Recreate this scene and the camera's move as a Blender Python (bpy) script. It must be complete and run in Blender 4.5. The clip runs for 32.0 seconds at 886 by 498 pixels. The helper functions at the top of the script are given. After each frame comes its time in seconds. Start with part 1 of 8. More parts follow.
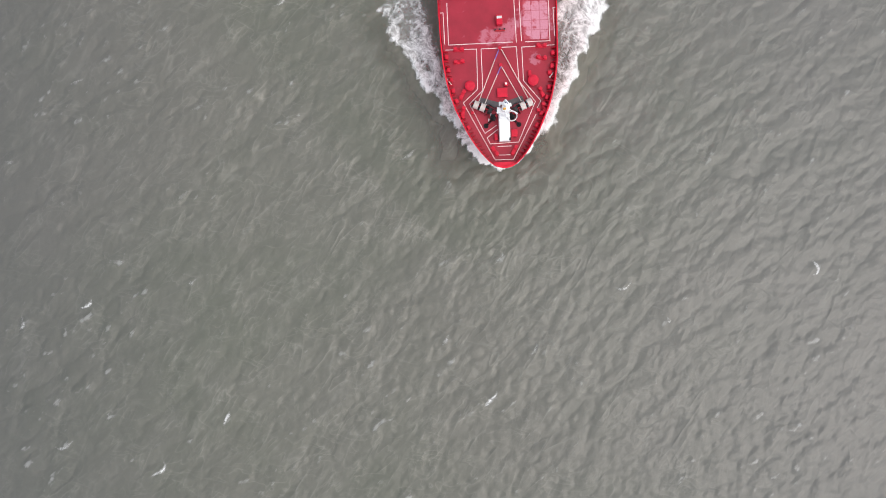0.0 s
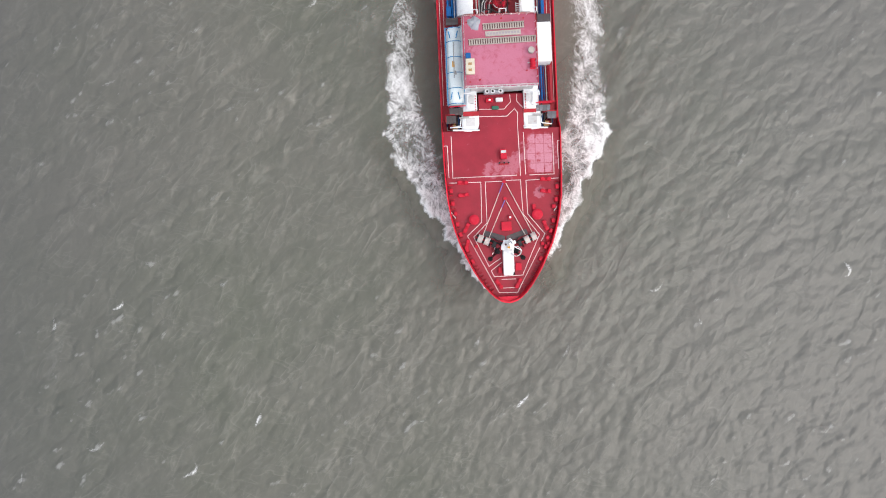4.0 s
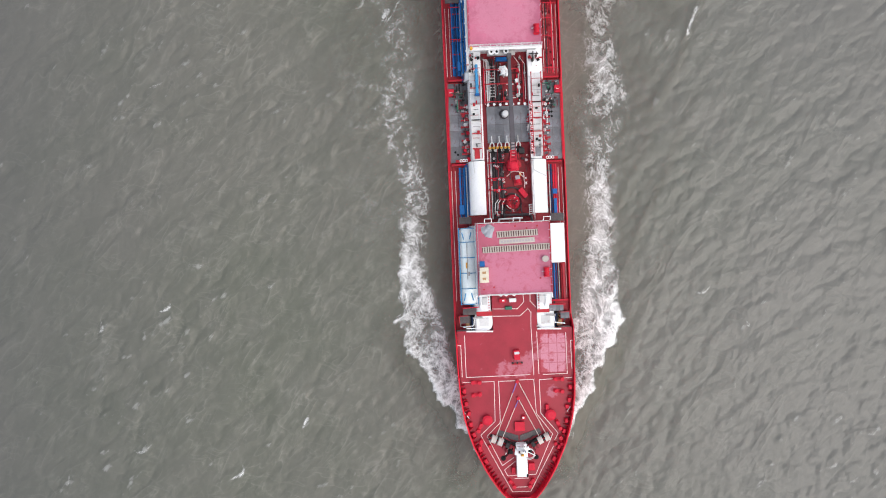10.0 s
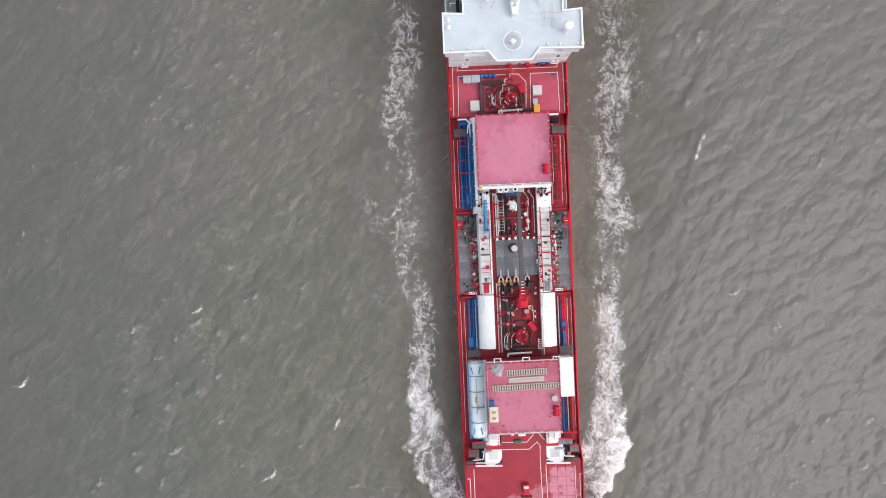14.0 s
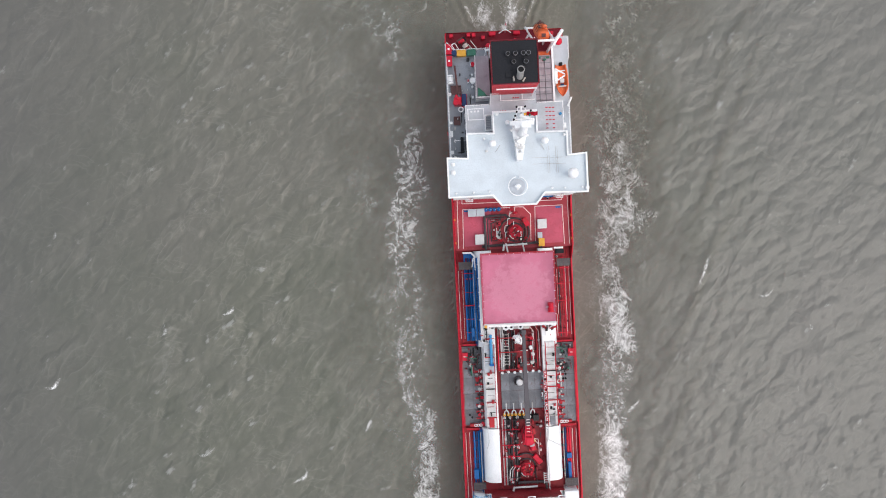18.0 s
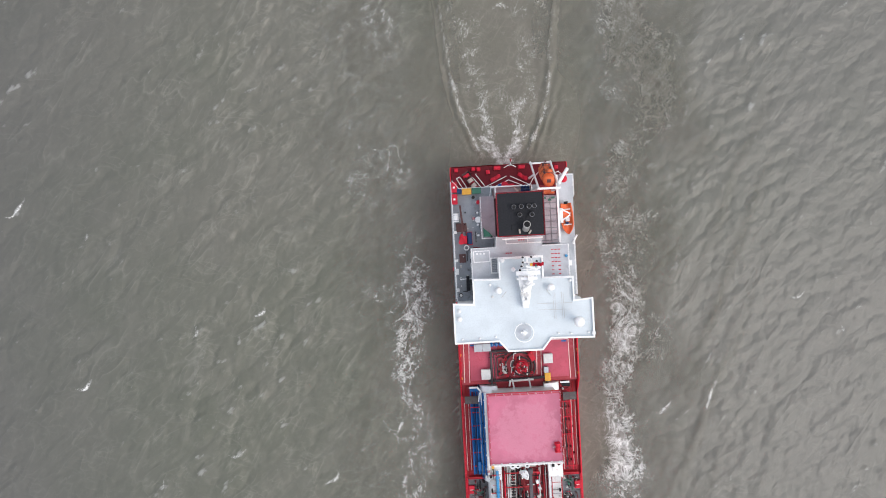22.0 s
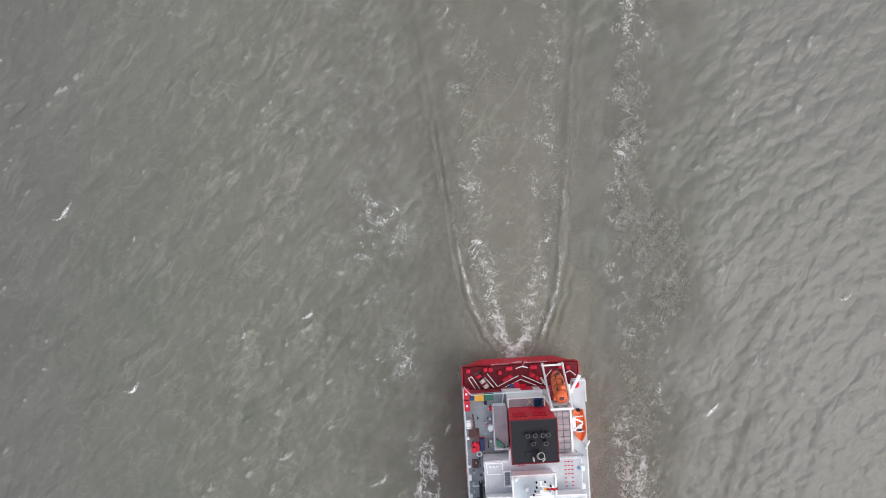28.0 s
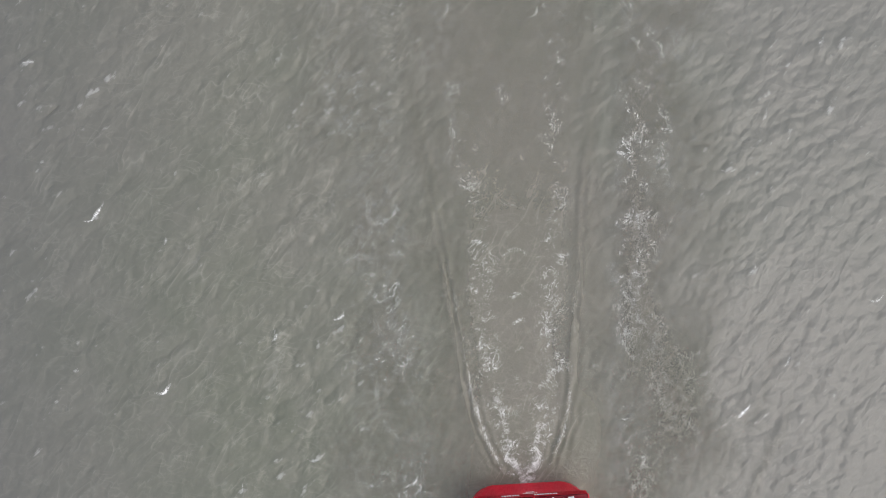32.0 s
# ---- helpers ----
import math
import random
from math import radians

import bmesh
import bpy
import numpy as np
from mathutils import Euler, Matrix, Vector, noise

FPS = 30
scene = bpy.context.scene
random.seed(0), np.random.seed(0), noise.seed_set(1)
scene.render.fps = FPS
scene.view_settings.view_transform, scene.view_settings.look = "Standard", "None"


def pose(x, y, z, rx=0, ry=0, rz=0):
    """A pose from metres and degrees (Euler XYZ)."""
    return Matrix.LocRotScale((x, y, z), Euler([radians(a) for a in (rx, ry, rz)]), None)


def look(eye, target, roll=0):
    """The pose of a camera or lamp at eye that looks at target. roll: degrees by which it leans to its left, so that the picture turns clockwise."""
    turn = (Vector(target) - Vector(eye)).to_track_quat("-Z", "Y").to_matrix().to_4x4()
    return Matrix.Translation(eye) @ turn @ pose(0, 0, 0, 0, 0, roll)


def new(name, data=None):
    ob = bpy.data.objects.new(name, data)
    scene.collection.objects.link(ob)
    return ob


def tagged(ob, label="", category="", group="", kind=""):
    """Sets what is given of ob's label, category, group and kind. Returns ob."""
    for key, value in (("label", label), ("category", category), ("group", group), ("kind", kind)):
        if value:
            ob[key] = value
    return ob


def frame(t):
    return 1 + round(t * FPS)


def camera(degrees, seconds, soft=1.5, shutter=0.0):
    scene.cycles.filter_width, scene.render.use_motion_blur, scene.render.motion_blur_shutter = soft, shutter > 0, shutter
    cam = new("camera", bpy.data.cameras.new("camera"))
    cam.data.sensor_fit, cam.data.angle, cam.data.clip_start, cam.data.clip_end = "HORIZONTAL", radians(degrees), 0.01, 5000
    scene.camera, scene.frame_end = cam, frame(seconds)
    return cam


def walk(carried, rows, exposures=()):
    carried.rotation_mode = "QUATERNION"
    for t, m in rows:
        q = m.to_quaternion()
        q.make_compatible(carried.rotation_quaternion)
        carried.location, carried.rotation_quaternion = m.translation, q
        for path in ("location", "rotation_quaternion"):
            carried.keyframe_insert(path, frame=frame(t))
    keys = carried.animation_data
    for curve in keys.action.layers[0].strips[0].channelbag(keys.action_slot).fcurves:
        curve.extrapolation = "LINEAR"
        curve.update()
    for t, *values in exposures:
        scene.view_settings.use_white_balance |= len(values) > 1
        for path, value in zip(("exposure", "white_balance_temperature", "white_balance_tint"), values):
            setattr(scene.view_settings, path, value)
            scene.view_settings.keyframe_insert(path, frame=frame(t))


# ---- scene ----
# The camera hangs still in the air, straight above a grey river mouth, and a gas tanker passes below it.
cam = camera(60, 32.0, soft=1.0)
EYE = pose(0, 0, 127.58, -0.348, 0.062, 0)
# its exposure drops a little while the ship fills the view
walk(cam, [(0, EYE), (32, EYE)], exposures=[(0, 0.22), (6, 0.2), (12, 0.14), (14, 0.1), (17, 0.1), (20, 0.14), (24, 0.2), (28, 0.26), (32, 0.3)])

# way of the ship: seconds, x, y of the stem, heading in degrees
COURSE = [(0, 9.36, 12.00, 2.48), (3.5, 9.86, -6.01, 2.42), (5.5, 10.49, -16.36, 2.39), (8, 11.30, -29.22, 2.36),
          (10, 12.07, -39.54, 2.38), (12, 12.72, -49.86, 2.41), (14.5, 13.73, -62.86, 2.46), (16.5, 14.19, -73.21, 2.53),
          (18, 14.61, -80.92, 2.66), (20, 15.21, -91.16, 2.83), (22, 16.06, -101.79, 3.0), (25.5, 17.59, -120.08, 3.21),
          (27.5, 18.32, -130.47, 3.28), (30, 19.50, -143.54, 3.36), (32, 20.48, -153.95, 3.42)]

# ---- sky, sun ----
SUN_ELEVATION, SUN_AZIMUTH = 58, 114   # degrees; azimuth clockwise from +y
world = bpy.data.worlds.new("overcast_sky")
scene.world = world
world.use_nodes = True
wn = world.node_tree.nodes
sky = wn.new("ShaderNodeTexSky")
sky.sky_type, sky.sun_disc = "NISHITA", False
sky.sun_elevation, sky.sun_rotation = radians(SUN_ELEVATION), radians(SUN_AZIMUTH)
sky.air_density, sky.dust_density, sky.ozone_density = 1.0, 6.0, 1.0
# a closed cloud layer over most of it: brighter overhead than at the horizon, faintly mottled
wl = world.node_tree.links
where = wn.new("ShaderNodeTexCoord").outputs["Generated"]
split = wn.new("ShaderNodeSeparateXYZ")
wl.new(where, split.inputs[0])
rise = wn.new("ShaderNodeMapRange")
rise.inputs["From Min"].default_value, rise.inputs["From Max"].default_value = 0.0, 1.0
rise.inputs["To Min"].default_value, rise.inputs["To Max"].default_value = 0.92, 1.0
wl.new(split.outputs["Z"], rise.inputs["Value"])
mottle = wn.new("ShaderNodeTexNoise")
mottle.inputs["Scale"].default_value, mottle.inputs["Detail"].default_value = 2.2, 5
wl.new(where, mottle.inputs["Vector"])
vary = wn.new("ShaderNodeMapRange")
vary.inputs["To Min"].default_value, vary.inputs["To Max"].default_value = 0.8, 1.2
wl.new(mottle.outputs["Fac"], vary.inputs["Value"])
both = wn.new("ShaderNodeMath")
both.operation = "MULTIPLY"
toward = wn.new("ShaderNodeMapRange")     # the cloud is brighter on the sun's side
toward.inputs["From Min"].default_value, toward.inputs["From Max"].default_value = -1.0, 1.0
toward.inputs["To Min"].default_value, toward.inputs["To Max"].default_value = 0.68, 1.24
wl.new(split.outputs["X"], toward.inputs["Value"])
lit = wn.new("ShaderNodeMath")
lit.operation = "MULTIPLY"
wl.new(rise.outputs[0], lit.inputs[0])
wl.new(toward.outputs[0], lit.inputs[1])
wl.new(lit.outputs[0], both.inputs[0])
wl.new(vary.outputs[0], both.inputs[1])
cloud = wn.new("ShaderNodeMix")
cloud.data_type = "RGBA"
cloud.inputs[6].default_value, cloud.inputs[7].default_value = (0, 0, 0, 1), (7.0, 7.25, 7.75, 1)
wl.new(both.outputs[0], cloud.inputs[0])
cover = wn.new("ShaderNodeMix")
cover.data_type = "RGBA"
cover.inputs[0].default_value = 0.6
wl.new(sky.outputs[0], cover.inputs[6])
wl.new(cloud.outputs[2], cover.inputs[7])
wl.new(cover.outputs[2], wn["Background"].inputs[0])
wn["Background"].inputs[1].default_value = 0.166
sun = new("sun", bpy.data.lights.new("sun", "SUN"))
sun.data.energy, sun.data.angle, sun.data.color = 0.75, radians(36), (1.0, 0.98, 0.96)
sa, se = radians(SUN_AZIMUTH), radians(SUN_ELEVATION)
sun.matrix_world = look((300 * math.sin(sa) * math.cos(se), 300 * math.cos(sa) * math.cos(se), 300 * math.sin(se)), (0, 0, 0))


# ---- materials ----
def nodes_of(name):
    m = bpy.data.materials.new(name)
    m.use_nodes = True
    nt = m.node_tree
    return m, nt, nt.nodes["Principled BSDF"]


def tex_noise(nt, vector, scale, detail=4.0, rough=0.55, distortion=0.0):
    n = nt.nodes.new("ShaderNodeTexNoise")
    n.inputs["Scale"].default_value, n.inputs["Detail"].default_value = scale, detail
    n.inputs["Roughness"].default_value, n.inputs["Distortion"].default_value = rough, distortion
    nt.links.new(vector, n.inputs["Vector"])
    return n.outputs["Fac"]


def ranged(nt, value, lo, hi, to_lo=0.0, to_hi=1.0, smooth=True):
    n = nt.nodes.new("ShaderNodeMapRange")
    n.interpolation_type = "SMOOTHSTEP" if smooth else "LINEAR"
    for k, v in zip(("From Min", "From Max", "To Min", "To Max"), (lo, hi, to_lo, to_hi)):
        n.inputs[k].default_value = v
    nt.links.new(value, n.inputs["Value"])
    return n.outputs["Result"]


def mixed(nt, factor, a, b):
    n = nt.nodes.new("ShaderNodeMix")
    n.data_type = "RGBA"
    for socket, v in ((0, factor), (6, a), (7, b)):
        if isinstance(v, (tuple, list)):
            n.inputs[socket].default_value = (*v[:3], 1.0)
        elif isinstance(v, (int, float)):
            n.inputs[socket].default_value = v
        else:
            nt.links.new(v, n.inputs[socket])
    return n.outputs[2]


def maths(nt, op, a, b=0.0):
    n = nt.nodes.new("ShaderNodeMath")
    n.operation = op
    for i, v in enumerate((a, b)):
        if isinstance(v, (int, float)):
            n.inputs[i].default_value = v
        else:
            nt.links.new(v, n.inputs[i])
    return n.outputs[0]


def bumped(nt, bsdf, height, strength, distance):
    b = nt.nodes.new("ShaderNodeBump")
    b.inputs["Strength"].default_value, b.inputs["Distance"].default_value = strength, distance
    nt.links.new(height, b.inputs["Height"])
    nt.links.new(b.outputs[0], bsdf.inputs["Normal"])


def coords(nt, which="Object"):
    return nt.nodes.new("ShaderNodeTexCoord").outputs[which]


def paint(name, color, rough=0.5, wear=None, amount=0.35, metal=0.0, coarse=0.35, fine=5.0, vary=0.16, streak=False, bump=0.15, spec=0.5, pieces=0.0):
    """Painted or bare surface: two scales of tone, patches of wear, gloss that varies, slight relief."""
    m, nt, bsdf = nodes_of(name)
    vec = coords(nt)
    if streak:
        mp = nt.nodes.new("ShaderNodeMapping")
        mp.inputs["Scale"].default_value = (1.0, 0.25, 0.25)
        nt.links.new(vec, mp.inputs["Vector"])
        vec = mp.outputs[0]
    big, small = tex_noise(nt, vec, coarse, 5), tex_noise(nt, vec, fine, 6, 0.65)
    dark, light = [c * (1 - vary) for c in color], [min(0.9, c * (1 + vary)) for c in color]
    col = mixed(nt, ranged(nt, big, 0.3, 0.7), dark, light)
    col = mixed(nt, ranged(nt, small, 0.42, 0.75, 0, 0.45), col, [c * 0.72 for c in color])
    if wear:
        patch = tex_noise(nt, vec, 1.3, 8, 0.7, 0.6)
        col = mixed(nt, ranged(nt, patch, 0.62 - 0.15 * amount, 0.78, 0, amount * 1.6), col, wear)
    if pieces:
        one = nt.nodes.new("ShaderNodeObjectInfo").outputs["Random"]
        col = mixed(nt, ranged(nt, one, 0.0, 1.0, 0.0, pieces, False), col, [c * 0.45 for c in color])
    nt.links.new(col, bsdf.inputs["Base Color"])
    nt.links.new(ranged(nt, small, 0.3, 0.7, max(0.05, rough - 0.12), min(1, rough + 0.14)), bsdf.inputs["Roughness"])
    bsdf.inputs["Metallic"].default_value = metal
    bsdf.inputs["Specular IOR Level"].default_value = spec
    bumped(nt, bsdf, small, bump, 0.01)
    return m


HULL_RED = paint("hull_red", (0.66, 0.012, 0.036), 0.42, (0.30, 0.05, 0.05), 0.25, streak=True, spec=0.25)
BRIGHT_RED = paint("fitting_red", (0.56, 0.011, 0.036), 0.45, (0.35, 0.06, 0.05), 0.3, spec=0.25)
RUST_RED = paint("pipe_red", (0.42, 0.024, 0.035), 0.5, (0.16, 0.05, 0.04), 0.5, spec=0.25)
POOP_RED = paint("poop_deck_red", (0.34, 0.035, 0.05), 0.4, (0.50, 0.14, 0.18), 0.5, spec=0.25)
MAIN_RED = paint("main_deck_red", (0.34, 0.026, 0.038), 0.5, (0.13, 0.04, 0.04), 0.6, spec=0.25)
STERN_RED = paint("stern_deck_red", (0.135, 0.010, 0.018), 0.42, (0.24, 0.05, 0.05), 0.35, spec=0.12)
LINE = paint("line_paint", (0.72, 0.60, 0.60), 0.6, (0.45, 0.2, 0.2), 0.4)
WHITE = paint("white_paint", (0.81, 0.82, 0.83), 0.45, (0.50, 0.42, 0.38), 0.28, vary=0.06)
DULL_WHITE = paint("weathered_white_paint", (0.60, 0.60, 0.60), 0.5, (0.34, 0.2, 0.18), 0.5, vary=0.14)
ROOF = paint("pale_roof_paint", (0.54, 0.60, 0.645), 0.4, (0.47, 0.52, 0.54), 0.4, vary=0.07)
GREY_DECK = paint("grey_deck_paint", (0.26, 0.283, 0.315), 0.45, (0.10, 0.10, 0.115), 0.6)
PALE_GREY = paint("pale_grey_deck_paint", (0.44, 0.47, 0.51), 0.45, (0.32, 0.31, 0.32), 0.4)
LILAC = paint("lilac_grey_deck_paint", (0.34, 0.31, 0.34), 0.5, (0.24, 0.2, 0.22), 0.4)
GRATING = paint("galvanised_grating", (0.215, 0.222, 0.245), 0.6, (0.14, 0.08, 0.07), 0.8, 0.1, coarse=0.5, vary=0.3, pieces=0.6)
GRATE_DARK = paint("grating_bearers", (0.125, 0.105, 0.11), 0.6, (0.09, 0.05, 0.05), 0.6, 0.1)
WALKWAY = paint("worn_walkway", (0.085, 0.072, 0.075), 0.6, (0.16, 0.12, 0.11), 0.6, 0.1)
TRUNK_RED = paint("trunk_deck_red", (0.24, 0.02, 0.028), 0.5, (0.09, 0.03, 0.03), 0.7, spec=0.25)
PAD = paint("dry_pink_deck_paint", (0.45, 0.075, 0.12), 0.45, (0.33, 0.03, 0.05), 0.6, spec=0.25)
DARK_RED = paint("dark_red_machinery", (0.20, 0.018, 0.028), 0.5, (0.08, 0.03, 0.03), 0.5, spec=0.25)
DARK_STEEL = paint("dark_steel", (0.035, 0.033, 0.035), 0.5, (0.10, 0.06, 0.05), 0.4, 0.3, spec=0.25)
DARK_PIPE = paint("dark_pipe", (0.06, 0.05, 0.055), 0.45, (0.16, 0.12, 0.11), 0.5, 0.3, spec=0.25)
JIB_GREY = paint("jib_grey", (0.062, 0.054, 0.064), 0.5, (0.2, 0.12, 0.12), 0.3)
STEEL = paint("galvanised_steel", (0.42, 0.41, 0.40), 0.45, (0.25, 0.2, 0.16), 0.3, 0.4)
ALLOY = paint("aluminium", (0.45, 0.40, 0.36), 0.5, (0.35, 0.3, 0.27), 0.4, 0.3)
SOOT = paint("sooty_black", (0.010, 0.011, 0.015), 0.7, (0.022, 0.022, 0.028), 0.4, spec=0.3)
CREAM = paint("cream_paint", (0.64, 0.58, 0.46), 0.6, (0.42, 0.33, 0.22), 0.4)
TAN = paint("tan_sticker", (0.42, 0.24, 0.11), 0.7, (0.25, 0.12, 0.06), 0.4)
FUNNEL_RED = paint("funnel_red", (0.60, 0.016, 0.032), 0.4, (0.2, 0.02, 0.03), 0.3, spec=0.25)
ORANGE = paint("lifeboat_orange", (0.72, 0.15, 0.055), 0.4, (0.75, 0.36, 0.22), 0.6, spec=0.25)
BLUE = paint("blue_paint", (0.007, 0.105, 0.32), 0.4, (0.02, 0.07, 0.2), 0.5, spec=0.25)
PALE_BLUE = paint("pale_blue_paint", (0.05, 0.27, 0.52), 0.45, (0.3, 0.4, 0.5), 0.3, spec=0.25)
NAVY = paint("navy_paint", (0.015, 0.04, 0.12), 0.45, (0.05, 0.06, 0.12), 0.4, spec=0.25)
YELLOW = paint("yellow_paint", (0.72, 0.36, 0.03), 0.5, (0.4, 0.2, 0.05), 0.4)
GREEN = paint("green_paint", (0.02, 0.14, 0.09), 0.5, (0.05, 0.1, 0.08), 0.4)
BROWN = paint("rusty_brown", (0.09, 0.035, 0.035), 0.6, (0.2, 0.08, 0.05), 0.5)
TARP = paint("grey_tarpaulin", (0.36, 0.38, 0.42), 0.6, (0.25, 0.27, 0.3), 0.4)
ROPE = paint("pale_rope", (0.60, 0.52, 0.48), 0.9, (0.4, 0.33, 0.3), 0.4)
ROPE_BLUE = paint("blue_rope", (0.16, 0.14, 0.42), 0.9)
MAROON = paint("maroon_paint", (0.15, 0.012, 0.022), 0.45, (0.3, 0.02, 0.03), 0.4, spec=0.25)
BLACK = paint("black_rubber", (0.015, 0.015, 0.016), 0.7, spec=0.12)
GLASS = paint("dark_window_glass", (0.02, 0.025, 0.03), 0.08, vary=0.05, bump=0.0)


def wet_deck(name, base, dry, spots, strength, z=8.6):
    """Deck paint still wet in places: paler dry blotches, strongest round the given spots (x, y, radius)."""
    m, nt, bsdf = nodes_of(name)
    vec = coords(nt)
    big, small = tex_noise(nt, vec, 0.3, 4), tex_noise(nt, vec, 6, 6, 0.65)
    col = mixed(nt, ranged(nt, big, 0.3, 0.7), [c * 0.88 for c in base], [c * 1.12 for c in base])
    near = 0.0
    for x, y, r in spots:
        d = nt.nodes.new("ShaderNodeVectorMath")
        d.operation = "DISTANCE"
        nt.links.new(vec, d.inputs[0])
        d.inputs[1].default_value = (x, y, z)
        near = maths(nt, "MAXIMUM", near, ranged(nt, d.outputs["Value"], r * 0.4, r * 1.25, 0.3, 0.0))
    blot = maths(nt, "ADD", tex_noise(nt, vec, 1.1, 9, 0.68, 0.4), near)
    mask = ranged(nt, blot, 0.62, 0.80, 0, strength)
    col = mixed(nt, mask, col, dry)
    col = mixed(nt, ranged(nt, small, 0.45, 0.75, 0, 0.35), col, [c * 0.75 for c in base])
    nt.links.new(col, bsdf.inputs["Base Color"])
    nt.links.new(ranged(nt, mask, 0, 1, 0.32, 0.6), bsdf.inputs["Roughness"])
    bsdf.inputs["Specular IOR Level"].default_value = 0.3
    bumped(nt, bsdf, small, 0.12, 0.01)
    return m


FORE_RED = wet_deck("forecastle_deck_red", (0.305, 0.019, 0.036), (0.53, 0.20, 0.26), [(5.6, 22.6, 3.4), (1.0, 20.6, 2.3), (-1.6, 20.2, 1.7), (2.2, 21.8, 1.5), (5.5, 16.5, 1.3)], 0.6)
DRY_PLATE = wet_deck("drying_deck_plate", (0.40, 0.05, 0.075), (0.56, 0.24, 0.31), [(5.9, 23.0, 3.4), (6.4, 21.0, 2.4)], 0.9)
TANK_WHITE = paint("pale_cyan_tank_paint", (0.80, 0.88, 0.89), 0.4, (0.6, 0.72, 0.76), 0.3, vary=0.05)
PINK = wet_deck("faded_pink_deck", (0.47, 0.135, 0.215), (0.53, 0.20, 0.28), [(0, 74, 6)], 0.7, 13.0)
PINK_WET = wet_deck("half_dry_pink_deck", (0.43, 0.10, 0.155), (0.50, 0.165, 0.245), [(1.0, 35.0, 6.2), (-2, 36, 4.5), (3.5, 37, 4.5)], 0.95, 13.0)


def stretched(nt, vec, turn, sx, sy):
    turned, scaled = nt.nodes.new("ShaderNodeMapping"), nt.nodes.new("ShaderNodeMapping")
    turned.inputs["Rotation"].default_value = (0, 0, radians(turn))
    scaled.inputs["Scale"].default_value = (sx, sy, 1)
    nt.links.new(vec, turned.inputs["Vector"])
    nt.links.new(turned.outputs[0], scaled.inputs["Vector"])
    return scaled.outputs[0]


def water_body(name, silt=1.0, tint=(1, 1, 1), side_light=True):
    """Silty grey-green water with fine wind ripples."""
    m, nt, bsdf = nodes_of(name)
    vec = coords(nt)
    broad = tex_noise(nt, vec, 0.018, 3)
    cloud = tex_noise(nt, vec, 0.11, 5, 0.6, 0.5)
    col = mixed(nt, ranged(nt, broad, 0.32, 0.68), [c * silt for c in (0.110, 0.116, 0.091)], [c * silt for c in (0.130, 0.128, 0.109)])
    col = mixed(nt, ranged(nt, cloud, 0.4, 0.7, 0, 0.4), col, [c * silt for c in (0.150, 0.147, 0.126)])
    # wave shading put into the colour: paler and darker streaks along the crests
    streak = tex_noise(nt, stretched(nt, vec, 46, 0.55, 0.2), 1.0, 6, 0.62, 1.1)
    col = mixed(nt, ranged(nt, streak, 0.5, 0.75, 0, 0.13), col, [c * silt for c in (0.215, 0.208, 0.19)])
    col = mixed(nt, ranged(nt, streak, 0.5, 0.3, 0, 0.15), col, [c * silt for c in (0.105, 0.106, 0.092)])
    # thin pale lines along the wavelets: crest light painted into the colour
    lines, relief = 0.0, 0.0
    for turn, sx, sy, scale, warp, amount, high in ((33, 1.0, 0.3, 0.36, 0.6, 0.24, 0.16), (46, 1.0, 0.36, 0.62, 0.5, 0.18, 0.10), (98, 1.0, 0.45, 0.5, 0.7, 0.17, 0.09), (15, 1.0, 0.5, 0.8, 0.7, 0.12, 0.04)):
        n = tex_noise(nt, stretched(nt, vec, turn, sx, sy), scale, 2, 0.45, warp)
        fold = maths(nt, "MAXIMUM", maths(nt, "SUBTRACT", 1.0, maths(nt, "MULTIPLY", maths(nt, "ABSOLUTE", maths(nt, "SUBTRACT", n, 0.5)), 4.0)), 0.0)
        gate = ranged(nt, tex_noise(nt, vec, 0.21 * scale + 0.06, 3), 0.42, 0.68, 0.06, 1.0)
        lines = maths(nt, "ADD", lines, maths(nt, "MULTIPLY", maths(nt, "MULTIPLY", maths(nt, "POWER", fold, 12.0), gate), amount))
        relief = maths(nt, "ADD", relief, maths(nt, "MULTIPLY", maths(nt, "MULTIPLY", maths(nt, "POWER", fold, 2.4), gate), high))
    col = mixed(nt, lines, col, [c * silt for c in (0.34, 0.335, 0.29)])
    # sky brightness from side to side painted in: darker towards -x, paler towards +x
    if side_light:
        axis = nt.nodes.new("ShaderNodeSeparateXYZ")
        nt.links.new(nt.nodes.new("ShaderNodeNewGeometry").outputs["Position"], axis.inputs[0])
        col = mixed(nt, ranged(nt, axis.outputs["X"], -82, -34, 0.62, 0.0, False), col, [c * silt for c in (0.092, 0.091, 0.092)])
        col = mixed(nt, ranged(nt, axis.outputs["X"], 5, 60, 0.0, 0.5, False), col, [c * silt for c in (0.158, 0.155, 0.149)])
    hue = nt.nodes.new("ShaderNodeMix")
    hue.data_type, hue.blend_type = "RGBA", "MULTIPLY"
    hue.inputs[0].default_value = 1.0
    nt.links.new(col, hue.inputs[6])
    hue.inputs[7].default_value = (*tint, 1)
    nt.links.new(hue.outputs[2], bsdf.inputs["Base Color"])
    bsdf.inputs["IOR"].default_value = 1.333
    bsdf.inputs["Roughness"].default_value = 0.28
    return m, nt, bsdf, vec, relief


def foam_shader(nt, relief):
    foam = nt.nodes.new("ShaderNodeBsdfPrincipled")
    foam.inputs["Base Color"].default_value = (0.80, 0.81, 0.80, 1)
    foam.inputs["Roughness"].default_value = 0.85
    bumped(nt, foam, relief, 0.35, 0.25)
    return foam


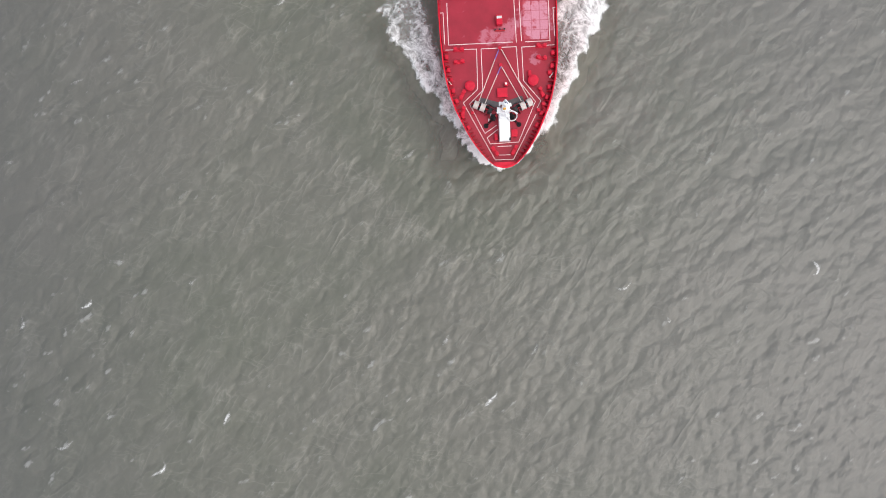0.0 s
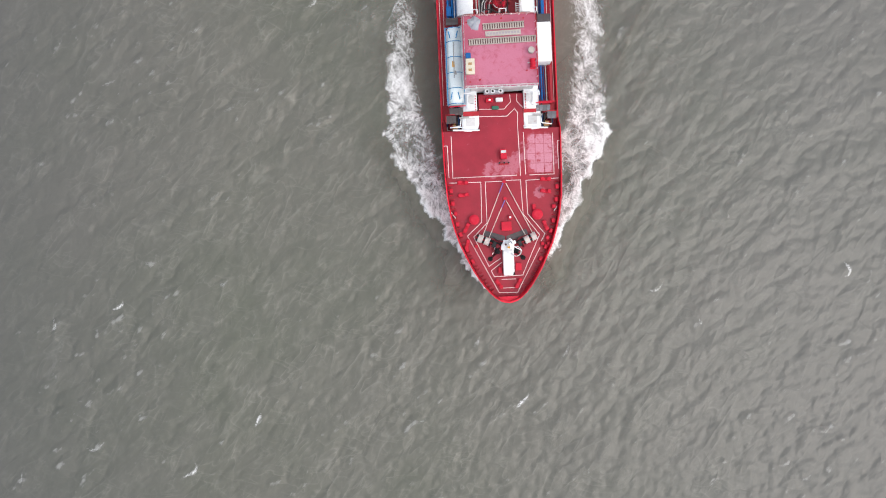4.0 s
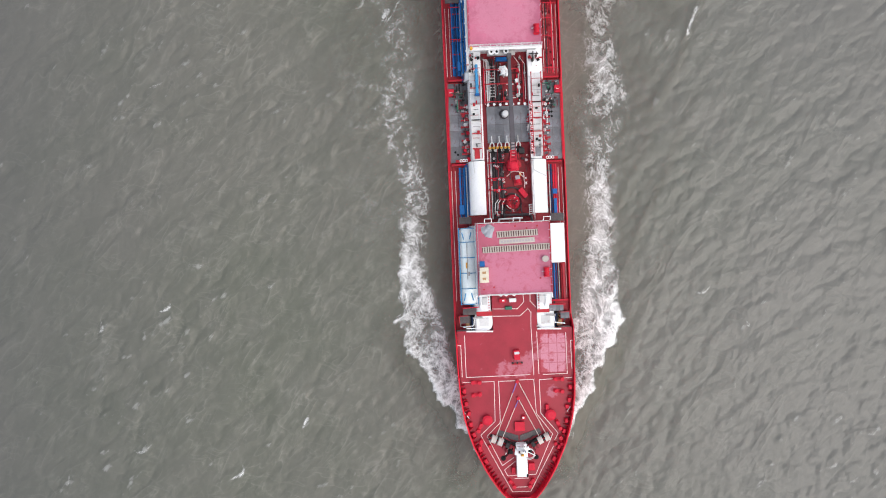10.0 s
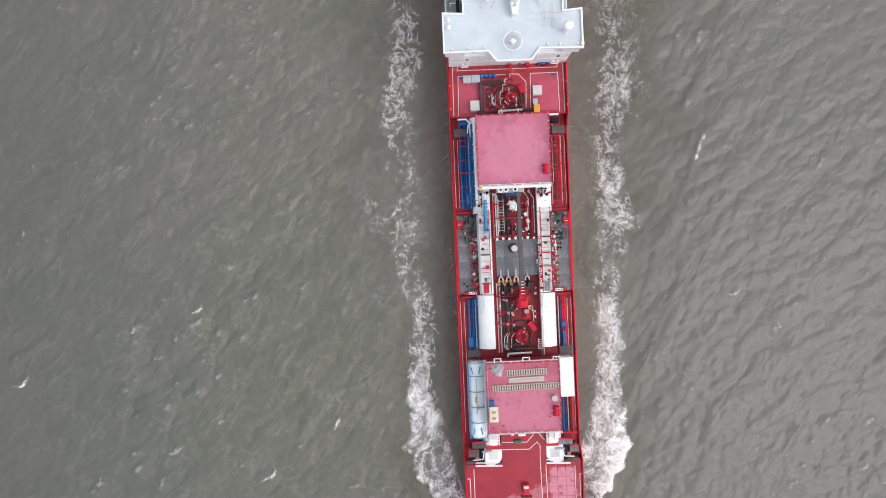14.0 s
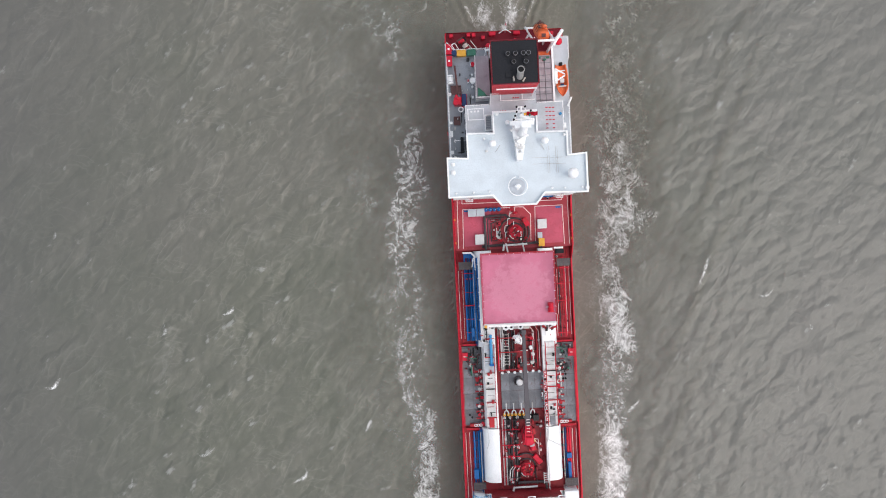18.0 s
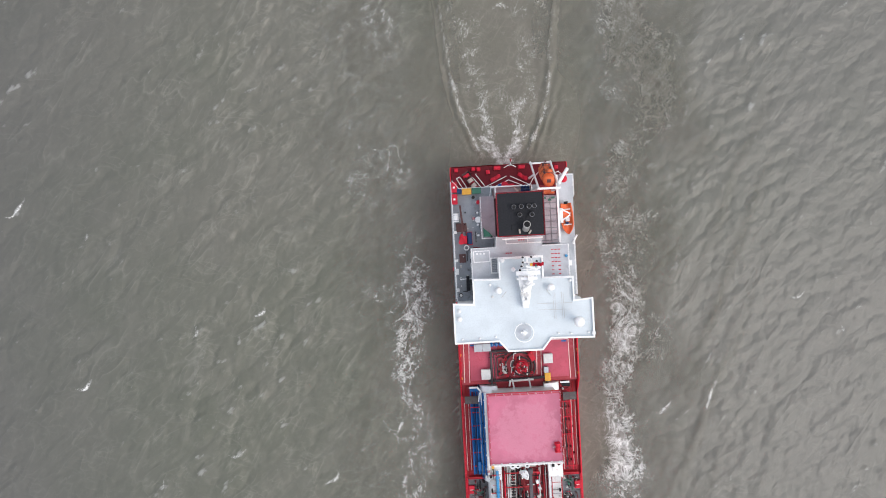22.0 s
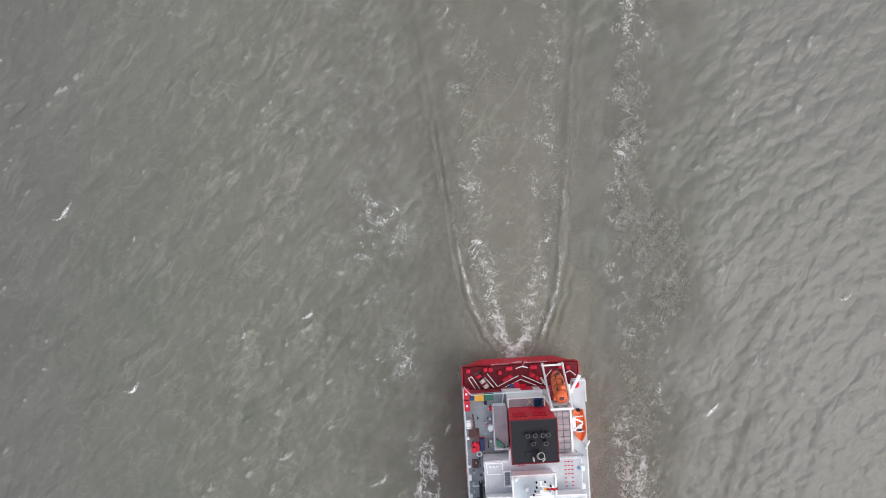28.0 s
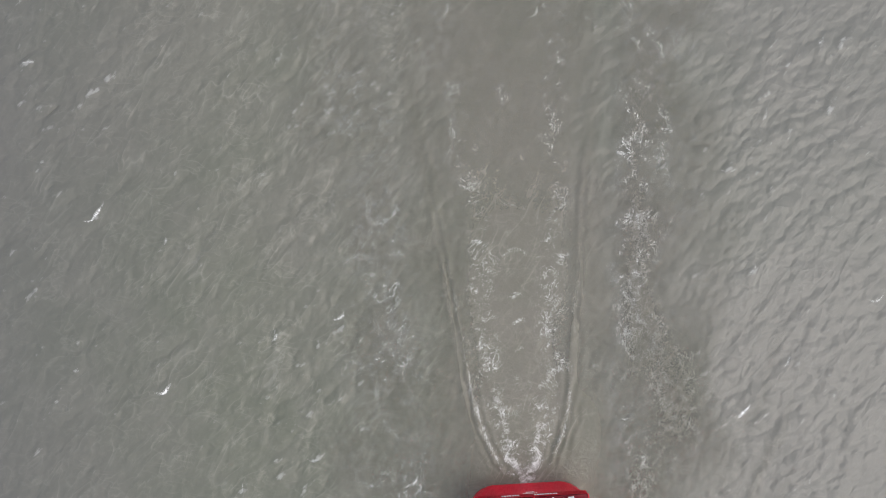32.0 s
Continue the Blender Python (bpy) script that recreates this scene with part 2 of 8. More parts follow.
def shown(nt, factor, under, over):
    m = nt.nodes.new("ShaderNodeMixShader")
    nt.links.new(factor, m.inputs[0])
    nt.links.new(under.outputs[0], m.inputs[1])
    nt.links.new(over.outputs[0], m.inputs[2])
    return m


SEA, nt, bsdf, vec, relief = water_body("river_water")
rip = maths(nt, "ADD", tex_noise(nt, stretched(nt, vec, 44, 1.5, 0.8), 1.0, 4, 0.6, 0.4), maths(nt, "MULTIPLY", tex_noise(nt, stretched(nt, vec, 30, 3.2, 2.0), 1.0, 3, 0.6, 0.3), 0.35))
bumped(nt, bsdf, maths(nt, "ADD", relief, maths(nt, "MULTIPLY", rip, 0.19)), 0.46, 1.0)
# broken water on the sharpest crests: pale threads, partly painted crest light, and a few small white caps
squeeze = nt.nodes.new("ShaderNodeAttribute")
squeeze.attribute_name = "squeeze"
patchy = tex_noise(nt, stretched(nt, vec, 42, 2.8, 0.55), 1.0, 5, 0.62, 0.5)
gather = tex_noise(nt, vec, 0.16, 2)
steep = maths(nt, "ADD", squeeze.outputs["Fac"], maths(nt, "ADD", maths(nt, "MULTIPLY", patchy, 0.6), maths(nt, "MULTIPLY", gather, 0.35)))
thread_mask = ranged(nt, steep, 0.83, 1.13, 0, 0.18)
cap = nt.nodes.new("ShaderNodeAttribute")
cap.attribute_name = "cap"
crumb = tex_noise(nt, vec, 3.0, 6, 0.7, 0.8)
cap_mask = ranged(nt, maths(nt, "MULTIPLY", cap.outputs["Fac"], ranged(nt, crumb, 0.3, 0.62, 0.25, 1.25)), 0.12, 0.85, 0, 0.95)
out = shown(nt, maths(nt, "MAXIMUM", thread_mask, cap_mask), bsdf, foam_shader(nt, patchy))
nt.links.new(out.outputs[0], nt.nodes["Material Output"].inputs["Surface"])

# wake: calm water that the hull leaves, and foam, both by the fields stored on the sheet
WAKE, nt, bsdf, vec, relief = water_body("wake_water", 1.28, (1.055, 1.0, 1.0), side_light=False)
calm = nt.nodes.new("ShaderNodeAttribute")
calm.attribute_name = "calm"
froth = nt.nodes.new("ShaderNodeAttribute")
froth.attribute_name = "froth"
# the foam stays where it was thrown, so its lace is laid out over the still world
place = nt.nodes.new("ShaderNodeNewGeometry").outputs["Position"]
swirl = maths(nt, "ADD", tex_noise(nt, place, 0.7, 5, 0.55, 1.6), maths(nt, "MULTIPLY", tex_noise(nt, stretched(nt, place, 44, 1.6, 0.9), 1.0, 4, 0.6, 0.4), 0.5))
churn = nt.nodes.new("ShaderNodeAttribute")
churn.attribute_name = "churn"
lace = nt.nodes.new("ShaderNodeAttribute")
lace.attribute_name = "lace"


def wisps(scale, warp, sharp, turn=20, detail=8):
    """Bright torn threads along the level lines of a warped noise."""
    n = tex_noise(nt, stretched(nt, place, turn, 1.0, 0.7), scale, detail, 0.62, warp)
    return maths(nt, "POWER", maths(nt, "MAXIMUM", maths(nt, "SUBTRACT", 1.0, maths(nt, "MULTIPLY", maths(nt, "ABSOLUTE", maths(nt, "SUBTRACT", n, 0.5)), 2.8)), 0.0), sharp)


lump = tex_noise(nt, place, 0.32, 6, 0.6, 0.8)
fine_lace = tex_noise(nt, place, 2.6, 6, 0.7, 0.8)
w1, w2 = wisps(0.3, 1.5, 5.0), wisps(0.75, 1.2, 4.0, -35)
thread = maths(nt, "ADD", maths(nt, "MULTIPLY", w1, 0.28), maths(nt, "MULTIPLY", w2, 0.26))
web = maths(nt, "ADD", maths(nt, "MULTIPLY", lump, 0.40), maths(nt, "MULTIPLY", fine_lace, 0.22))
level = maths(nt, "ADD", maths(nt, "ADD", web, thread), maths(nt, "MULTIPLY", froth.outputs["Fac"], 0.48))
foam_mask = ranged(nt, level, 0.73, 1.30, 0.0, 1.0, False)
foam_mask = maths(nt, "MULTIPLY", maths(nt, "POWER", maths(nt, "MINIMUM", foam_mask, 1.0), 1.2), ranged(nt, froth.outputs["Fac"], 0.02, 0.35))
milk = ranged(nt, maths(nt, "ADD", maths(nt, "MULTIPLY", froth.outputs["Fac"], 0.6), lump), 0.72, 1.3, 0.0, 0.34)     # fine bubbles just below the surface
foam_mask = maths(nt, "MAXIMUM", foam_mask, milk)
# thin curled filaments where the foam has nearly gone, and the confused chop they lie on
curl_a, curl_b = wisps(0.5, 1.9, 11.0, 15, 4), wisps(1.2, 1.6, 9.0, -50, 4)
curls = maths(nt, "ADD", maths(nt, "MULTIPLY", curl_a, 0.75), maths(nt, "MULTIPLY", curl_b, 0.45))
torn_by = ranged(nt, maths(nt, "ADD", lump, maths(nt, "MULTIPLY", fine_lace, 0.5)), 0.70, 0.98, 0.0, 1.0)
filament = maths(nt, "MULTIPLY", ranged(nt, curls, 0.22, 0.95), maths(nt, "MULTIPLY", torn_by, lace.outputs["Fac"]))
foam_mask = maths(nt, "MAXIMUM", foam_mask, maths(nt, "MINIMUM", filament, 0.95))
web_b = maths(nt, "ADD", wisps(0.4, 1.2, 26.0, 35, 4), wisps(0.95, 1.0, 22.0, -30, 4))
web_b = maths(nt, "MULTIPLY", ranged(nt, web_b, 0.25, 1.1, 0, 0.19), ranged(nt, lump, 0.38, 0.66, 0.3, 1.0))
foam_mask = maths(nt, "MAXIMUM", foam_mask, maths(nt, "MULTIPLY", web_b, churn.outputs["Fac"]))
chop = maths(nt, "ADD", maths(nt, "MULTIPLY", wisps(0.42, 1.0, 1.6, 25, 5), 0.8), maths(nt, "MULTIPLY", curl_b, 0.35))
bumped(nt, bsdf, maths(nt, "ADD", swirl, maths(nt, "MULTIPLY", chop, maths(nt, "MULTIPLY", churn.outputs["Fac"], 2.2))), 0.45, 0.5)
clear = nt.nodes.new("ShaderNodeBsdfTransparent")
base = shown(nt, calm.outputs["Fac"], clear, bsdf)
out = shown(nt, foam_mask, base, foam_shader(nt, maths(nt, "ADD", fine_lace, w2)))
nt.links.new(out.outputs[0], nt.nodes["Material Output"].inputs["Surface"])


# ---- mesh helpers ----
def box(bm, x0, x1, y0, y1, z0, z1, bev=0.0):
    geo = bmesh.ops.create_cube(bm, size=1.0, matrix=Matrix.Translation(((x0 + x1) / 2, (y0 + y1) / 2, (z0 + z1) / 2)) @ Matrix.Diagonal((x1 - x0, y1 - y0, z1 - z0, 1)))
    if bev:
        edges = {e for v in geo["verts"] for e in v.link_edges}
        bmesh.ops.bevel(bm, geom=list(edges), offset=bev, segments=2, affect="EDGES", profile=0.5)
    return bm


def one_box(*a, bev=0.0):
    return box(bmesh.new(), *a, bev=bev)


def rod(bm, p, q, r, r2=None, seg=10):
    p, q = Vector(p), Vector(q)
    d = q - p
    m = Matrix.Translation((p + q) / 2) @ d.to_track_quat("Z", "Y").to_matrix().to_4x4()
    bmesh.ops.create_cone(bm, cap_ends=True, segments=seg, radius1=r, radius2=r if r2 is None else r2, depth=d.length, matrix=m)
    return bm


def ball(bm, c, r, squash=1.0, seg=12):
    bmesh.ops.create_uvsphere(bm, u_segments=seg, v_segments=max(6, seg // 2 + 1), radius=r, matrix=Matrix.Translation(c) @ Matrix.Diagonal((1, 1, squash, 1)))
    return bm


def pipe(bm, pts, r, seg=8):
    """A tube along a line of points, with mitred bends."""
    pts = [Vector(p) for p in pts]
    rings = []
    for i, p in enumerate(pts):
        a = (p - pts[i - 1]).normalized() if i else (pts[1] - p).normalized()
        b = (pts[i + 1] - p).normalized() if i < len(pts) - 1 else a
        t = (a + b).normalized() if (a + b).length > 1e-4 else a
        side = t.cross(Vector((0, 0, 1)))
        side = side.normalized() if side.length > 1e-3 else Vector((1, 0, 0))
        up = side.cross(t).normalized()
        k = 1 / max(0.5, t.dot(a))
        rings.append([bm.verts.new(p + r * (side * math.cos(w) * k + up * math.sin(w))) for w in (2 * math.pi * j / seg for j in range(seg))])
    for a, b in zip(rings, rings[1:]):
        for j in range(seg):
            bm.faces.new((a[j], a[(j + 1) % seg], b[(j + 1) % seg], b[j]))
    bm.faces.new(rings[0][::-1])
    bm.faces.new(rings[-1])
    return bm


def prism(bm, outline, z0, z1, bev=0.0):
    lo, hi = [bm.verts.new((x, y, z0)) for x, y in outline], [bm.verts.new((x, y, z1)) for x, y in outline]
    n = len(outline)
    made = [bm.faces.new(hi), bm.faces.new(lo[::-1])] + [bm.faces.new((lo[i], lo[(i + 1) % n], hi[(i + 1) % n], hi[i])) for i in range(n)]
    if bev:
        bmesh.ops.bevel(bm, geom=list(made[0].edges), offset=bev, segments=2, affect="EDGES")
    return bm


def strip(bm, pts, width, z0, z1):
    """A raised band along a line in plan, mitred at its corners."""
    pts = [Vector(p) for p in pts]
    closed = (pts[0] - pts[-1]).length < 1e-6
    if closed:
        pts = pts[:-1]
    n = len(pts)
    rows = []
    for i, p in enumerate(pts):
        a = (p - pts[i - 1]).normalized() if i or closed else (pts[1] - p).normalized()
        b = (pts[(i + 1) % n] - p).normalized() if i < n - 1 or closed else a
        t = (a + b).normalized()
        side = Vector((-t.y, t.x)) * (width / 2 / max(0.4, t.dot(a)))
        rows.append([bm.verts.new((*(p + side), z0)), bm.verts.new((*(p + side), z1)), bm.verts.new((*(p - side), z1)), bm.verts.new((*(p - side), z0))])
    for i in range(n if closed else n - 1):
        a, b = rows[i], rows[(i + 1) % n]
        for j in range(4):
            bm.faces.new((a[j], a[(j + 1) % 4], b[(j + 1) % 4], b[j]))
    if not closed:
        bm.faces.new(rows[0][::-1]), bm.faces.new(rows[-1])
    return bm


def part(name, bm, material, parent, label="", at=None):
    """Links a bmesh as one mesh object under a thing or a part."""
    bmesh.ops.recalc_face_normals(bm, faces=bm.faces)
    me = bpy.data.meshes.new(name)
    bm.to_mesh(me)
    bm.free()
    return again(name, me, parent, label, at, material)


def again(name, me, parent, label="", at=None, material=None):
    """One more object on a mesh that is there already."""
    if material:
        me.materials.append(material)
    ob = new(name, me)
    ob.parent = parent
    if at is not None:
        ob.matrix_basis = at if isinstance(at, Matrix) else Matrix.Translation(at)
    if label:
        tagged(ob, label)
    return ob


CARRIED = []


def thing(name, local, label, category, group="", kind=""):
    """An empty at its base, carried along by the ship; local is its pose in the ship's space."""
    ob = new(name)
    m = local if isinstance(local, Matrix) else Matrix.Translation(local)
    ob.matrix_basis = m
    CARRIED.append((ob, m))
    return tagged(ob, label, category, group, kind)


def smooth(ob):
    ob.data.polygons.foreach_set("use_smooth", [True] * len(ob.data.polygons))
    return ob


# ---- water ----
def sheet(name, xs, ys, height, material):
    """A grid over the given lines, with height(X, Y), built in one go."""
    X, Y = np.meshgrid(xs, ys)
    co = np.stack([X, Y, height(X, Y)], -1).reshape(-1, 3).astype(np.float32)
    nx, ny = len(xs), len(ys)
    i = (np.arange(ny - 1)[:, None] * nx + np.arange(nx - 1)[None, :]).ravel()
    quads = np.stack([i, i + 1, i + nx + 1, i + nx], 1).astype(np.int32)
    me = bpy.data.meshes.new(name)
    me.vertices.add(len(co))
    me.vertices.foreach_set("co", co.ravel())
    me.loops.add(quads.size)
    me.loops.foreach_set("vertex_index", quads.ravel())
    me.polygons.add(len(quads))
    me.polygons.foreach_set("loop_start", np.arange(len(quads), dtype=np.int32) * 4)
    me.update()
    me.polygons.foreach_set("use_smooth", np.ones(len(quads), dtype=bool))
    me.materials.append(material)
    me.validate()
    return new(name, me), X, Y


def band(d, w):
    """1 at d = 0, falling smoothly to 0 at |d| = w."""
    k = np.clip(1 - np.abs(d) / w, 0, 1)
    return k * k * (3 - 2 * k)


SEA_N, SEA_SIZE = 800, 200.0     # cells and metres of the wave field


def sea_field():
    """Short wind waves as a random field: height, crowding sideways that sharpens the crests, and how far each spot is squeezed."""
    g = np.random.default_rng(12)
    k1 = 2 * math.pi * np.fft.fftfreq(SEA_N, SEA_SIZE / SEA_N)
    KX, KY = np.meshgrid(k1, k1)
    K = np.hypot(KX, KY)
    K[0, 0] = 1.0
    spec = np.zeros_like(K)
    for length, head, open_angle, share in ((4.6, -44, 0.5, 1.0), (2.2, -32, 0.75, 0.6), (8.5, -56, 0.3, 0.35)):
        kp = 2 * math.pi / length
        off = np.angle(np.exp(1j * (np.arctan2(KY, KX) - radians(head))))
        spec += share * K ** -4.3 * np.exp(-1.25 * (kp / K) ** 2) * np.exp(-0.5 * (off / open_angle) ** 2)
    spec *= np.exp(-(K * 0.11) ** 2)
    spec[0, 0] = 0
    H = np.fft.fft2(g.normal(size=(SEA_N, SEA_N))) * np.sqrt(spec)
    H[0, 0] = 0
    back = lambda F: np.real(np.fft.ifft2(F))
    slope = math.sqrt(np.mean(back(1j * KX * H) ** 2 + back(1j * KY * H) ** 2))
    H *= SEA_SLOPE / slope
    z, dx, dy = back(H), back(-1j * KX / K * H), back(-1j * KY / K * H)
    squeeze = 1 - (1 - SEA_CHOP * back(KX * KX / K * H)) * (1 - SEA_CHOP * back(KY * KY / K * H)) + (SEA_CHOP * back(KX * KY / K * H)) ** 2
    return z, SEA_CHOP * dx, SEA_CHOP * dy, squeeze


SEA_SLOPE, SEA_CHOP = 0.19, 1.1
FIELD = sea_field()


def sea_at(which, X, Y):
    """The wave field at any place, repeating far out."""
    u, v = (X * SEA_N / SEA_SIZE) % SEA_N, (Y * SEA_N / SEA_SIZE) % SEA_N
    i, j = u.astype(int), v.astype(int)
    fu, fv, F = u - i, v - j, FIELD[which]
    i, j, i1, j1 = i % SEA_N, j % SEA_N, (i + 1) % SEA_N, (j + 1) % SEA_N
    return F[j, i] * (1 - fu) * (1 - fv) + F[j, i1] * fu * (1 - fv) + F[j1, i] * (1 - fu) * fv + F[j1, i1] * fu * fv


def sea_group(X, Y):
    """Waves come in uneven groups, and die out far from the middle."""
    group = 0.95 + 0.12 * np.sin(0.06 * X + 0.05 * Y) * np.cos(0.043 * X - 0.08 * Y + 1) + 0.08 * np.sin(0.15 * X - 0.11 * Y + 2)
    return group * np.clip((250 - np.hypot(X, Y)) / 100, 0, 1)


def spread(lo, hi, step, far):
    mid = np.arange(lo, hi + step, step)
    out = step * np.cumsum(1.22 ** np.arange(1, 60))
    out = out[out < far]
    return np.concatenate([lo - out[::-1], mid, mid[-1] + out])


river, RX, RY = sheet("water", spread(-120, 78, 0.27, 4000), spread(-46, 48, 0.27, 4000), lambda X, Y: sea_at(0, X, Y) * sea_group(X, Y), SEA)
tagged(river, "silty grey-green river water with short wind waves", "water", kind="structure")
co = np.empty(RX.size * 3, dtype=np.float32)
river.data.vertices.foreach_get("co", co)
co = co.reshape(-1, 3)
amount = sea_group(RX, RY)
co[:, 0] += (sea_at(1, RX, RY) * amount).ravel()
co[:, 1] += (sea_at(2, RX, RY) * amount).ravel()
river.data.vertices.foreach_set("co", co.ravel())
river.data.attributes.new("squeeze", "FLOAT", "POINT").data.foreach_set("value", (sea_at(3, RX, RY) * amount).ravel().astype(np.float32))
river.data.update()


def white_caps(X, Y):
    """Small breaking crests: thin crescents of foam that lean down wind, on the sharpest crests."""
    g = np.random.default_rng(5)
    out = np.zeros_like(X)
    sharpest, taken = np.argsort(FIELD[3].ravel())[::-1][:9000], []
    for i in sharpest:
        x, y = (i % SEA_N) * SEA_SIZE / SEA_N, (i // SEA_N) * SEA_SIZE / SEA_N
        x, y = (x + 120) % SEA_SIZE - 120, (y + 100) % SEA_SIZE - 100
        if -46 < y < 48 and all((x - u) ** 2 + (y - v) ** 2 > 64 for u, v in taken) and g.random() < 0.5:
            taken.append((x, y))
            R, wide, lean, k = g.uniform(1.2, 4.0), g.uniform(0.5, 0.95), radians(g.normal(-45, 20)), g.choice([0.3, 0.38, 0.48, 0.7])
            near = np.nonzero((np.abs(X - x) < 4) & (np.abs(Y - y) < 4))
            dx, dy = X[near] - x + R * math.cos(lean), Y[near] - y + R * math.sin(lean)
            turn = np.angle(np.exp(1j * (np.arctan2(dy, dx) - lean)))
            arc = band(np.hypot(dx, dy) - R + 0.5 * turn * turn + 0.2 * np.sin(5 * turn + x), 0.3 + 0.16 * band(turn - 0.3 * math.sin(y), 0.3)) * band(turn, wide) ** 0.5
            out[near] = np.maximum(out[near], k * arc)
        if len(taken) > 50:
            break
    return out


river.data.attributes.new("cap", "FLOAT", "POINT").data.foreach_set("value", white_caps(RX, RY).ravel().astype(np.float32))


def ramp(v, a, b):
    k = np.clip((v - a) / (b - a), 0, 1)
    return k * k * (3 - 2 * k)


def wobble(X, Y, scale, seed, n=7):
    g = np.random.default_rng(seed)
    Z = np.zeros_like(X)
    for k in range(n):
        th, f = g.uniform(0, 6.28), scale * g.uniform(0.5, 2.2)
        Z += np.sin(f * (X * math.cos(th) + Y * math.sin(th)) + g.uniform(0, 6.28)) / n ** 0.5
    return Z


def wake_fields(X, Y):
    """Froth and calm beside and behind the hull, in the ship's space: x abeam, y aft of the stem."""
    A = np.abs(X)
    Y0, Y = Y, Y + np.where(X > 0, 3.2, 0.7) * np.interp(Y, [5, 9, 24], [1, 1, 0])
    side = np.where(X < 0, 1.0, np.interp(Y, [27, 45], [0.96, 1.04]))
    w1, w2, w3 = wobble(X, Y, 0.35, 3), wobble(X, Y, 1.1, 4), wobble(X, Y, 2.4, 5)
    # bow wave: thrown out from the shoulder, then a trail along both sides
    ragged = np.abs(np.sin(0.55 * Y + 1.2 * w1 + np.where(X < 0, 0, 2.0)))     # lobes of the breaking front
    outer = np.interp(Y, [8.6, 11, 15.5, 20, 24.5, 27.5, 29.5, 36, 60, 90, 130, 200], [7.7, 9.6, 12.5, 15.2, 18.0, 19.0, 18.2, 18.3, 20.0, 20.4, 21.5, 26]) * side + 0.35 * w1 + 0.35 * w2 + 0.25 * w3 + np.interp(Y, [12, 20, 32], [0.5, 1.0, 0]) * (ragged - 0.5)
    inner = np.interp(Y, [9.5, 18, 24, 30, 40, 60, 90, 130, 200], [5, 8.5, 10.2, 11.6, 12.4, 12.6, 12.8, 13.2, 15]) * side + 0.6 * w1
    sway = wobble(5.0 * np.sign(X), Y, 0.13, 41, 5) * np.interp(Y, [28, 45, 120], [0, 0.9, 1.5])     # the trails wander
    clump = np.clip(0.95 + np.interp(Y, [26, 40, 80], [0, 0.2, 0.34]) * wobble(0.6 * X, Y, 0.2, 42, 6), 0.45, 1.4)
    outer, inner = outer + sway, inner + 0.8 * sway
    soft = np.interp(Y, [10, 26, 45], [0.35, 0.6, 3.0])
    edge = ramp(outer - A, -0.15, soft) * ramp(A - inner, -0.9, 0.6 + soft * 0.8)
    strength = np.interp(Y, [8.6, 10, 14, 26, 36, 50, 70, 95, 125, 200], [0, 1.35, 1.2, 1.0, 0.94, 0.77, 0.56, 0.38, 0.2, 0])
    front = band(A - outer + 0.9, 1.3) * np.interp(Y, [9, 11, 22, 28, 31], [0, 0.35, 0.35, 0.25, 0])
    froth = edge * strength * clump * (0.92 + 0.2 * w1 + 0.12 * w2) + front
    Y = Y0
    # spray that hugs the stem
    reach = np.interp(Y, [0, 0.8, 1.8, 4, 6, 7.5, 9, 10.5, 12], [0, 1.7, 3.6, 5.7, 7.1, 7.5, 7.5, 7.6, 6.8]) + 0.3 * w2 + 0.3 * w3
    hug = ramp(reach - A, 0, 0.35) * ramp(Y, -0.2, 0.4) * ramp(12 - Y, 0, 2.5)
    froth = np.maximum(froth, 1.55 * hug * np.clip(0.9 + 0.2 * w2, 0, 1.1))
    # stern: two lines of broken foam, opening aft, and small boils between them
    aft = Y - 114.5
    arm = np.interp(aft, [0, 1.5, 4.5, 8, 13, 18, 30, 38, 52, 90], [0.3, 0.8, 2.4, 2.8, 3.9, 4.8, 5.7, 6.4, 7.3, 9.5]) + 0.4 * w1 + 0.3 * w2 + np.interp(aft, [0, 6, 30], [0, 0.3, 0.8]) * wobble(2.0 * np.sign(X), Y, 0.34, 31, 5)
    wide = np.interp(aft, [0, 4, 20, 60], [1.5, 1.9, 2.4, 3.2])
    lines = band(A - arm, wide) * np.interp(aft, [-0.6, 0, 6, 14, 24, 40], [0, 0.75, 0.6, 0.32, 0.1, 0])
    lines = lines * np.clip(0.95 + 0.18 * wobble(3.0 * np.sign(X), Y, 0.6, 33, 5), 0.6, 1.15)
    lace = band(A - arm - 0.3, 1.5 * wide) * np.interp(aft, [-0.6, 0, 8, 20, 40, 90], [0, 1.3, 1.3, 0.85, 0.5, 0.28])
    boil = band(A, 2.6) * band(aft - 1.0, 2.6) * 0.7
    boils = band(A - 0.5 * w1, 1.6) * ramp(wobble(0 * X, Y, 0.5, 9), 0.25, 1.1) * np.interp(aft, [2, 8, 35, 70], [0, 0.2, 0.12, 0])
    froth = np.where(aft > -1.2, np.maximum(froth, np.maximum(np.maximum(lines, boil), boils)), froth)
    lace = np.maximum(lace, 0.7 * band(A - 0.5 * w1, 2.2) * ramp(wobble(0 * X, Y, 0.5, 9), 0.0, 1.0) * np.interp(aft, [2, 8, 50, 80], [0, 1, 0.8, 0]))
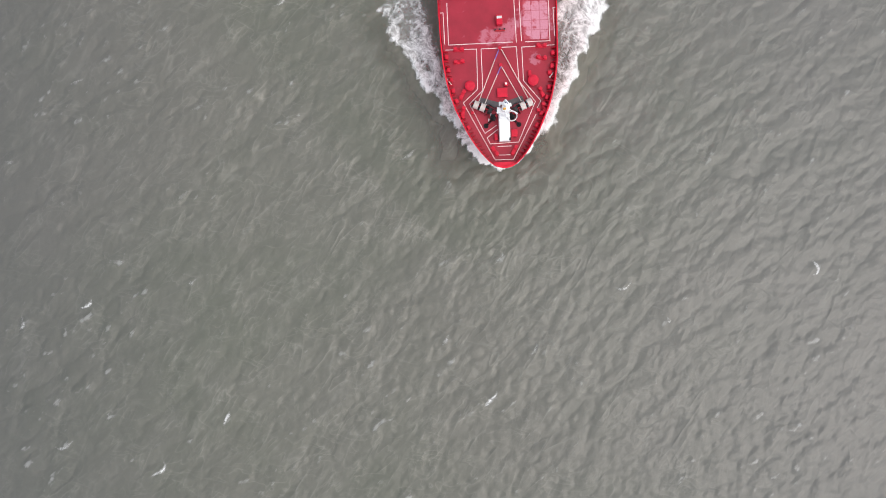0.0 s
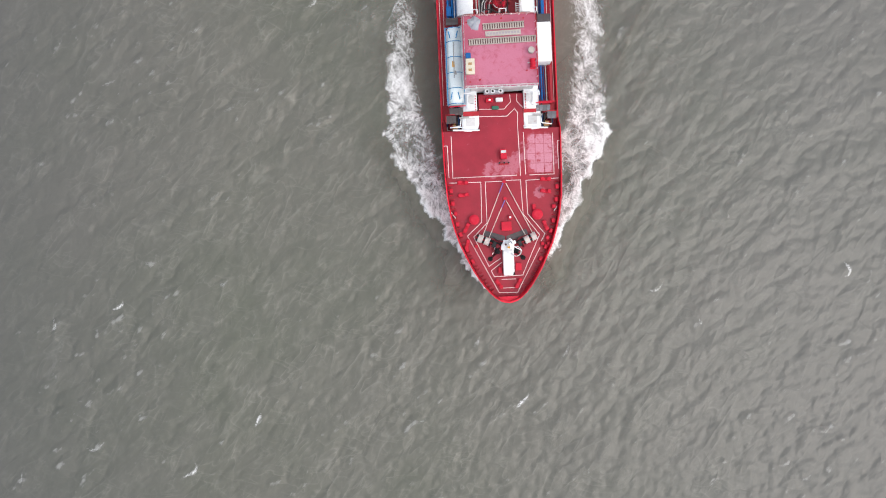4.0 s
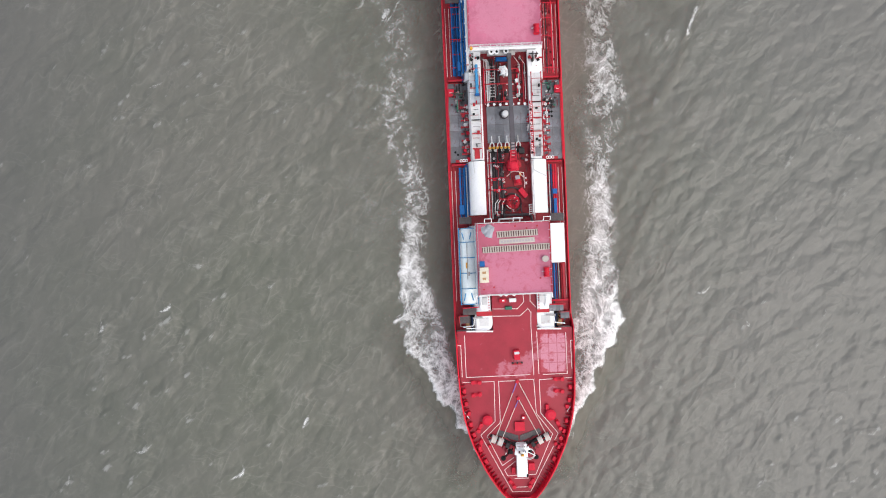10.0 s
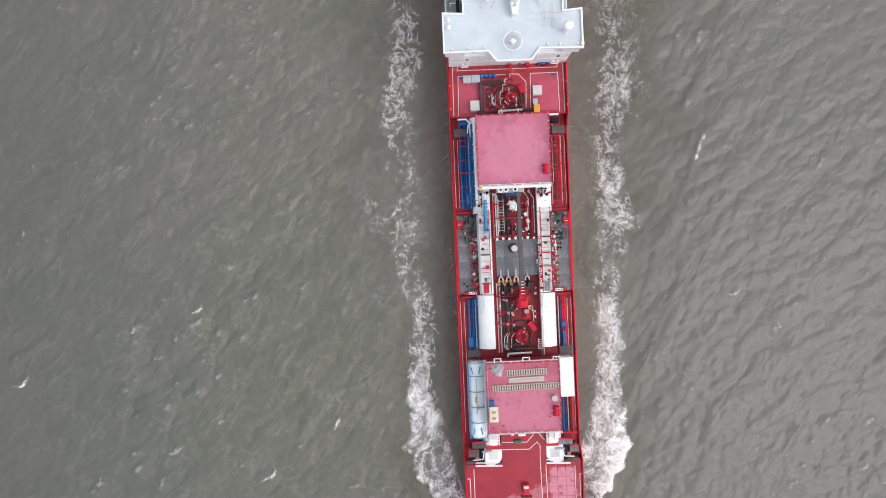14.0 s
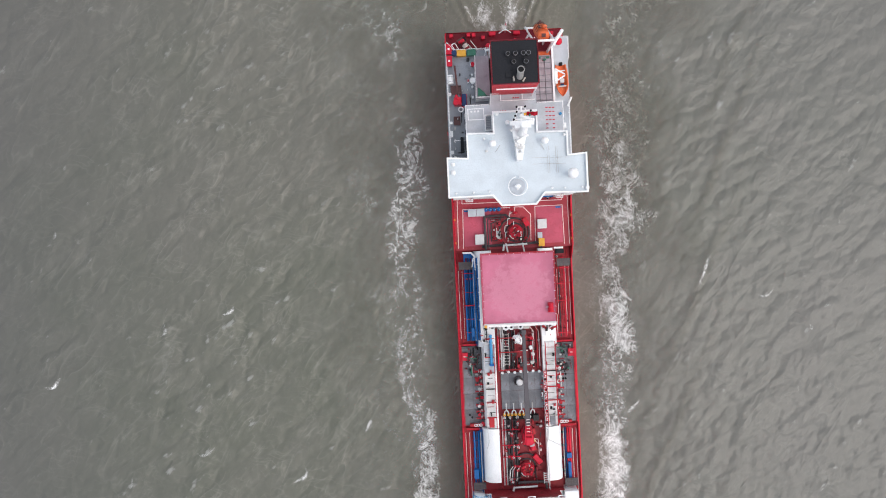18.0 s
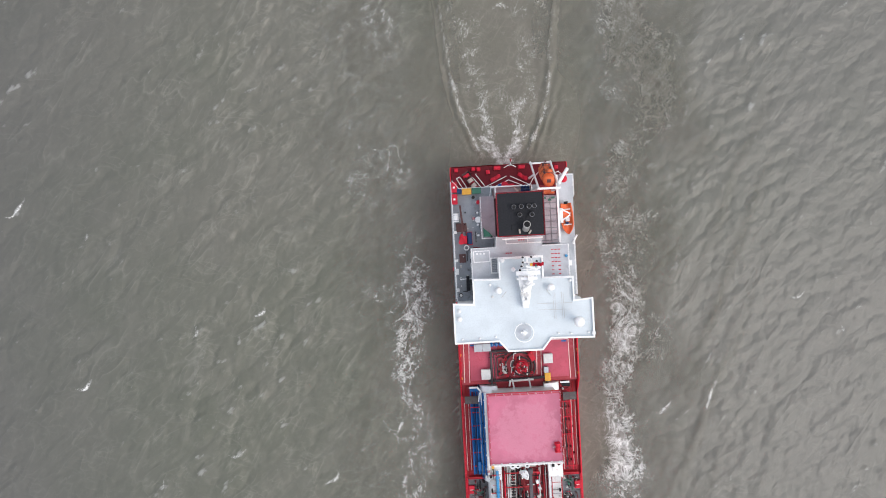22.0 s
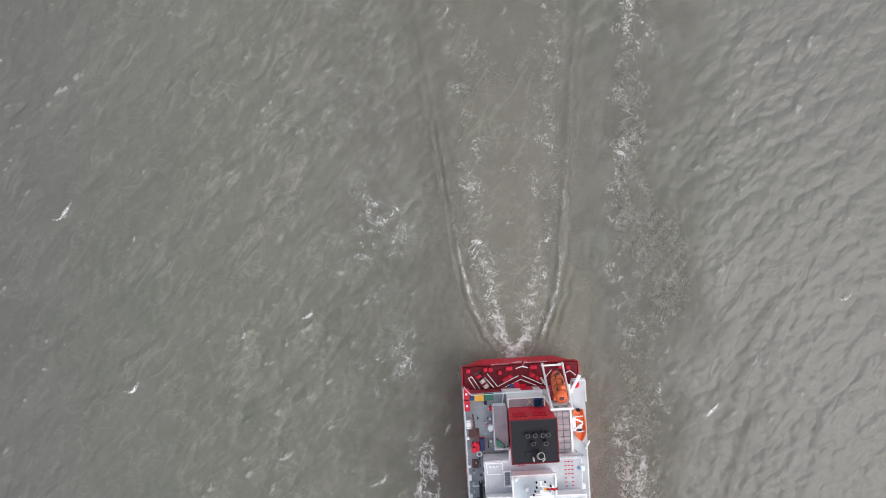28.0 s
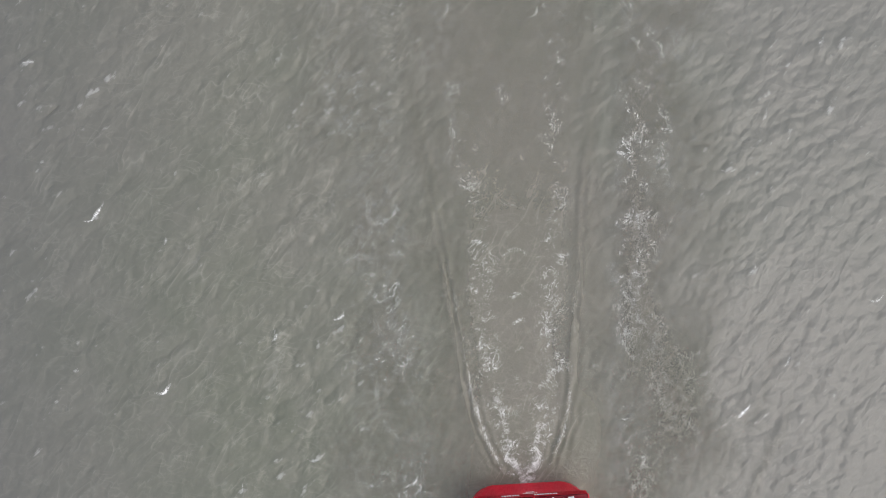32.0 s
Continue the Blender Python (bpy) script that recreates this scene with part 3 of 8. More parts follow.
    for far, size, k in ((22.5, 0.8, 0.7), (27.0, 1.0, 0.8), (31.5, 1.7, 0.66), (38.8, 2.0, 0.62), (46.5, 2.2, 0.45)):     # crescents of foam where the water wells up
        arc = band(np.hypot(X - 0.5, aft - far + size) - size - 0.15 * w2, 0.55) * ramp(aft - far + size, 0.2 * size, 0.7 * size)
        lace = np.maximum(lace, 1.5 * k * arc)
        froth = np.maximum(froth, 0.3 * k * arc)
    # steep fold where the stern's water meets the rest, white at its start
    ridge = np.interp(aft, [0, 3.5, 8, 11, 16, 25, 34, 40, 52, 64, 90], [2.6, 4.4, 6.4, 7.3, 8.2, 9.1, 10.2, 11.0, 12.4, 14.6, 18]) + 0.2 * w1
    froth = np.maximum(froth, band(A - ridge - 0.1 * w2, 0.5) * np.interp(aft, [1, 4, 12, 20, 34], [0, 0.62, 0.6, 0.3, 0]) * np.where(X < 0, 1.0, 0.75))
    lace = np.maximum(lace, band(A - ridge, 0.9) * np.interp(aft, [1, 4, 20, 50], [0, 0.9, 0.5, 0]))
    # thin broken foam and confused chop over the disturbed water beside and behind
    patch = np.clip(0.6 + 0.45 * wobble(X, Y, 0.16, 51), 0.1, 1.3)
    middle = np.interp(Y, [60, 115, 160, 205], [17.5, 19.5, 22, 25])
    lace = np.maximum(lace, patch * np.interp(Y, [34, 60, 100, 170, 205], [0, 0.55, 0.8, 0.66, 0.45]) * ramp(A - middle + 7, 0, 5) * ramp(middle + 13 - A, 0, 11))
    churn = np.interp(Y, [40, 75, 150, 205], [0, 0.8, 1.0, 0.5]) * ramp(A - middle + 8, 0, 7) * ramp(middle + 15 + 4 * w1 - A, 0, 15)
    # weaker at negative x, part of the shade painted in beside the hull
    churn = churn * np.where(X < 0, 0.7, 1.0)
    # waves that spread from the bow, in short crests one behind the other, with small breaking tips
    s = 0.906 * A - 0.423 * Y - 2.7 + 0.5 * w1
    fan = band(A - 22.4 - 0.236 * (Y - 40), 7.5) * np.interp(Y, [24, 34, 90, 150], [0, 1, 0.9, 0]) * np.where(X > 0, 1.0, 0.12)
    crest = np.exp(2.2 * (np.cos(2 * math.pi * s / 5.2) - 1))
    tips = band(A - 22.4 - 0.236 * (Y - 40), 4.5) * ramp(crest, 0.8, 1.0) * ramp(wobble(X, Y, 0.3, 61, 6), 1.0, 1.5) * np.interp(Y, [28, 36, 100, 130], [0, 0.9, 0.8, 0]) * np.where(X > 0, 1.0, 0.7)
    froth = np.maximum(froth, tips)
    # water smoothed by the hull
    hullside = ramp(23 - A + 3.4 * w1, 0, 14) * ramp(Y, 22, 44)
    calm = np.maximum(hullside * np.interp(aft, [-200, 0, 18, 45, 75], [0.8, 0.85, 0.66, 0.45, 0.2]), ramp(ridge + 1.0 + 0.8 * w1 - A, 0, 4.5) * np.interp(aft, [0, 5, 40, 75, 90], [0, 0.8, 0.7, 0.45, 0.25]))
    # thinned at negative x, where darker water showing through paints in the hull's shade
    calm = np.maximum(calm, 0.7 * churn) * np.interp(X, [-12, -6], [0.62, 1.0])
    trail = band(A - ridge - 0.6, 3.0) * np.interp(aft, [1, 6, 40, 80], [0, 1, 0.75, 0.1])
    bow = band(A - outer - 0.6, 4.2) * np.interp(Y0, [-1, 3, 20, 30], [0, 1, 1, 0]) * (A > half_water(Y0))
    calm = np.maximum(np.maximum(calm, 0.85 * trail), np.maximum(0.4 * fan * crest, 0.8 * bow))
    lift = 0.55 * fan * crest * np.clip(0.8 + 0.4 * w1, 0.2, 1.3) + 0.30 * trail * np.clip(0.75 + 0.4 * wobble(X, Y, 0.2, 71), 0.2, 1.3) * np.cos(2 * math.pi * (A - ridge + 0.6 * w1 + 0.25 * w2) / 1.7) + 0.1 * trail + 0.25 * band(A - ridge, 0.8) * np.interp(aft, [1, 5, 30, 60], [0, 1, 0.7, 0])
    lift = lift + 0.9 * ramp(outer + 3.6 - A, 0, 4.5) * np.interp(Y0, [-1, 4, 18, 30], [0, 0.9, 1, 0])
    return np.clip(froth, 0, 1.7), np.clip(calm, 0, 1), lift, np.clip(lace, 0, 1.4), np.clip(churn, 0, 1)


def half_water(y):
    """Half of the hull's breadth at the waterline, about."""
    return np.interp(y, [0, 5, 10, 18, 26], [0, 3.5, 6.2, 8.4, 9.2])


def wake_height(X, Y):
    froth, calm, lift, _, churn = wake_fields(X, Y)
    torn = 0.5 * np.clip(froth - 0.5, 0, 1) * np.interp(Y, [2, 9, 24, 36], [0.5, 1, 0.6, 0])     # broken water on the thrown bow wave
    chop = np.exp(0.9 * wobble(X, Y, 1.5, 22, 14) - 0.9) + 0.5 * np.exp(0.9 * wobble(X, Y, 2.8, 23, 14) - 0.9)
    return 0.46 + torn + lift + 0.035 * wobble(X, Y, 0.8, 21) + 0.26 * churn * chop


wake, WX, WY = sheet("wake", np.arange(-38, 46.1, 0.28), np.arange(-1.5, 205, 0.28), wake_height, WAKE)
tagged(wake, "white foam trails and smoothed water left by the ship", "wake", kind="stuff")
froth_v, calm_v, _, lace_v, churn_v = wake_fields(WX, WY)
fade = ramp(WX + 38, 0, 3) * ramp(46 - WX, 0, 3) * ramp(205 - WY, 0, 12)
for key, field in (("froth", froth_v), ("calm", calm_v), ("lace", lace_v), ("churn", churn_v)):
    wake.data.attributes.new(key, "FLOAT", "POINT").data.foreach_set("value", (field * fade).ravel().astype(np.float32))
CARRIED.append((wake, Matrix()))


# ---- the ship: x abeam, y aft of the stem, z above the water ----
ship = thing("gas_tanker", (0, 0, 0), "red gas tanker with pink tank decks and a white bridge", "ship")

HALF = [(-0.38, 0.0), (-0.33, 0.5), (-0.1, 1.25), (0.4, 2.0), (1.2, 2.85), (2.3, 3.75), (3.5, 4.55), (5.0, 5.45), (6.8, 6.3), (8.8, 7.2), (10.8, 7.85), (13, 8.4),
        (16, 8.85), (20, 9.1), (24, 9.2), (27, 9.22), (40, 9.22), (60, 9.22), (78, 9.22), (82, 9.25), (100, 9.25), (110, 9.22), (113.9, 9.2), (114.35, 9.17), (114.5, 9.08)]


def half_at(y):
    return float(np.interp(y, [p[0] for p in HALF], [p[1] for p in HALF]))


def rim_at(y):
    """Height of the hull's upper edge."""
    return float(np.interp(y, [-1, 3, 12, 19, 19.5, 26.3, 28.2, 78.5, 80.6, 109, 111, 115], [10.5, 10.2, 9.9, 9.7, 8.85, 8.8, 6.75, 6.75, 8.7, 8.7, 7.32, 7.26]))


def hull_mesh():
    bm = bmesh.new()
    ys = sorted({p[0] for p in HALF} | {19.25, 19.5, 26.3, 28.2, 78.5, 80.6, 111.0, 112.0, 112.8, 113.3, 113.9, 114.35} | set(range(30, 110, 5)))
    rings = []
    for y in ys:
        w, top = half_at(y), rim_at(y)
        k = min(1.0, max(0.0, (y + 0.38) / 26))
        wl = w * (0.30 + 0.70 * k ** 0.55) if y < 26 else w
        tuck = float(np.interp(y, [106, 111, 112.8, 113.6, 114.1, 114.35, 114.5], [1, 0.99, 0.95, 0.88, 0.76, 0.68, 0.6]))
        wl, low = wl * tuck, wl * 0.97 * tuck
        sy = y + (3.4 * (1 - k) if y < 26 else 0)
        ring = []
        for s in (-1, 1):
            ring.append([bm.verts.new(c) for c in ((s * low * 0.96, sy, -2.0), (s * wl, sy, 0.0), (s * ((wl * 0.35 + w * 0.65) if y < 60 else (wl + w) / 2), y + 0.25 * (sy - y), top * 0.55), (s * w, y, top),
                                                   (s * max(0, w - (0.2 if y < 26 else 0.12)), y + (0.22 if y < 0 else 0), top), (s * max(0, w - (0.26 if y < 26 else 0.16)), y + (0.25 if y < 0 else 0), top - 1.6))])
        rings.append(ring)
    for a, b in zip(rings, rings[1:]):
        for s in (0, 1):
            for j in range(5):
                bm.faces.new((a[s][j], a[s][j + 1], b[s][j + 1], b[s][j]))
    e = rings[-1]
    for j in range(3):
        bm.faces.new((e[0][j], e[1][j], e[1][j + 1], e[0][j + 1]))
    bm.faces.new((e[0][3], e[1][3], e[1][4], e[0][4]))
    bm.faces.new((e[0][4], e[1][4], e[1][5], e[0][5]))
    bmesh.ops.remove_doubles(bm, verts=bm.verts, dist=0.0005)
    return bm


hull = smooth(part("hull", hull_mesh(), HULL_RED, ship, "glossy bright red steel hull"))
hull.data.set_sharp_from_angle(angle=radians(35))


def outline(y0, y1, inset=0.3, n=24):
    ys = [y0 + (y1 - y0) * (i / n) ** 1.6 for i in range(n + 1)]
    right = [(max(0.05, half_at(y) - inset), y) for y in ys]
    return right + [(-x, y) for x, y in reversed(right)]


fore_deck = part("forecastle_deck", prism(bmesh.new(), outline(0.1, 26.4), 8.3, 8.6), FORE_RED, ship, "wet red forecastle deck")
part("forecastle_deck", one_box(-3.35, 3.55, 26.4, 31.9, 8.3, 8.6), FORE_RED, ship)
part("forecastle_bulkhead", one_box(-8.95, 8.95, 26.1, 26.35, 5.0, 8.3), DULL_WHITE, ship)
part("main_deck", one_box(-9.0, 9.0, 26.35, 80.4, 5.6, 6.0), MAIN_RED, ship, "dark red main deck between the tanks and the rail")
poop_deck = part("poop_deck", one_box(-9.0, 9.0, 80.4, 110.9, 7.6, 8.0), POOP_RED, ship, "red poop deck")
part("poop_bulkhead", one_box(-8.95, 8.95, 80.42, 80.62, 5.0, 7.6), HULL_RED, ship)
part("stern_deck", one_box(-8.95, 8.95, 110.9, 114.38, 6.8, 7.2), STERN_RED, ship, "dark red mooring deck at the stern")

# white shoulders of the cargo tanks, with the trunk floor between them
def shoulder(x_out, x_in, y0, y1, top=9.3):
    s = 1 if x_out > 0 else -1
    a, b = abs(x_out), abs(x_in)
    prof = [(a, 5.9), (a, 7.2), (a - 0.12, 7.9), (a - 0.4, 8.5), (a - 0.85, 8.95), (a - 1.4, top - 0.08), (a - 1.9, top), (b, top), (b, 7.4)]
    bm = bmesh.new()
    ends = [[bm.verts.new((s * x, y, z)) for x, z in prof] for y in (y0, y1)]
    n = len(prof)
    for i in range(n):
        bm.faces.new((ends[0][i], ends[0][(i + 1) % n], ends[1][(i + 1) % n], ends[1][i]))
    bm.faces.new(ends[0]), bm.faces.new(ends[1][::-1])
    return bm


def rounded_end(x0, x1, y0, y1, z0, z1, corner, r):
    """A low white block with one corner rounded in plan."""
    pts = [(x0, y0), (x1, y0), (x1, y1), (x0, y1)]
    out = []
    for i, p in enumerate(pts):
        if i == corner:
            a, b = Vector(pts[i - 1]) - Vector(p), Vector(pts[(i + 1) % 4]) - Vector(p)
            a, b = a.normalized() * r, b.normalized() * r
            c = Vector(p) + a + b
            out += [tuple(c - b * math.cos(w) - a * math.sin(w)) for w in (i2 * math.pi / 12 for i2 in range(7))]
        else:
            out.append(p)
    return prism(bmesh.new(), out, z0, z1, 0.15)


for x_out, x_in in ((-6.3, -3.62), (6.15, 3.6)):
    for y0, y1 in ((44.3, 52.6), (52.75, 65.2), (65.3, 80.2), (29.4, 42.7)):
        inset = 0.6 if y0 == 52.75 else (0.08 if y0 == 44.3 and x_out < 0 else 0.0)
        shell = smooth(part("tank_shell", shoulder(x_out - math.copysign(inset, x_out), x_in, y0, y1), WHITE, ship, "white rounded shoulder of a cargo tank"))
        shell.data.set_sharp_from_angle(angle=radians(40))
        if x_out < 0 and y0 != 52.75:
            d = 0.45 if y0 == 44.3 else 0.25
            foot = bmesh.new()
            edge = x_out + inset
            ends = [[foot.verts.new((x, y, z)) for x, z in ((edge - d, 6.0), (edge - d, 6.7), (edge - 0.02, 8.1), (edge - 0.02, 6.0))] for y in (y0 + 0.1, y1 - 0.1)]
            for i in range(4):
                foot.faces.new((ends[0][i], ends[0][(i + 1) % 4], ends[1][(i + 1) % 4], ends[1][i]))
            foot.faces.new(ends[0]), foot.faces.new(ends[1][::-1])
            part("tank_skirt", foot, BLUE, shell, "blue-painted foot of the tank")
for x0, x1, corner in ((-6.0, -3.35, 1), (3.55, 6.2, 0)):
    end = part("tank_end", rounded_end(x0, x1, 26.2, 29.4, 6.0, 8.7, corner, 1.3), WHITE, ship, "white rounded end of a cargo tank")
    part("end_plate", one_box(x0 + 0.6, x1 - 0.6, 27.1, 28.4, 8.7, 8.74, bev=0.01), DULL_WHITE, end)
    part("end_seam", one_box(x0 + 0.25, x1 - 0.25, 29.28, 29.38, 8.7, 8.8), STEEL, end)
part("cross_deck", one_box(-6.3, 6.2, 42.72, 44.28, 6.0, 7.58), TRUNK_RED, ship, "dark red gap between two cargo tanks")
part("trunk_deck", one_box(-3.62, 3.6, 42.9, 80.4, 7.6, 7.9), TRUNK_RED, ship, "dark red trunk deck under the cargo pipes")


def pink_house(y0, y1, name):
    h = part(name, one_box(-4.55, 4.9, y0 + 0.25, y1 - 0.15, 8.0, 12.75), DULL_WHITE, ship, "white deckhouse on the cargo tanks")
    roof = part("roof", one_box(-5.48, 5.48, y0, y1, 12.75, 13.0, bev=0.04), PINK if y0 > 50 else PINK_WET, h, "faded pink deck with a raised edge")
    for i in range(8):
        for j in range(8):
            sx, sy = 10.7 / 8, (y1 - y0 - 0.2) / 8
            x, y = -5.35 + i * sx, y0 + 0.1 + j * sy
            part("deck_plate", one_box(x + 0.02, x + sx - 0.02, y + 0.02, y + sy - 0.02, 13.0, 13.006), PINK if y0 > 50 else PINK_WET, roof)
    for name, mat, sides in (("side_coaming", PAD, ((-5.48, y0, -5.48, y1), (5.48, y0, 5.48, y1))), ("end_coaming", RUST_RED if y0 > 50 else DULL_WHITE, ((-5.4, y1, 5.4, y1),)), ("front_coaming", DULL_WHITE, ((-5.4, y0, 5.4, y0),))):
        for xa, ya, xb, yb in sides:
            part(name, one_box(xa - 0.06, xb + 0.06, ya - 0.06, yb + 0.06, 12.9, 13.12), mat, h)
    return h


fore_house = pink_house(32.1, 42.9, "compressor_house")
part("back_wall", one_box(-5.3, 5.3, 42.76, 42.82, 7.6, 12.72), TRUNK_RED, fore_house, "dark red back wall")
for x0, x1 in ((-6.25, -3.65), (3.65, 6.1)):
    part("tank_back", one_box(x0, x1, 42.71, 42.75, 7.58, 9.28), TRUNK_RED, fore_house)
for x in (-3.75, 0.5, 5.0):
    hoop = bmesh.new()
    pipe(hoop, [(x - 0.5, 43.02, 12.9), (x - 0.5, 43.05, 13.85), (x - 0.5, 43.5, 13.95), (x + 0.5, 43.5, 13.95), (x + 0.5, 43.05, 13.85), (x + 0.5, 43.02, 12.9)], 0.06)
    part("hoop_rail", hoop, WHITE, fore_house, "white bent handrail over a ladder head")
aft_house = pink_house(69.15, 79.8, "tank_house")

# ---- bridge, accommodation, funnel ----
house = part("accommodation_block", prism(bmesh.new(), [(-6.6, 88.9), (7.3, 88.9), (7.3, 101.6), (3.6, 101.6), (3.6, 103.2), (-3.0, 103.2), (-3.0, 101.6), (-6.8, 101.6)], 8.0, 14.4), WHITE, ship,
             "white accommodation block below the bridge")
front = part("house_front", one_box(-9.05, 9.1, 88.28, 93.7, 8.0, 14.4, bev=0.06), WHITE, house, "white front of the accommodation")
for x, z in ((-6.3, 12.2), (7.35, 12.2)):
    part("vent_mouth", one_box(x - 0.22, x + 0.22, 88.2, 88.3, z, z + 0.4, bev=0.03), SOOT, front)
for z in (11.0, 13.6):
    part("front_ledge", one_box(-9.0, 9.05, 88.2, 88.28, z, z + 0.06), DULL_WHITE, front)
part("boat_deck", prism(bmesh.new(), [(-9.36, 93.6), (-6.3, 93.6), (-6.3, 101.8), (-5.2, 101.8), (-5.2, 110.85), (-8.1, 110.85), (-9.36, 112.0)], 10.1, 10.4), GREY_DECK, ship, "wet grey-painted boat deck")
part("boat_deck", prism(bmesh.new(), [(7.0, 93.8), (9.36, 93.8), (9.36, 108.7), (9.45, 108.7), (9.45, 112.3), (7.4, 112.3), (7.0, 110.8)], 10.1, 10.4), PALE_GREY, ship, "pale grey boat deck")
part("boat_deck", one_box(-5.2, 7.0, 101.7, 109.1, 10.1, 10.38), GREY_DECK, ship)
part("boat_deck", one_box(-5.2, -2.9, 109.1, 110.9, 10.1, 10.38), GREY_DECK, ship)
part("boat_deck", one_box(2.7, 4.0, 109.1, 110.9, 10.1, 10.38), GREY_DECK, ship)
well = part("casing_platform", one_box(-2.7, 2.65, 109.15, 110.6, 8.0, 13.5), WHITE, ship, "white casing with an open top platform behind the funnel")
part("platform_floor", one_box(-2.6, 2.55, 109.2, 110.5, 13.5, 13.56), LILAC, well)
part("platform_wall", strip(bmesh.new(), [(-2.7, 109.2), (-2.7, 110.55), (2.65, 110.55), (2.65, 109.2)], 0.12, 13.5, 14.4), WHITE, well)
part("upper_deck", prism(bmesh.new(), [(-6.85, 96.9), (7.55, 96.9), (7.55, 101.7), (3.7, 101.7), (3.7, 103.3), (-3.05, 103.3), (-3.05, 101.7), (-6.85, 101.7)], 14.35, 14.6, 0.03), PALE_GREY, house, "pale grey upper deck behind the bridge")

ROOF_LINE = [(-9.75, 93.8), (-9.75, 88.15), (-3.45, 88.2), (-2.2, 86.7), (2.7, 86.7), (4.0, 88.3), (10.15, 88.15), (10.15, 93.7), (7.5, 93.5), (7.5, 96.9), (3.25, 97.0), (3.25, 100.1),
             (-2.95, 100.1), (-2.95, 97.05), (-6.8, 97.2), (-6.8, 93.6)]
bridge = part("bridge", prism(bmesh.new(), [(-6.7, 89.0), (-3.4, 89.0), (-2.1, 87.3), (2.6, 87.3), (3.9, 89.0), (7.4, 89.0), (7.4, 96.8), (3.15, 96.8), (3.15, 99.9), (-2.85, 99.9), (-2.85, 96.8), (-6.7, 96.8)], 14.4, 17.0),
              WHITE, ship, "white wheelhouse with bridge wings")
part("roof", prism(bmesh.new(), ROOF_LINE, 16.95, 17.2), ROOF, bridge, "pale blue-grey painted roof")
part("parapet", strip(bmesh.new(), ROOF_LINE + ROOF_LINE[:1], 0.22, 17.2, 17.7), WHITE, bridge, "white raised roof edge")
for x0, x1 in ((-9.6, -6.75), (7.45, 10.0)):
    part("bridge_wing", one_box(x0, x1, 88.3, 93.3, 14.4, 16.95), WHITE, bridge)
for i in range(12):
    x = -3.2 + i * 0.53
    if -2.0 < x < 2.5:
        part("window", one_box(x, x + 0.43, 87.2, 87.3, 15.5, 16.5), GLASS, bridge)

# funnel
def funnel_mesh(foot, head, z0, z1):
    bm = bmesh.new()
    lo, hi = ([bm.verts.new((x, y, z)) for x, y in ((x0, y0), (x1, y0), (x1, y1), (x0, y1))] for (x0, x1, y0, y1), z in ((foot, z0), (head, z1)))
    bm.faces.new(hi), bm.faces.new(lo[::-1])
    for i in range(4):
        bm.faces.new((lo[i], lo[(i + 1) % 4], hi[(i + 1) % 4], hi[i]))
    return bm


funnel = part("funnel", funnel_mesh((-2.5, 3.2, 103.1, 109.15), (-3.2, 3.3, 103.1, 109.15), 10.4, 21.9), FUNNEL_RED, ship, "red funnel casing with a black top")
part("rim", strip(bmesh.new(), [(-3.2, 103.1), (3.3, 103.1), (3.3, 109.15), (-3.2, 109.15), (-3.2, 103.1)], 0.1, 21.9, 22.15), MAROON, funnel)
part("top_plate", one_box(-3.09, 3.19, 103.2, 109.05, 21.9, 22.0), SOOT, funnel, "sooty black top plate")


# ---- kinds of fittings ----
def block(name, mat, parent, x, y, z, sx, sy, sz, bev=0.04, rz=0.0, label=""):
    """A bevelled box that stands on height z."""
    return part(name, one_box(-sx / 2, sx / 2, -sy / 2, sy / 2, 0, sz, bev=bev), mat, parent, label, pose(x, y, z, 0, 0, rz))


def post(name, mat, parent, x, y, z, r, h, label="", seg=16, lip=0.0):
    bm = rod(bmesh.new(), (0, 0, 0), (0, 0, h), r, seg=seg)
    if lip:
        rod(bm, (0, 0, h), (0, 0, h + lip), r * 1.12, r * 0.9, seg)
    return part(name, bm, mat, parent, label, (x, y, z))


def run(name, mat, parent, pts, r, label="", flange=0.0, seg=8):
    """A pipe along points, with flanges every few metres where asked."""
    bm = pipe(bmesh.new(), pts, r, seg)
    if flange:
        for a, b in zip(pts, pts[1:]):
            a, b = Vector(a), Vector(b)
            n = int((b - a).length // flange)
            for i in range(1, n + 1):
                c, u = a.lerp(b, (i - 0.5) / n), (b - a).normalized()
                rod(bm, c - u * 0.06, c + u * 0.06, r * 1.6, seg=10)
    return part(name, bm, mat, parent, label)


def ring(bm, c, R, r, axis="Z", seg=18, tube=6):
    turn = {"Z": Matrix(), "X": Matrix.Rotation(radians(90), 4, "Y"), "Y": Matrix.Rotation(radians(90), 4, "X")}[axis]
    vs = []
    for i in range(seg):
        a = 2 * math.pi * i / seg
        vs.append([bm.verts.new(Vector(c) + turn @ Vector(((R + r * math.cos(b)) * math.cos(a), (R + r * math.cos(b)) * math.sin(a), r * math.sin(b)))) for b in (2 * math.pi * j / tube for j in range(tube))])
    for i in range(seg):
        for j in range(tube):
            bm.faces.new((vs[i][j], vs[(i + 1) % seg][j], vs[(i + 1) % seg][(j + 1) % tube], vs[i][(j + 1) % tube]))
    return bm


MESHES = {}


def shared(key, make, mat):
    if key not in MESHES:
        bm = make()
        bmesh.ops.recalc_face_normals(bm, faces=bm.faces)
        me = bpy.data.meshes.new(key)
        bm.to_mesh(me)
        bm.free()
        me.materials.append(mat)
        MESHES[key] = me
    return MESHES[key]


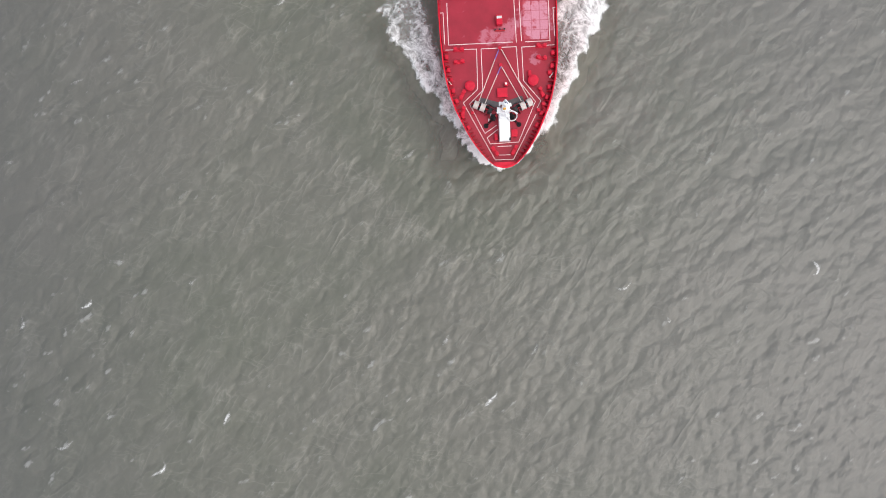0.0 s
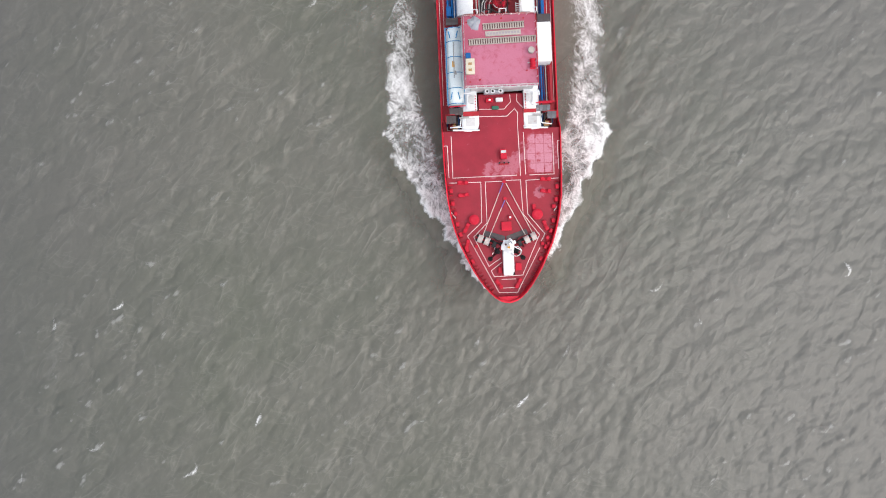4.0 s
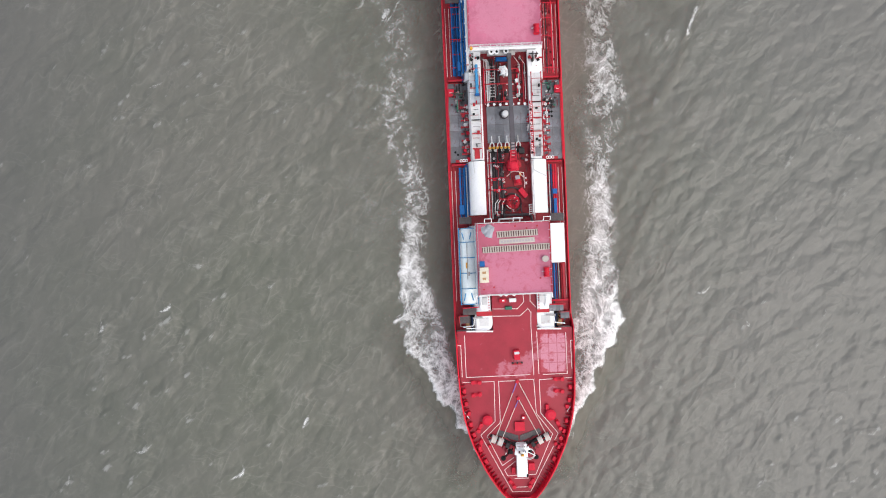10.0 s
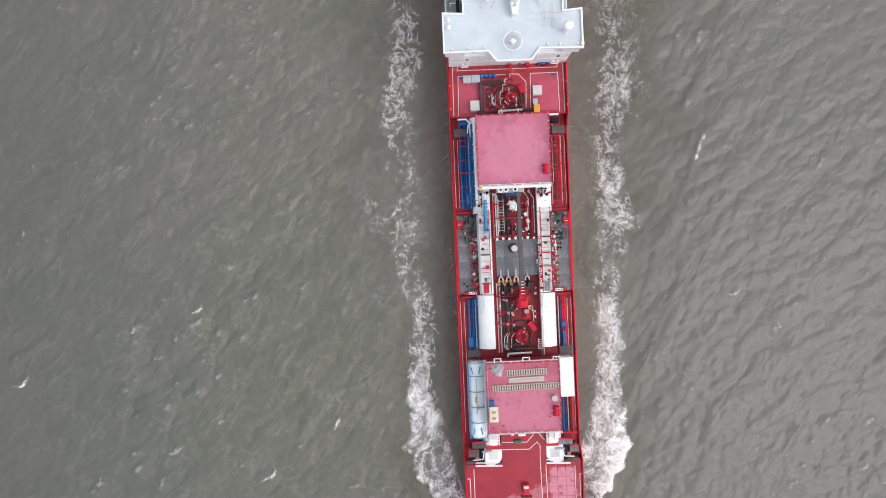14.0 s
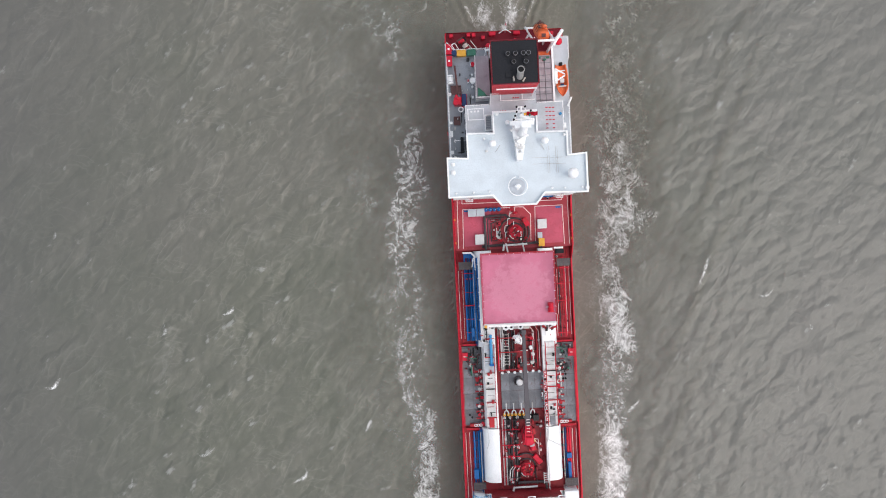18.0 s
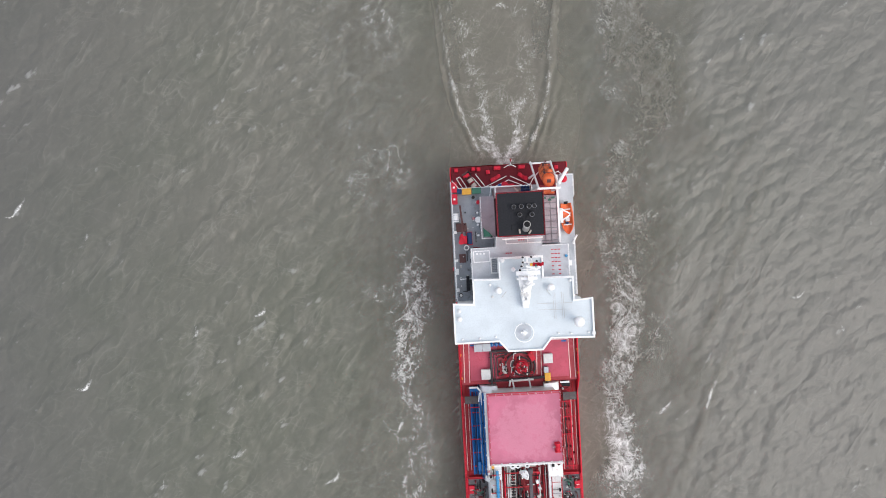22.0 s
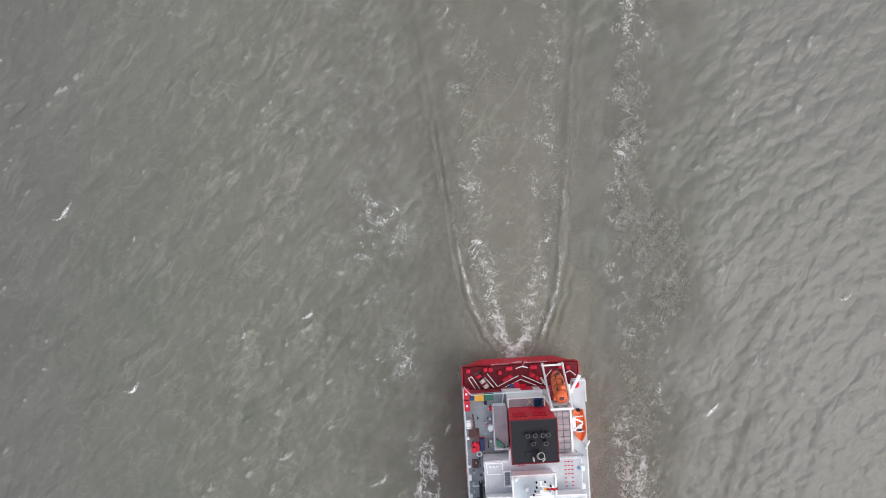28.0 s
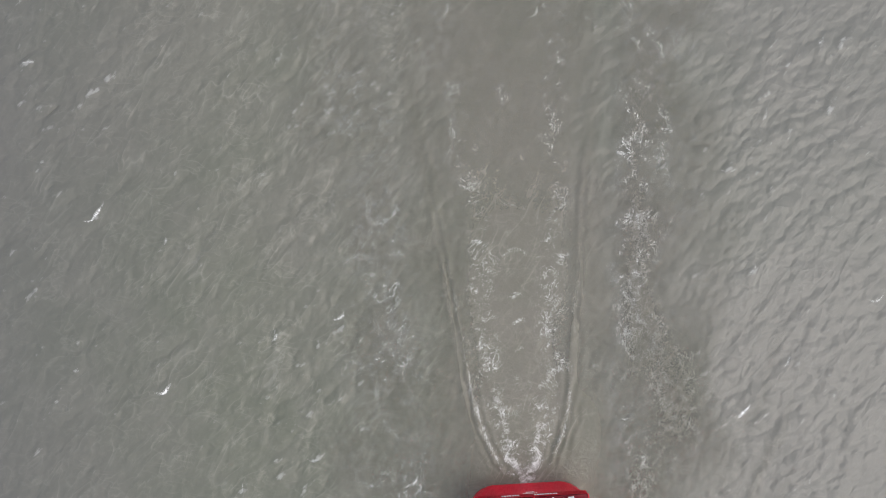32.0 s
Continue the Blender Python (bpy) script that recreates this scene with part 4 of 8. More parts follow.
def railing(parent, pts, z, mat, h=1.05, step=1.6, r=0.035, name="railing", posts=None):
    """Two rails along a line in plan, on posts of their own."""
    bm = bmesh.new()
    for k in (1.0, 0.52):
        pipe(bm, [(x, y, z + h * k) for x, y in pts], r, 6)
    rail = part(name, bm, mat, parent)
    posts = posts or mat
    me = shared("rail_post_" + posts.name + str(h), lambda: rod(bmesh.new(), (0, 0, 0), (0, 0, h + 0.02), r * 1.5, seg=6), posts)
    for (x0, y0), (x1, y1) in zip(pts, pts[1:]):
        n = max(1, round(math.hypot(x1 - x0, y1 - y0) / step))
        for i in range(n + (1 if (x1, y1) == tuple(pts[-1]) else 0)):
            again("rail_post", me, rail, at=(x0 + (x1 - x0) * i / n, y0 + (y1 - y0) * i / n, z))
    return rail


def bollard(x, y, z, rz=0.0, mat=None, parent=None):
    mat, parent = mat or BRIGHT_RED, parent or ship
    b = part("mooring_bollard", one_box(-0.85, 0.85, -0.28, 0.28, 0, 0.14, bev=0.04), mat, parent, at=pose(x, y, z, 0, 0, rz))
    me = shared("bollard_post", lambda: rod(rod(bmesh.new(), (0, 0, 0.14), (0, 0, 0.72), 0.24, seg=14), (0, 0, 0.72), (0, 0, 0.8), 0.31, 0.28, 14), BRIGHT_RED)
    for s in (-0.5, 0.5):
        again("bollard_post", me, b, at=(s, 0, 0))
    return b


def valve(x, y, z, rz=0.0, mat=None, wheel=None, size=1.0):
    v = part("valve", rod(rod(rod(rod(bmesh.new(), (-0.35, 0, 0.3), (0.35, 0, 0.3), 0.13), (-0.38, 0, 0.3), (-0.3, 0, 0.3), 0.23), (0.3, 0, 0.3), (0.38, 0, 0.3), 0.23), (0, 0, 0.1), (0, 0, 0.72), 0.06),
             mat or BRIGHT_RED, ship, at=pose(x, y, z, 0, 0, rz) @ Matrix.Diagonal((size, size, size, 1)))
    w = wheel or BRIGHT_RED
    again("handwheel", shared("handwheel_" + w.name, lambda: rod(rod(ring(bmesh.new(), (0, 0, 0.72), 0.2, 0.035), (-0.2, 0, 0.72), (0.2, 0, 0.72), 0.025, seg=6), (0, -0.2, 0.72), (0, 0.2, 0.72), 0.025, seg=6), w), v)
    return v


def marking(name, pts, z, parent, width=0.1, mat=None):
    return part(name, strip(bmesh.new(), pts, width, z, z + 0.006), mat or LINE, parent)


def ladder(name, parent, x, y0, y1, z, width, mat, step=0.32):
    bm = bmesh.new()
    for s in (-1, 1):
        box(bm, x + s * width / 2 - 0.04, x + s * width / 2 + 0.04, y0, y1, z, z + 0.1)
    n = int((y1 - y0) / step)
    for i in range(n):
        y = y0 + (i + 0.5) * (y1 - y0) / n
        box(bm, x - width / 2 + 0.04, x + width / 2 - 0.04, y - 0.05, y + 0.05, z + 0.02, z + 0.07)
    return part(name, bm, mat, parent)


def grating(name, x0, x1, y0, y1, z, mat, parent, label="", pitch=1.0, under=None):
    """Walkway panels on bearers, each panel of its own."""
    base = part(name, one_box(x0, x1, y0, y1, z - 0.16, z - 0.05), under or BROWN, parent, label)
    nx, ny = max(1, round((x1 - x0) / (pitch * 1.1))), max(1, round((y1 - y0) / (pitch * 2.0)))
    sx, sy = (x1 - x0) / nx, (y1 - y0) / ny

    def panel():
        # one pressed sheet, ridged across
        bm = bmesh.new()
        n = max(4, int(sy / 0.17))
        prof = [(-sy / 2 + 0.03, -0.05)]
        for i in range(n):
            y = -sy / 2 + 0.03 + i * (sy - 0.06) / n
            w = (sy - 0.06) / n
            prof += [(y + 0.02, 0.0), (y + w * 0.66, 0.0), (y + w * 0.70, -0.035), (y + w, -0.035)]
        rows = [[bm.verts.new((x, y, z)) for y, z in prof] for x in (-sx / 2 + 0.02, sx / 2 - 0.02)]
        for i in range(len(prof) - 1):
            bm.faces.new((rows[0][i], rows[1][i], rows[1][i + 1], rows[0][i + 1]))
        return bm

    me = shared("panel_%s_%.2f_%.2f" % (mat.name, sx, sy), panel, mat)
    for i in range(nx):
        for j in range(ny):
            again("panel", me, base, at=(x0 + (i + 0.5) * sx, y0 + (j + 0.5) * sy, z))
    return base


# ---- forecastle ----
for pts in ([(-7.8, 25.7), (-7.8, 19.2), (2.15, 19.25)], [(2.56, 27.0), (2.7, 19.15)], [(3.4, 25.9), (3.5, 19.3)], [(4.1, 19.2), (7.9, 19.2), (7.9, 25.6)],
            [(9.0, 24.3), (8.6, 24.3), (8.65, 19.9)], [(-9.0, 24.2), (-8.45, 24.2), (-8.4, 19.3)],
            [(-8.4, 18.45), (-3.5, 18.4), (-3.6, 12.2), (-5.9, 10.15), (-1.35, 1.15), (1.5, 1.1), (5.3, 8.0)], [(8.6, 18.55), (3.5, 18.4), (3.55, 13.2), (6.1, 10.0), (5.5, 8.9)],
            [(-0.2, 18.4), (-2.8, 18.4), (-2.8, 12.0), (-4.95, 9.95), (-2.75, 5.3), (-0.9, 6.5)],
            [(0.4, 18.5), (2.65, 18.5), (2.85, 13.2), (5.25, 9.9), (2.4, 3.75), (-2.0, 3.65), (-2.45, 4.6), (-0.7, 5.9)],
            [(-1.6, 3.1), (-0.7, 1.85), (1.15, 1.85), (1.95, 3.1)], [(-0.9, 3.2), (1.3, 3.2)],
            [(1.53, 31.83), (1.61, 30.6), (0.56, 29.55), (-3.3, 29.67)], [(2.62, 31.79), (2.58, 30.69), (3.5, 29.65)], [(-3.3, 28.53), (0.95, 28.44), (2.18, 29.53), (2.64, 28.94), (2.56, 26.97)]):
    marking("deck_line", pts, 8.6, fore_deck)
for i in range(3):
    for j in range(4):
        x0, y0 = 3.85 + 1.3 * i, 19.5 + 1.5 * j
        part("deck_plate", prism(bmesh.new(), [(x0 + 0.06, y0 + 0.05), (x0 + 1.24, y0 + 0.05), (x0 + 1.24, y0 + 1.44), (x0 + 0.06, y0 + 1.44)], 8.6, 8.605), DRY_PLATE, fore_deck)

for x, y, rz in ((-6.3, 18.4, -3), (-6.3, 16.5, 6), (6.5, 18.45, -2), (6.45, 16.6, -8), (-6.0, 11.4, 62), (6.2, 11.3, 112), (-6.0, 8.8, 75), (6.5, 8.9, 100)):
    bollard(x, y, 8.6, rz)
for x, y, rz in ((-1.35, 2.5, 125), (1.65, 2.5, 60)):
    bollard(x, y, 8.6, rz)
for x, y, r in ((-4.8, 12.6, 0.78), (4.95, 13.05, 0.84)):
    v = post("mushroom_vent", BRIGHT_RED, ship, x, y, 8.6, r * 0.6, 0.8, "bright red mushroom ventilator")
    part("cap", rod(rod(bmesh.new(), (0, 0, 0.75), (0, 0, 0.95), r, r, 24), (0, 0, 0.95), (0, 0, 1.12), r, r * 0.6, 24), BRIGHT_RED, v)
h = block("hatch", BRIGHT_RED, ship, 0.15, 11.4, 8.6, 1.45, 1.3, 0.5, 0.06, 0, "red deck hatch with a raised lid")
block("lid", BRIGHT_RED, h, 0, 0, 0.5, 1.55, 1.4, 0.1, 0.03)
block("locker", BRIGHT_RED, ship, 0.8, 12.7, 8.6, 0.55, 0.6, 0.6)
block("locker_top", WHITE, ship, 0.75, 12.75, 9.2, 0.3, 0.3, 0.12)
v = block("deck_house", BRIGHT_RED, ship, 0.12, 22.5, 8.6, 0.95, 1.5, 1.1, 0.08, 2, "small red companion hatch")
block("lid", DULL_WHITE, v, 0.0, 0.35, 1.1, 0.8, 0.4, 0.08)
f = block("rope_guide", RUST_RED, ship, 0.2, 21.05, 8.6, 1.6, 0.25, 0.35)
for s in (-0.7, 0.0, 0.7):
    post("roller", DARK_STEEL, f, s, 0.15, 0, 0.13, 0.5)
for x, y, sx, sy in ((-1.1, 4.65, 0.55, 0.95), (1.75, 5.1, 0.95, 1.15), (7.6, 14.2, 0.6, 0.6), (-7.6, 13.7, 0.5, 0.6), (5.6, 8.5, 0.5, 0.5), (-4.6, 8.5, 0.45, 0.45), (4.5, 14.2, 0.5, 0.9)):
    block("locker", BRIGHT_RED, ship, x, y, 8.6, sx, sy, 0.7, 0.08)

# winches on both sides of the mast, with their beds and rope drums
def winch(x, y, rz, drums, mirror):
    w = part("mooring_winch", one_box(-2.2, 2.2, -0.5, 0.5, 0, 0.25, bev=0.03), DARK_STEEL, ship, "mooring winch with pale rope on two drums", pose(x, y, 8.6, 0, 0, rz))
    for d in drums:
        bm = rod(bmesh.new(), (d - 0.3, 0, 0.7), (d + 0.3, 0, 0.7), 0.6, seg=18)
        part("rope_drum", bm, ROPE, w, "drum wound with pale rope")
        for s in (-0.34, 0.34):
            part("drum_flange", rod(bmesh.new(), (d + s - 0.03, 0, 0.7), (d + s + 0.03, 0, 0.7), 0.66, seg=18), DULL_WHITE, w)
    s = -1 if mirror else 1
    part("shaft", rod(bmesh.new(), (-2.3, 0, 0.7), (2.3, 0, 0.7), 0.11), RUST_RED, w)
    block("control_stand", DARK_RED, w, s * 1.0, -0.9, 0.0, 0.25, 0.6, 0.8, 0.04, 20)
    block("gear_cover", BLACK, w, s * 0.2, 0.35, 0.25, 0.6, 0.35, 0.7)
    block("hydraulic_block", DARK_STEEL, w, s * 1.8, 0.5, 0.0, 0.4, 0.5, 0.5, 0.04, 15)
    run("hydraulic_pipe", DARK_PIPE, w, [(s * 1.9, 0.6, 0.3), (s * 0.9, 0.75, 0.3), (s * 0.2, 1.0, 0.2)], 0.06)
    block("gearbox", DARK_STEEL, w, s * 0.75, 0, 0.25, 0.55, 0.8, 0.95)
    block("motor", DARK_RED, w, s * 1.35, -0.1, 0.25, 0.5, 0.6, 0.7)
    block("brake_stand", DARK_RED, w, s * 0.3, -0.55, 0.1, 0.2, 0.7, 0.9)
    post("warping_end", BROWN, w, s * 2.15, 0, 0.45, 0.28, 0.5)
    return w


winch(-2.55, 9.0, -24, (-1.55, -0.45), False)
winch(2.75, 9.0, 24, (1.65, 0.5), True)
for s in (-1, 1):
    part("winch_bed", prism(bmesh.new(), [(s * 0.1, 9.0), (s * 0.1, 9.9), (s * 3.2, 10.9), (s * 3.5, 10.1)], 8.6, 8.72), WALKWAY, ship, "dark worn plating under the winches")
    a = part("anchor_windlass", one_box(-0.5, 0.5, -0.45, 0.45, 0, 0.4, bev=0.04), DARK_STEEL, ship, at=pose(s * 1.45, 7.7, 8.6, 0, 0, s * 20))
    part("chain_wheel", rod(bmesh.new(), (-0.2, 0, 0.6), (0.2, 0, 0.6), 0.5, seg=16), BLACK, a)
    block("brake_gear", RUST_RED, a, 0.45, 0.5, 0.1, 0.35, 0.7, 0.8)
    bm = bmesh.new()
    for i in range(9):
        k = i / 8
        ring(bm, (s * (1.6 + 0.9 * k), 7.3 - 0.8 * k, 8.75), 0.13, 0.05, "Z" if i % 2 else "X", 10, 5)
    part("anchor_chain", bm, BLACK, ship)
    post("hawse_pipe", BLACK, ship, s * 2.55, 6.45, 8.6, 0.38, 0.18)
run("chain_stopper", WHITE, ship, [(-2.2, 7.1, 9.0), (-1.7, 8.3, 9.1)], 0.07)
for pts, mat in (([(-0.1, 18.1, 9.0), (-3.6, 10.0, 9.5)], ROPE), ([(0.1, 15.5, 8.9), (-2.65, 9.7, 9.4)], ROPE), ([(0.3, 18.1, 9.0), (4.1, 10.2, 9.5)], ROPE), ([(0.2, 15.5, 8.9), (3.0, 9.9, 9.4)], ROPE),
                 ([(-0.1, 18.1, 9.02), (-0.75, 16.6, 9.14)], ROPE_BLUE), ([(0.1, 15.5, 8.92), (-0.45, 14.3, 9.05)], ROPE_BLUE)):
    run("mooring_rope", mat, ship, pts, 0.06 if mat is ROPE else 0.075)
for x, y in ((0.05, 18.3), (0.1, 15.7)):
    post("rope_roller", BRIGHT_RED, ship, x, y, 8.6, 0.26, 0.5)

# foremast: white house with the mast stepped on its after end
mast = part("foremast", one_box(-0.62, 1.02, 3.85, 8.9, 8.6, 10.2, bev=0.06), WHITE, ship, "white foremast on a narrow white deckhouse")
part("pole", rod(bmesh.new(), (0.2, 8.6, 10.2), (0.2, 8.75, 14.2), 0.42, 0.28, 16), WHITE, mast)
part("platform", prism(bmesh.new(), [(-0.35, 7.9), (0.8, 7.8), (0.85, 8.9), (0.45, 9.4), (-0.05, 9.4), (-0.4, 9.0)], 13.2, 13.35, 0.02), WHITE, mast)
for x, y, z, sx, sy in ((-0.5, 9.0, 12.6, 0.5, 0.6), (-0.75, 8.2, 11.6, 0.5, 0.9), (0.95, 8.9, 12.2, 0.4, 0.5), (0.6, 7.5, 11.2, 0.6, 0.4), (-0.3, 7.4, 10.2, 0.5, 0.5)):
    block("mast_box", WHITE, mast, x, y, z, sx, sy, 0.4, 0.05, 12 * x)
block("mast_lamp", BROWN, mast, -0.45, 8.6, 13.35, 0.25, 0.3, 0.35)
run("mast_pipe", NAVY, mast, [(0.0, 8.9, 14.2), (0.3, 9.0, 14.3), (0.45, 8.7, 14.25)], 0.05)
part("lamp", rod(bmesh.new(), (0.2, 9.35, 13.35), (0.2, 9.35, 13.8), 0.22, 0.14), DULL_WHITE, mast)
part("lamp", one_box(-0.2, 0.2, 8.0, 8.3, 13.35, 13.75, bev=0.05), YELLOW, mast)
part("cage", ring(ring(bmesh.new(), (1.35, 7.5, 10.9), 0.75, 0.06), (1.35, 7.5, 10.3), 0.75, 0.05), DULL_WHITE, mast)
run("yard", WHITE, mast, [(0.2, 8.6, 12.2), (2.1, 7.6, 12.0)], 0.07)
run("cable", BLACK, mast, [(0.9, 3.9, 10.25), (1.0, 4.3, 10.25)], 0.12)

# bulwark stays round the bow, and the raised plate in the stem
def stay():
    bm = bmesh.new()
    for x in (-0.035, 0.035):
        for c in ((x, 0, 0), (x, 0.85, 0), (x, 0.1, 1.15), (x, 0, 1.15)):
            bm.verts.new(c)
    v = list(bm.verts)
    bm.faces.new(v[:4]), bm.faces.new(v[4:][::-1])
    for i in range(4):
        bm.faces.new((v[i], v[4 + i], v[4 + (i + 1) % 4], v[(i + 1) % 4]))
    return bm


stay_mesh = shared("bulwark_stay", stay, BRIGHT_RED)
for s in (-1, 1):
    y = 1.3
    while y < 18.5:
        w, slope = half_at(y) - 0.27, (half_at(y + 0.2) - half_at(y - 0.2)) / 0.4
        again("bulwark_stay", stay_mesh, hull, at=pose(s * w, y, 8.6, 0, 0, s * math.degrees(math.atan2(1, slope))))
        y += 0.55 if y < 9 else 0.75
part("stem_plate", prism(bmesh.new(), [(-1.7, 0.62), (-0.9, -0.05), (0, -0.2), (0.9, -0.05), (1.7, 0.62)], 9.8, 9.95, 0.02), BRIGHT_RED, hull)
for x, y, rz in ((-7.95, 13.4, 35), (7.9, 13.9, -35), (4.7, 3.9, -40)):
    block("gangplank", DULL_WHITE, ship, x, y, 9.0, 0.14, 1.2, 0.1, 0.02, rz)
for s in (-1, 1):
    for y in (6.2, 8.0, 10.4, 12.0, 15.2, 17.2):
        block("fairlead", BRIGHT_RED, ship, s * (half_at(y) - 0.75), y, 8.6, 0.55, 0.7, 0.75, 0.12, -s * 30 if y < 11 else 0)
    railing(ship, [(s * 8.95, 19.6), (s * 9.0, 26.2)], 8.6, HULL_RED)
    railing(ship, [(s * 9.03, 28.4), (s * 9.03, 78.3)], 6.0, HULL_RED, 1.05, 1.7)
    railing(ship, [(s * 9.05, 80.8), (s * 9.05, 87.8)], 8.0, HULL_RED)

# ---- fore end of the cargo deck ----
for s, x0, x1 in ((-1, -7.5, -3.4), (1, 3.4, 7.1)):
    run("white_handrail", WHITE, ship, [(x0, 26.45, 9.5), (x1, 26.3, 9.5)], 0.13)
    run("white_handrail", WHITE, ship, [(x0, 26.9, 9.5), ((x0 + x1) / 2, 26.85, 9.5)] if s < 0 else [(x0, 26.8, 9.0), (x0 + 0.6, 26.8, 9.0)], 0.09)
    for wa, wb, ya, yb in (((-7.9, -5.8, 28.9, 30.0), (-8.5, -6.9, 27.6, 28.8)) if s < 0 else ((5.5, 7.7, 29.0, 29.95), (7.2, 8.6, 27.8, 28.9))):
        grating("walkway", wa, wb, ya, yb, 8.8, WALKWAY if s < 0 else GRATING, ship, "grating walkway beside the end of the cargo tank", 0.55, BROWN if s < 0 else GRATE_DARK)
        for lx in (wa + 0.1, wb - 0.1):
            for ly in (ya + 0.1, yb - 0.1):
                block("walkway_leg", RUST_RED, ship, lx, ly, 6.0, 0.09, 0.09, 2.66, 0.0)
    bridge_x = (-5.8, -3.35) if s < 0 else (3.55, 5.5)
    part("red_gangboard", one_box(*bridge_x, 28.65 if s < 0 else 28.85, 29.35 if s < 0 else 29.5, 8.72, 8.82, bev=0.02), RUST_RED, ship, "red plate bridging the deck and the side walkway")
    run("walkway_rail", BRIGHT_RED, ship, [(s * 5.4, 30.15, 9.6), (s * 7.9, 30.05, 9.6)], 0.08)
    run("walkway_rail", RUST_RED, ship, [(s * 7.1, 28.85, 9.5), (s * 8.5, 28.85, 9.5), (s * 8.5, 27.7, 9.5)], 0.06)
    block("cable_box", TAN, ship, s * 7.1, 27.15, 6.0, 0.75, 0.8, 2.0, 0.05)
    block("cable_box", BROWN, ship, s * 7.15, 26.75, 6.0, 0.9, 0.4, 1.7, 0.04)
    for k, hx in enumerate((6.25, 6.5, 6.8)):
        run("end_hose", (BLACK, NAVY, DARK_STEEL)[k], ship, [(s * hx, 26.4, 7.4), (s * hx, 27.6, 8.2), (s * hx, 28.6, 8.3)], 0.11)
    run("end_pipe", STEEL, ship, [(s * 4.9, 28.45, 8.95), (s * 6.4, 28.4, 8.95)], 0.16)
    run("white_pipe", WHITE, ship, [(s * 5.05, 29.8, 9.5), (s * 5.05, 31.8, 9.6)], 0.17)
    run("white_pipe", WHITE, ship, [(s * 4.4, 31.9, 10.2), (s * 5.8, 31.9, 10.2), (s * 5.9, 31.2, 10.1)], 0.12)
    for i in range(4):
        block("valve_box", (BROWN, YELLOW, RUST_RED, NAVY)[i], ship, s * (6.6 + 0.55 * i), 27.4 + 0.6 * (i % 2), 6.0, (0.6, 0.25, 0.5, 0.25)[i], (1.0, 0.4, 0.7, 1.2)[i], 0.8)
        block("pipe_block", (DARK_STEEL, BROWN, DARK_PIPE, RUST_RED)[i], ship, s * (6.5 + 0.6 * i), 28.5, 6.0, 0.5, 0.5, 1.3, 0.06, 15 * i)
    run("pipe", DARK_PIPE, ship, [(s * 6.5, 27.0, 7.0), (s * 6.6, 31.0, 7.0)], 0.12)
    run("pipe", WHITE, ship, [(s * 7.9, 27.0, 8.4), (s * 6.3, 27.2, 8.7), (s * 6.1, 28.6, 8.7)], 0.09)
    for k in range(6):
        block("bracket", BRIGHT_RED, ship, s * 3.85 + 0.0, 29.5 + 0.42 * k, 9.3, 0.16, 0.16, 0.1, 0.0)
    block("white_bin", DULL_WHITE, ship, s * 4.4 - 0.1, 31.0, 9.3, 0.8, 1.1, 0.5)
    block("white_bin", WHITE, ship, s * 5.0, 30.2, 9.3, 0.5, 0.6, 0.4)
hood_row = block("fan_unit", PALE_GREY, ship, -1.0, 32.05, 8.6, 3.0, 0.4, 1.6, 0.05, 0, "grey fan unit with three white round hoods")
for x in (-1.05, -0.2, 0.98):
    part("hood", ring(rod(bmesh.new(), (x, 0.0, 1.6), (x, 0.0, 1.8), 0.28, seg=16), (x, 0.0, 1.82), 0.27, 0.09), WHITE, hood_row)
    part("hood_mouth", rod(bmesh.new(), (x, 0.0, 1.8), (x, 0.0, 1.84), 0.15), BLACK, hood_row)
fire = block("fire_box", BRIGHT_RED, ship, -1.68, 30.95, 8.6, 1.1, 0.6, 0.65, 0.06, 0, "red fire-hose box on the deck")
block("lid_plate", WHITE, fire, 0.05, 0.0, 0.65, 0.35, 0.25, 0.03, 0.0)
block("white_locker", WHITE, ship, -0.15, 30.95, 8.6, 1.1, 0.6, 0.65, 0.08, 0, "white locker on the deck")
for x0, x1, y0, y1 in ((-7.9, -5.95, 43.0, 44.1), (6.35, 8.4, 42.95, 44.2)):
    grating("walkway", x0, x1, y0, y1, 8.1, WALKWAY, ship, "dark grating walkway across the side deck")
block("green_bench", GREEN, ship, -0.8, 29.75, 8.6, 1.05, 0.5, 0.5)

# long pale deck tank in its blue frame
def long_tank(x0, x1, y0, y1, z0, z1):
    bm = bmesh.new()
    xm, w, h = (x0 + x1) / 2, (x1 - x0) / 2, z1 - z0
    prof = [(xm + w * math.cos(a), z0 + h * (0.25 + 0.75 * max(0, math.sin(a)) ** 0.45)) for a in (math.pi * i / 14 for i in range(15))] + [(x0, z0), (x1, z0)]
    rows = []
    for y, k in ((y0, 0.8), (y0 + 0.25, 0.95), (y0 + 0.7, 1), (y1 - 0.7, 1), (y1 - 0.25, 0.95), (y1, 0.8)):
        rows.append([bm.verts.new((xm + (x - xm) * k, y, z0 + (z - z0) * (0.6 + 0.4 * k))) for x, z in prof])
    n = len(prof)
    for a, b in zip(rows, rows[1:]):
        for i in range(n):
            bm.faces.new((a[i], a[(i + 1) % n], b[(i + 1) % n], b[i]))
    bm.faces.new(rows[0]), bm.faces.new(rows[-1][::-1])
    return bm


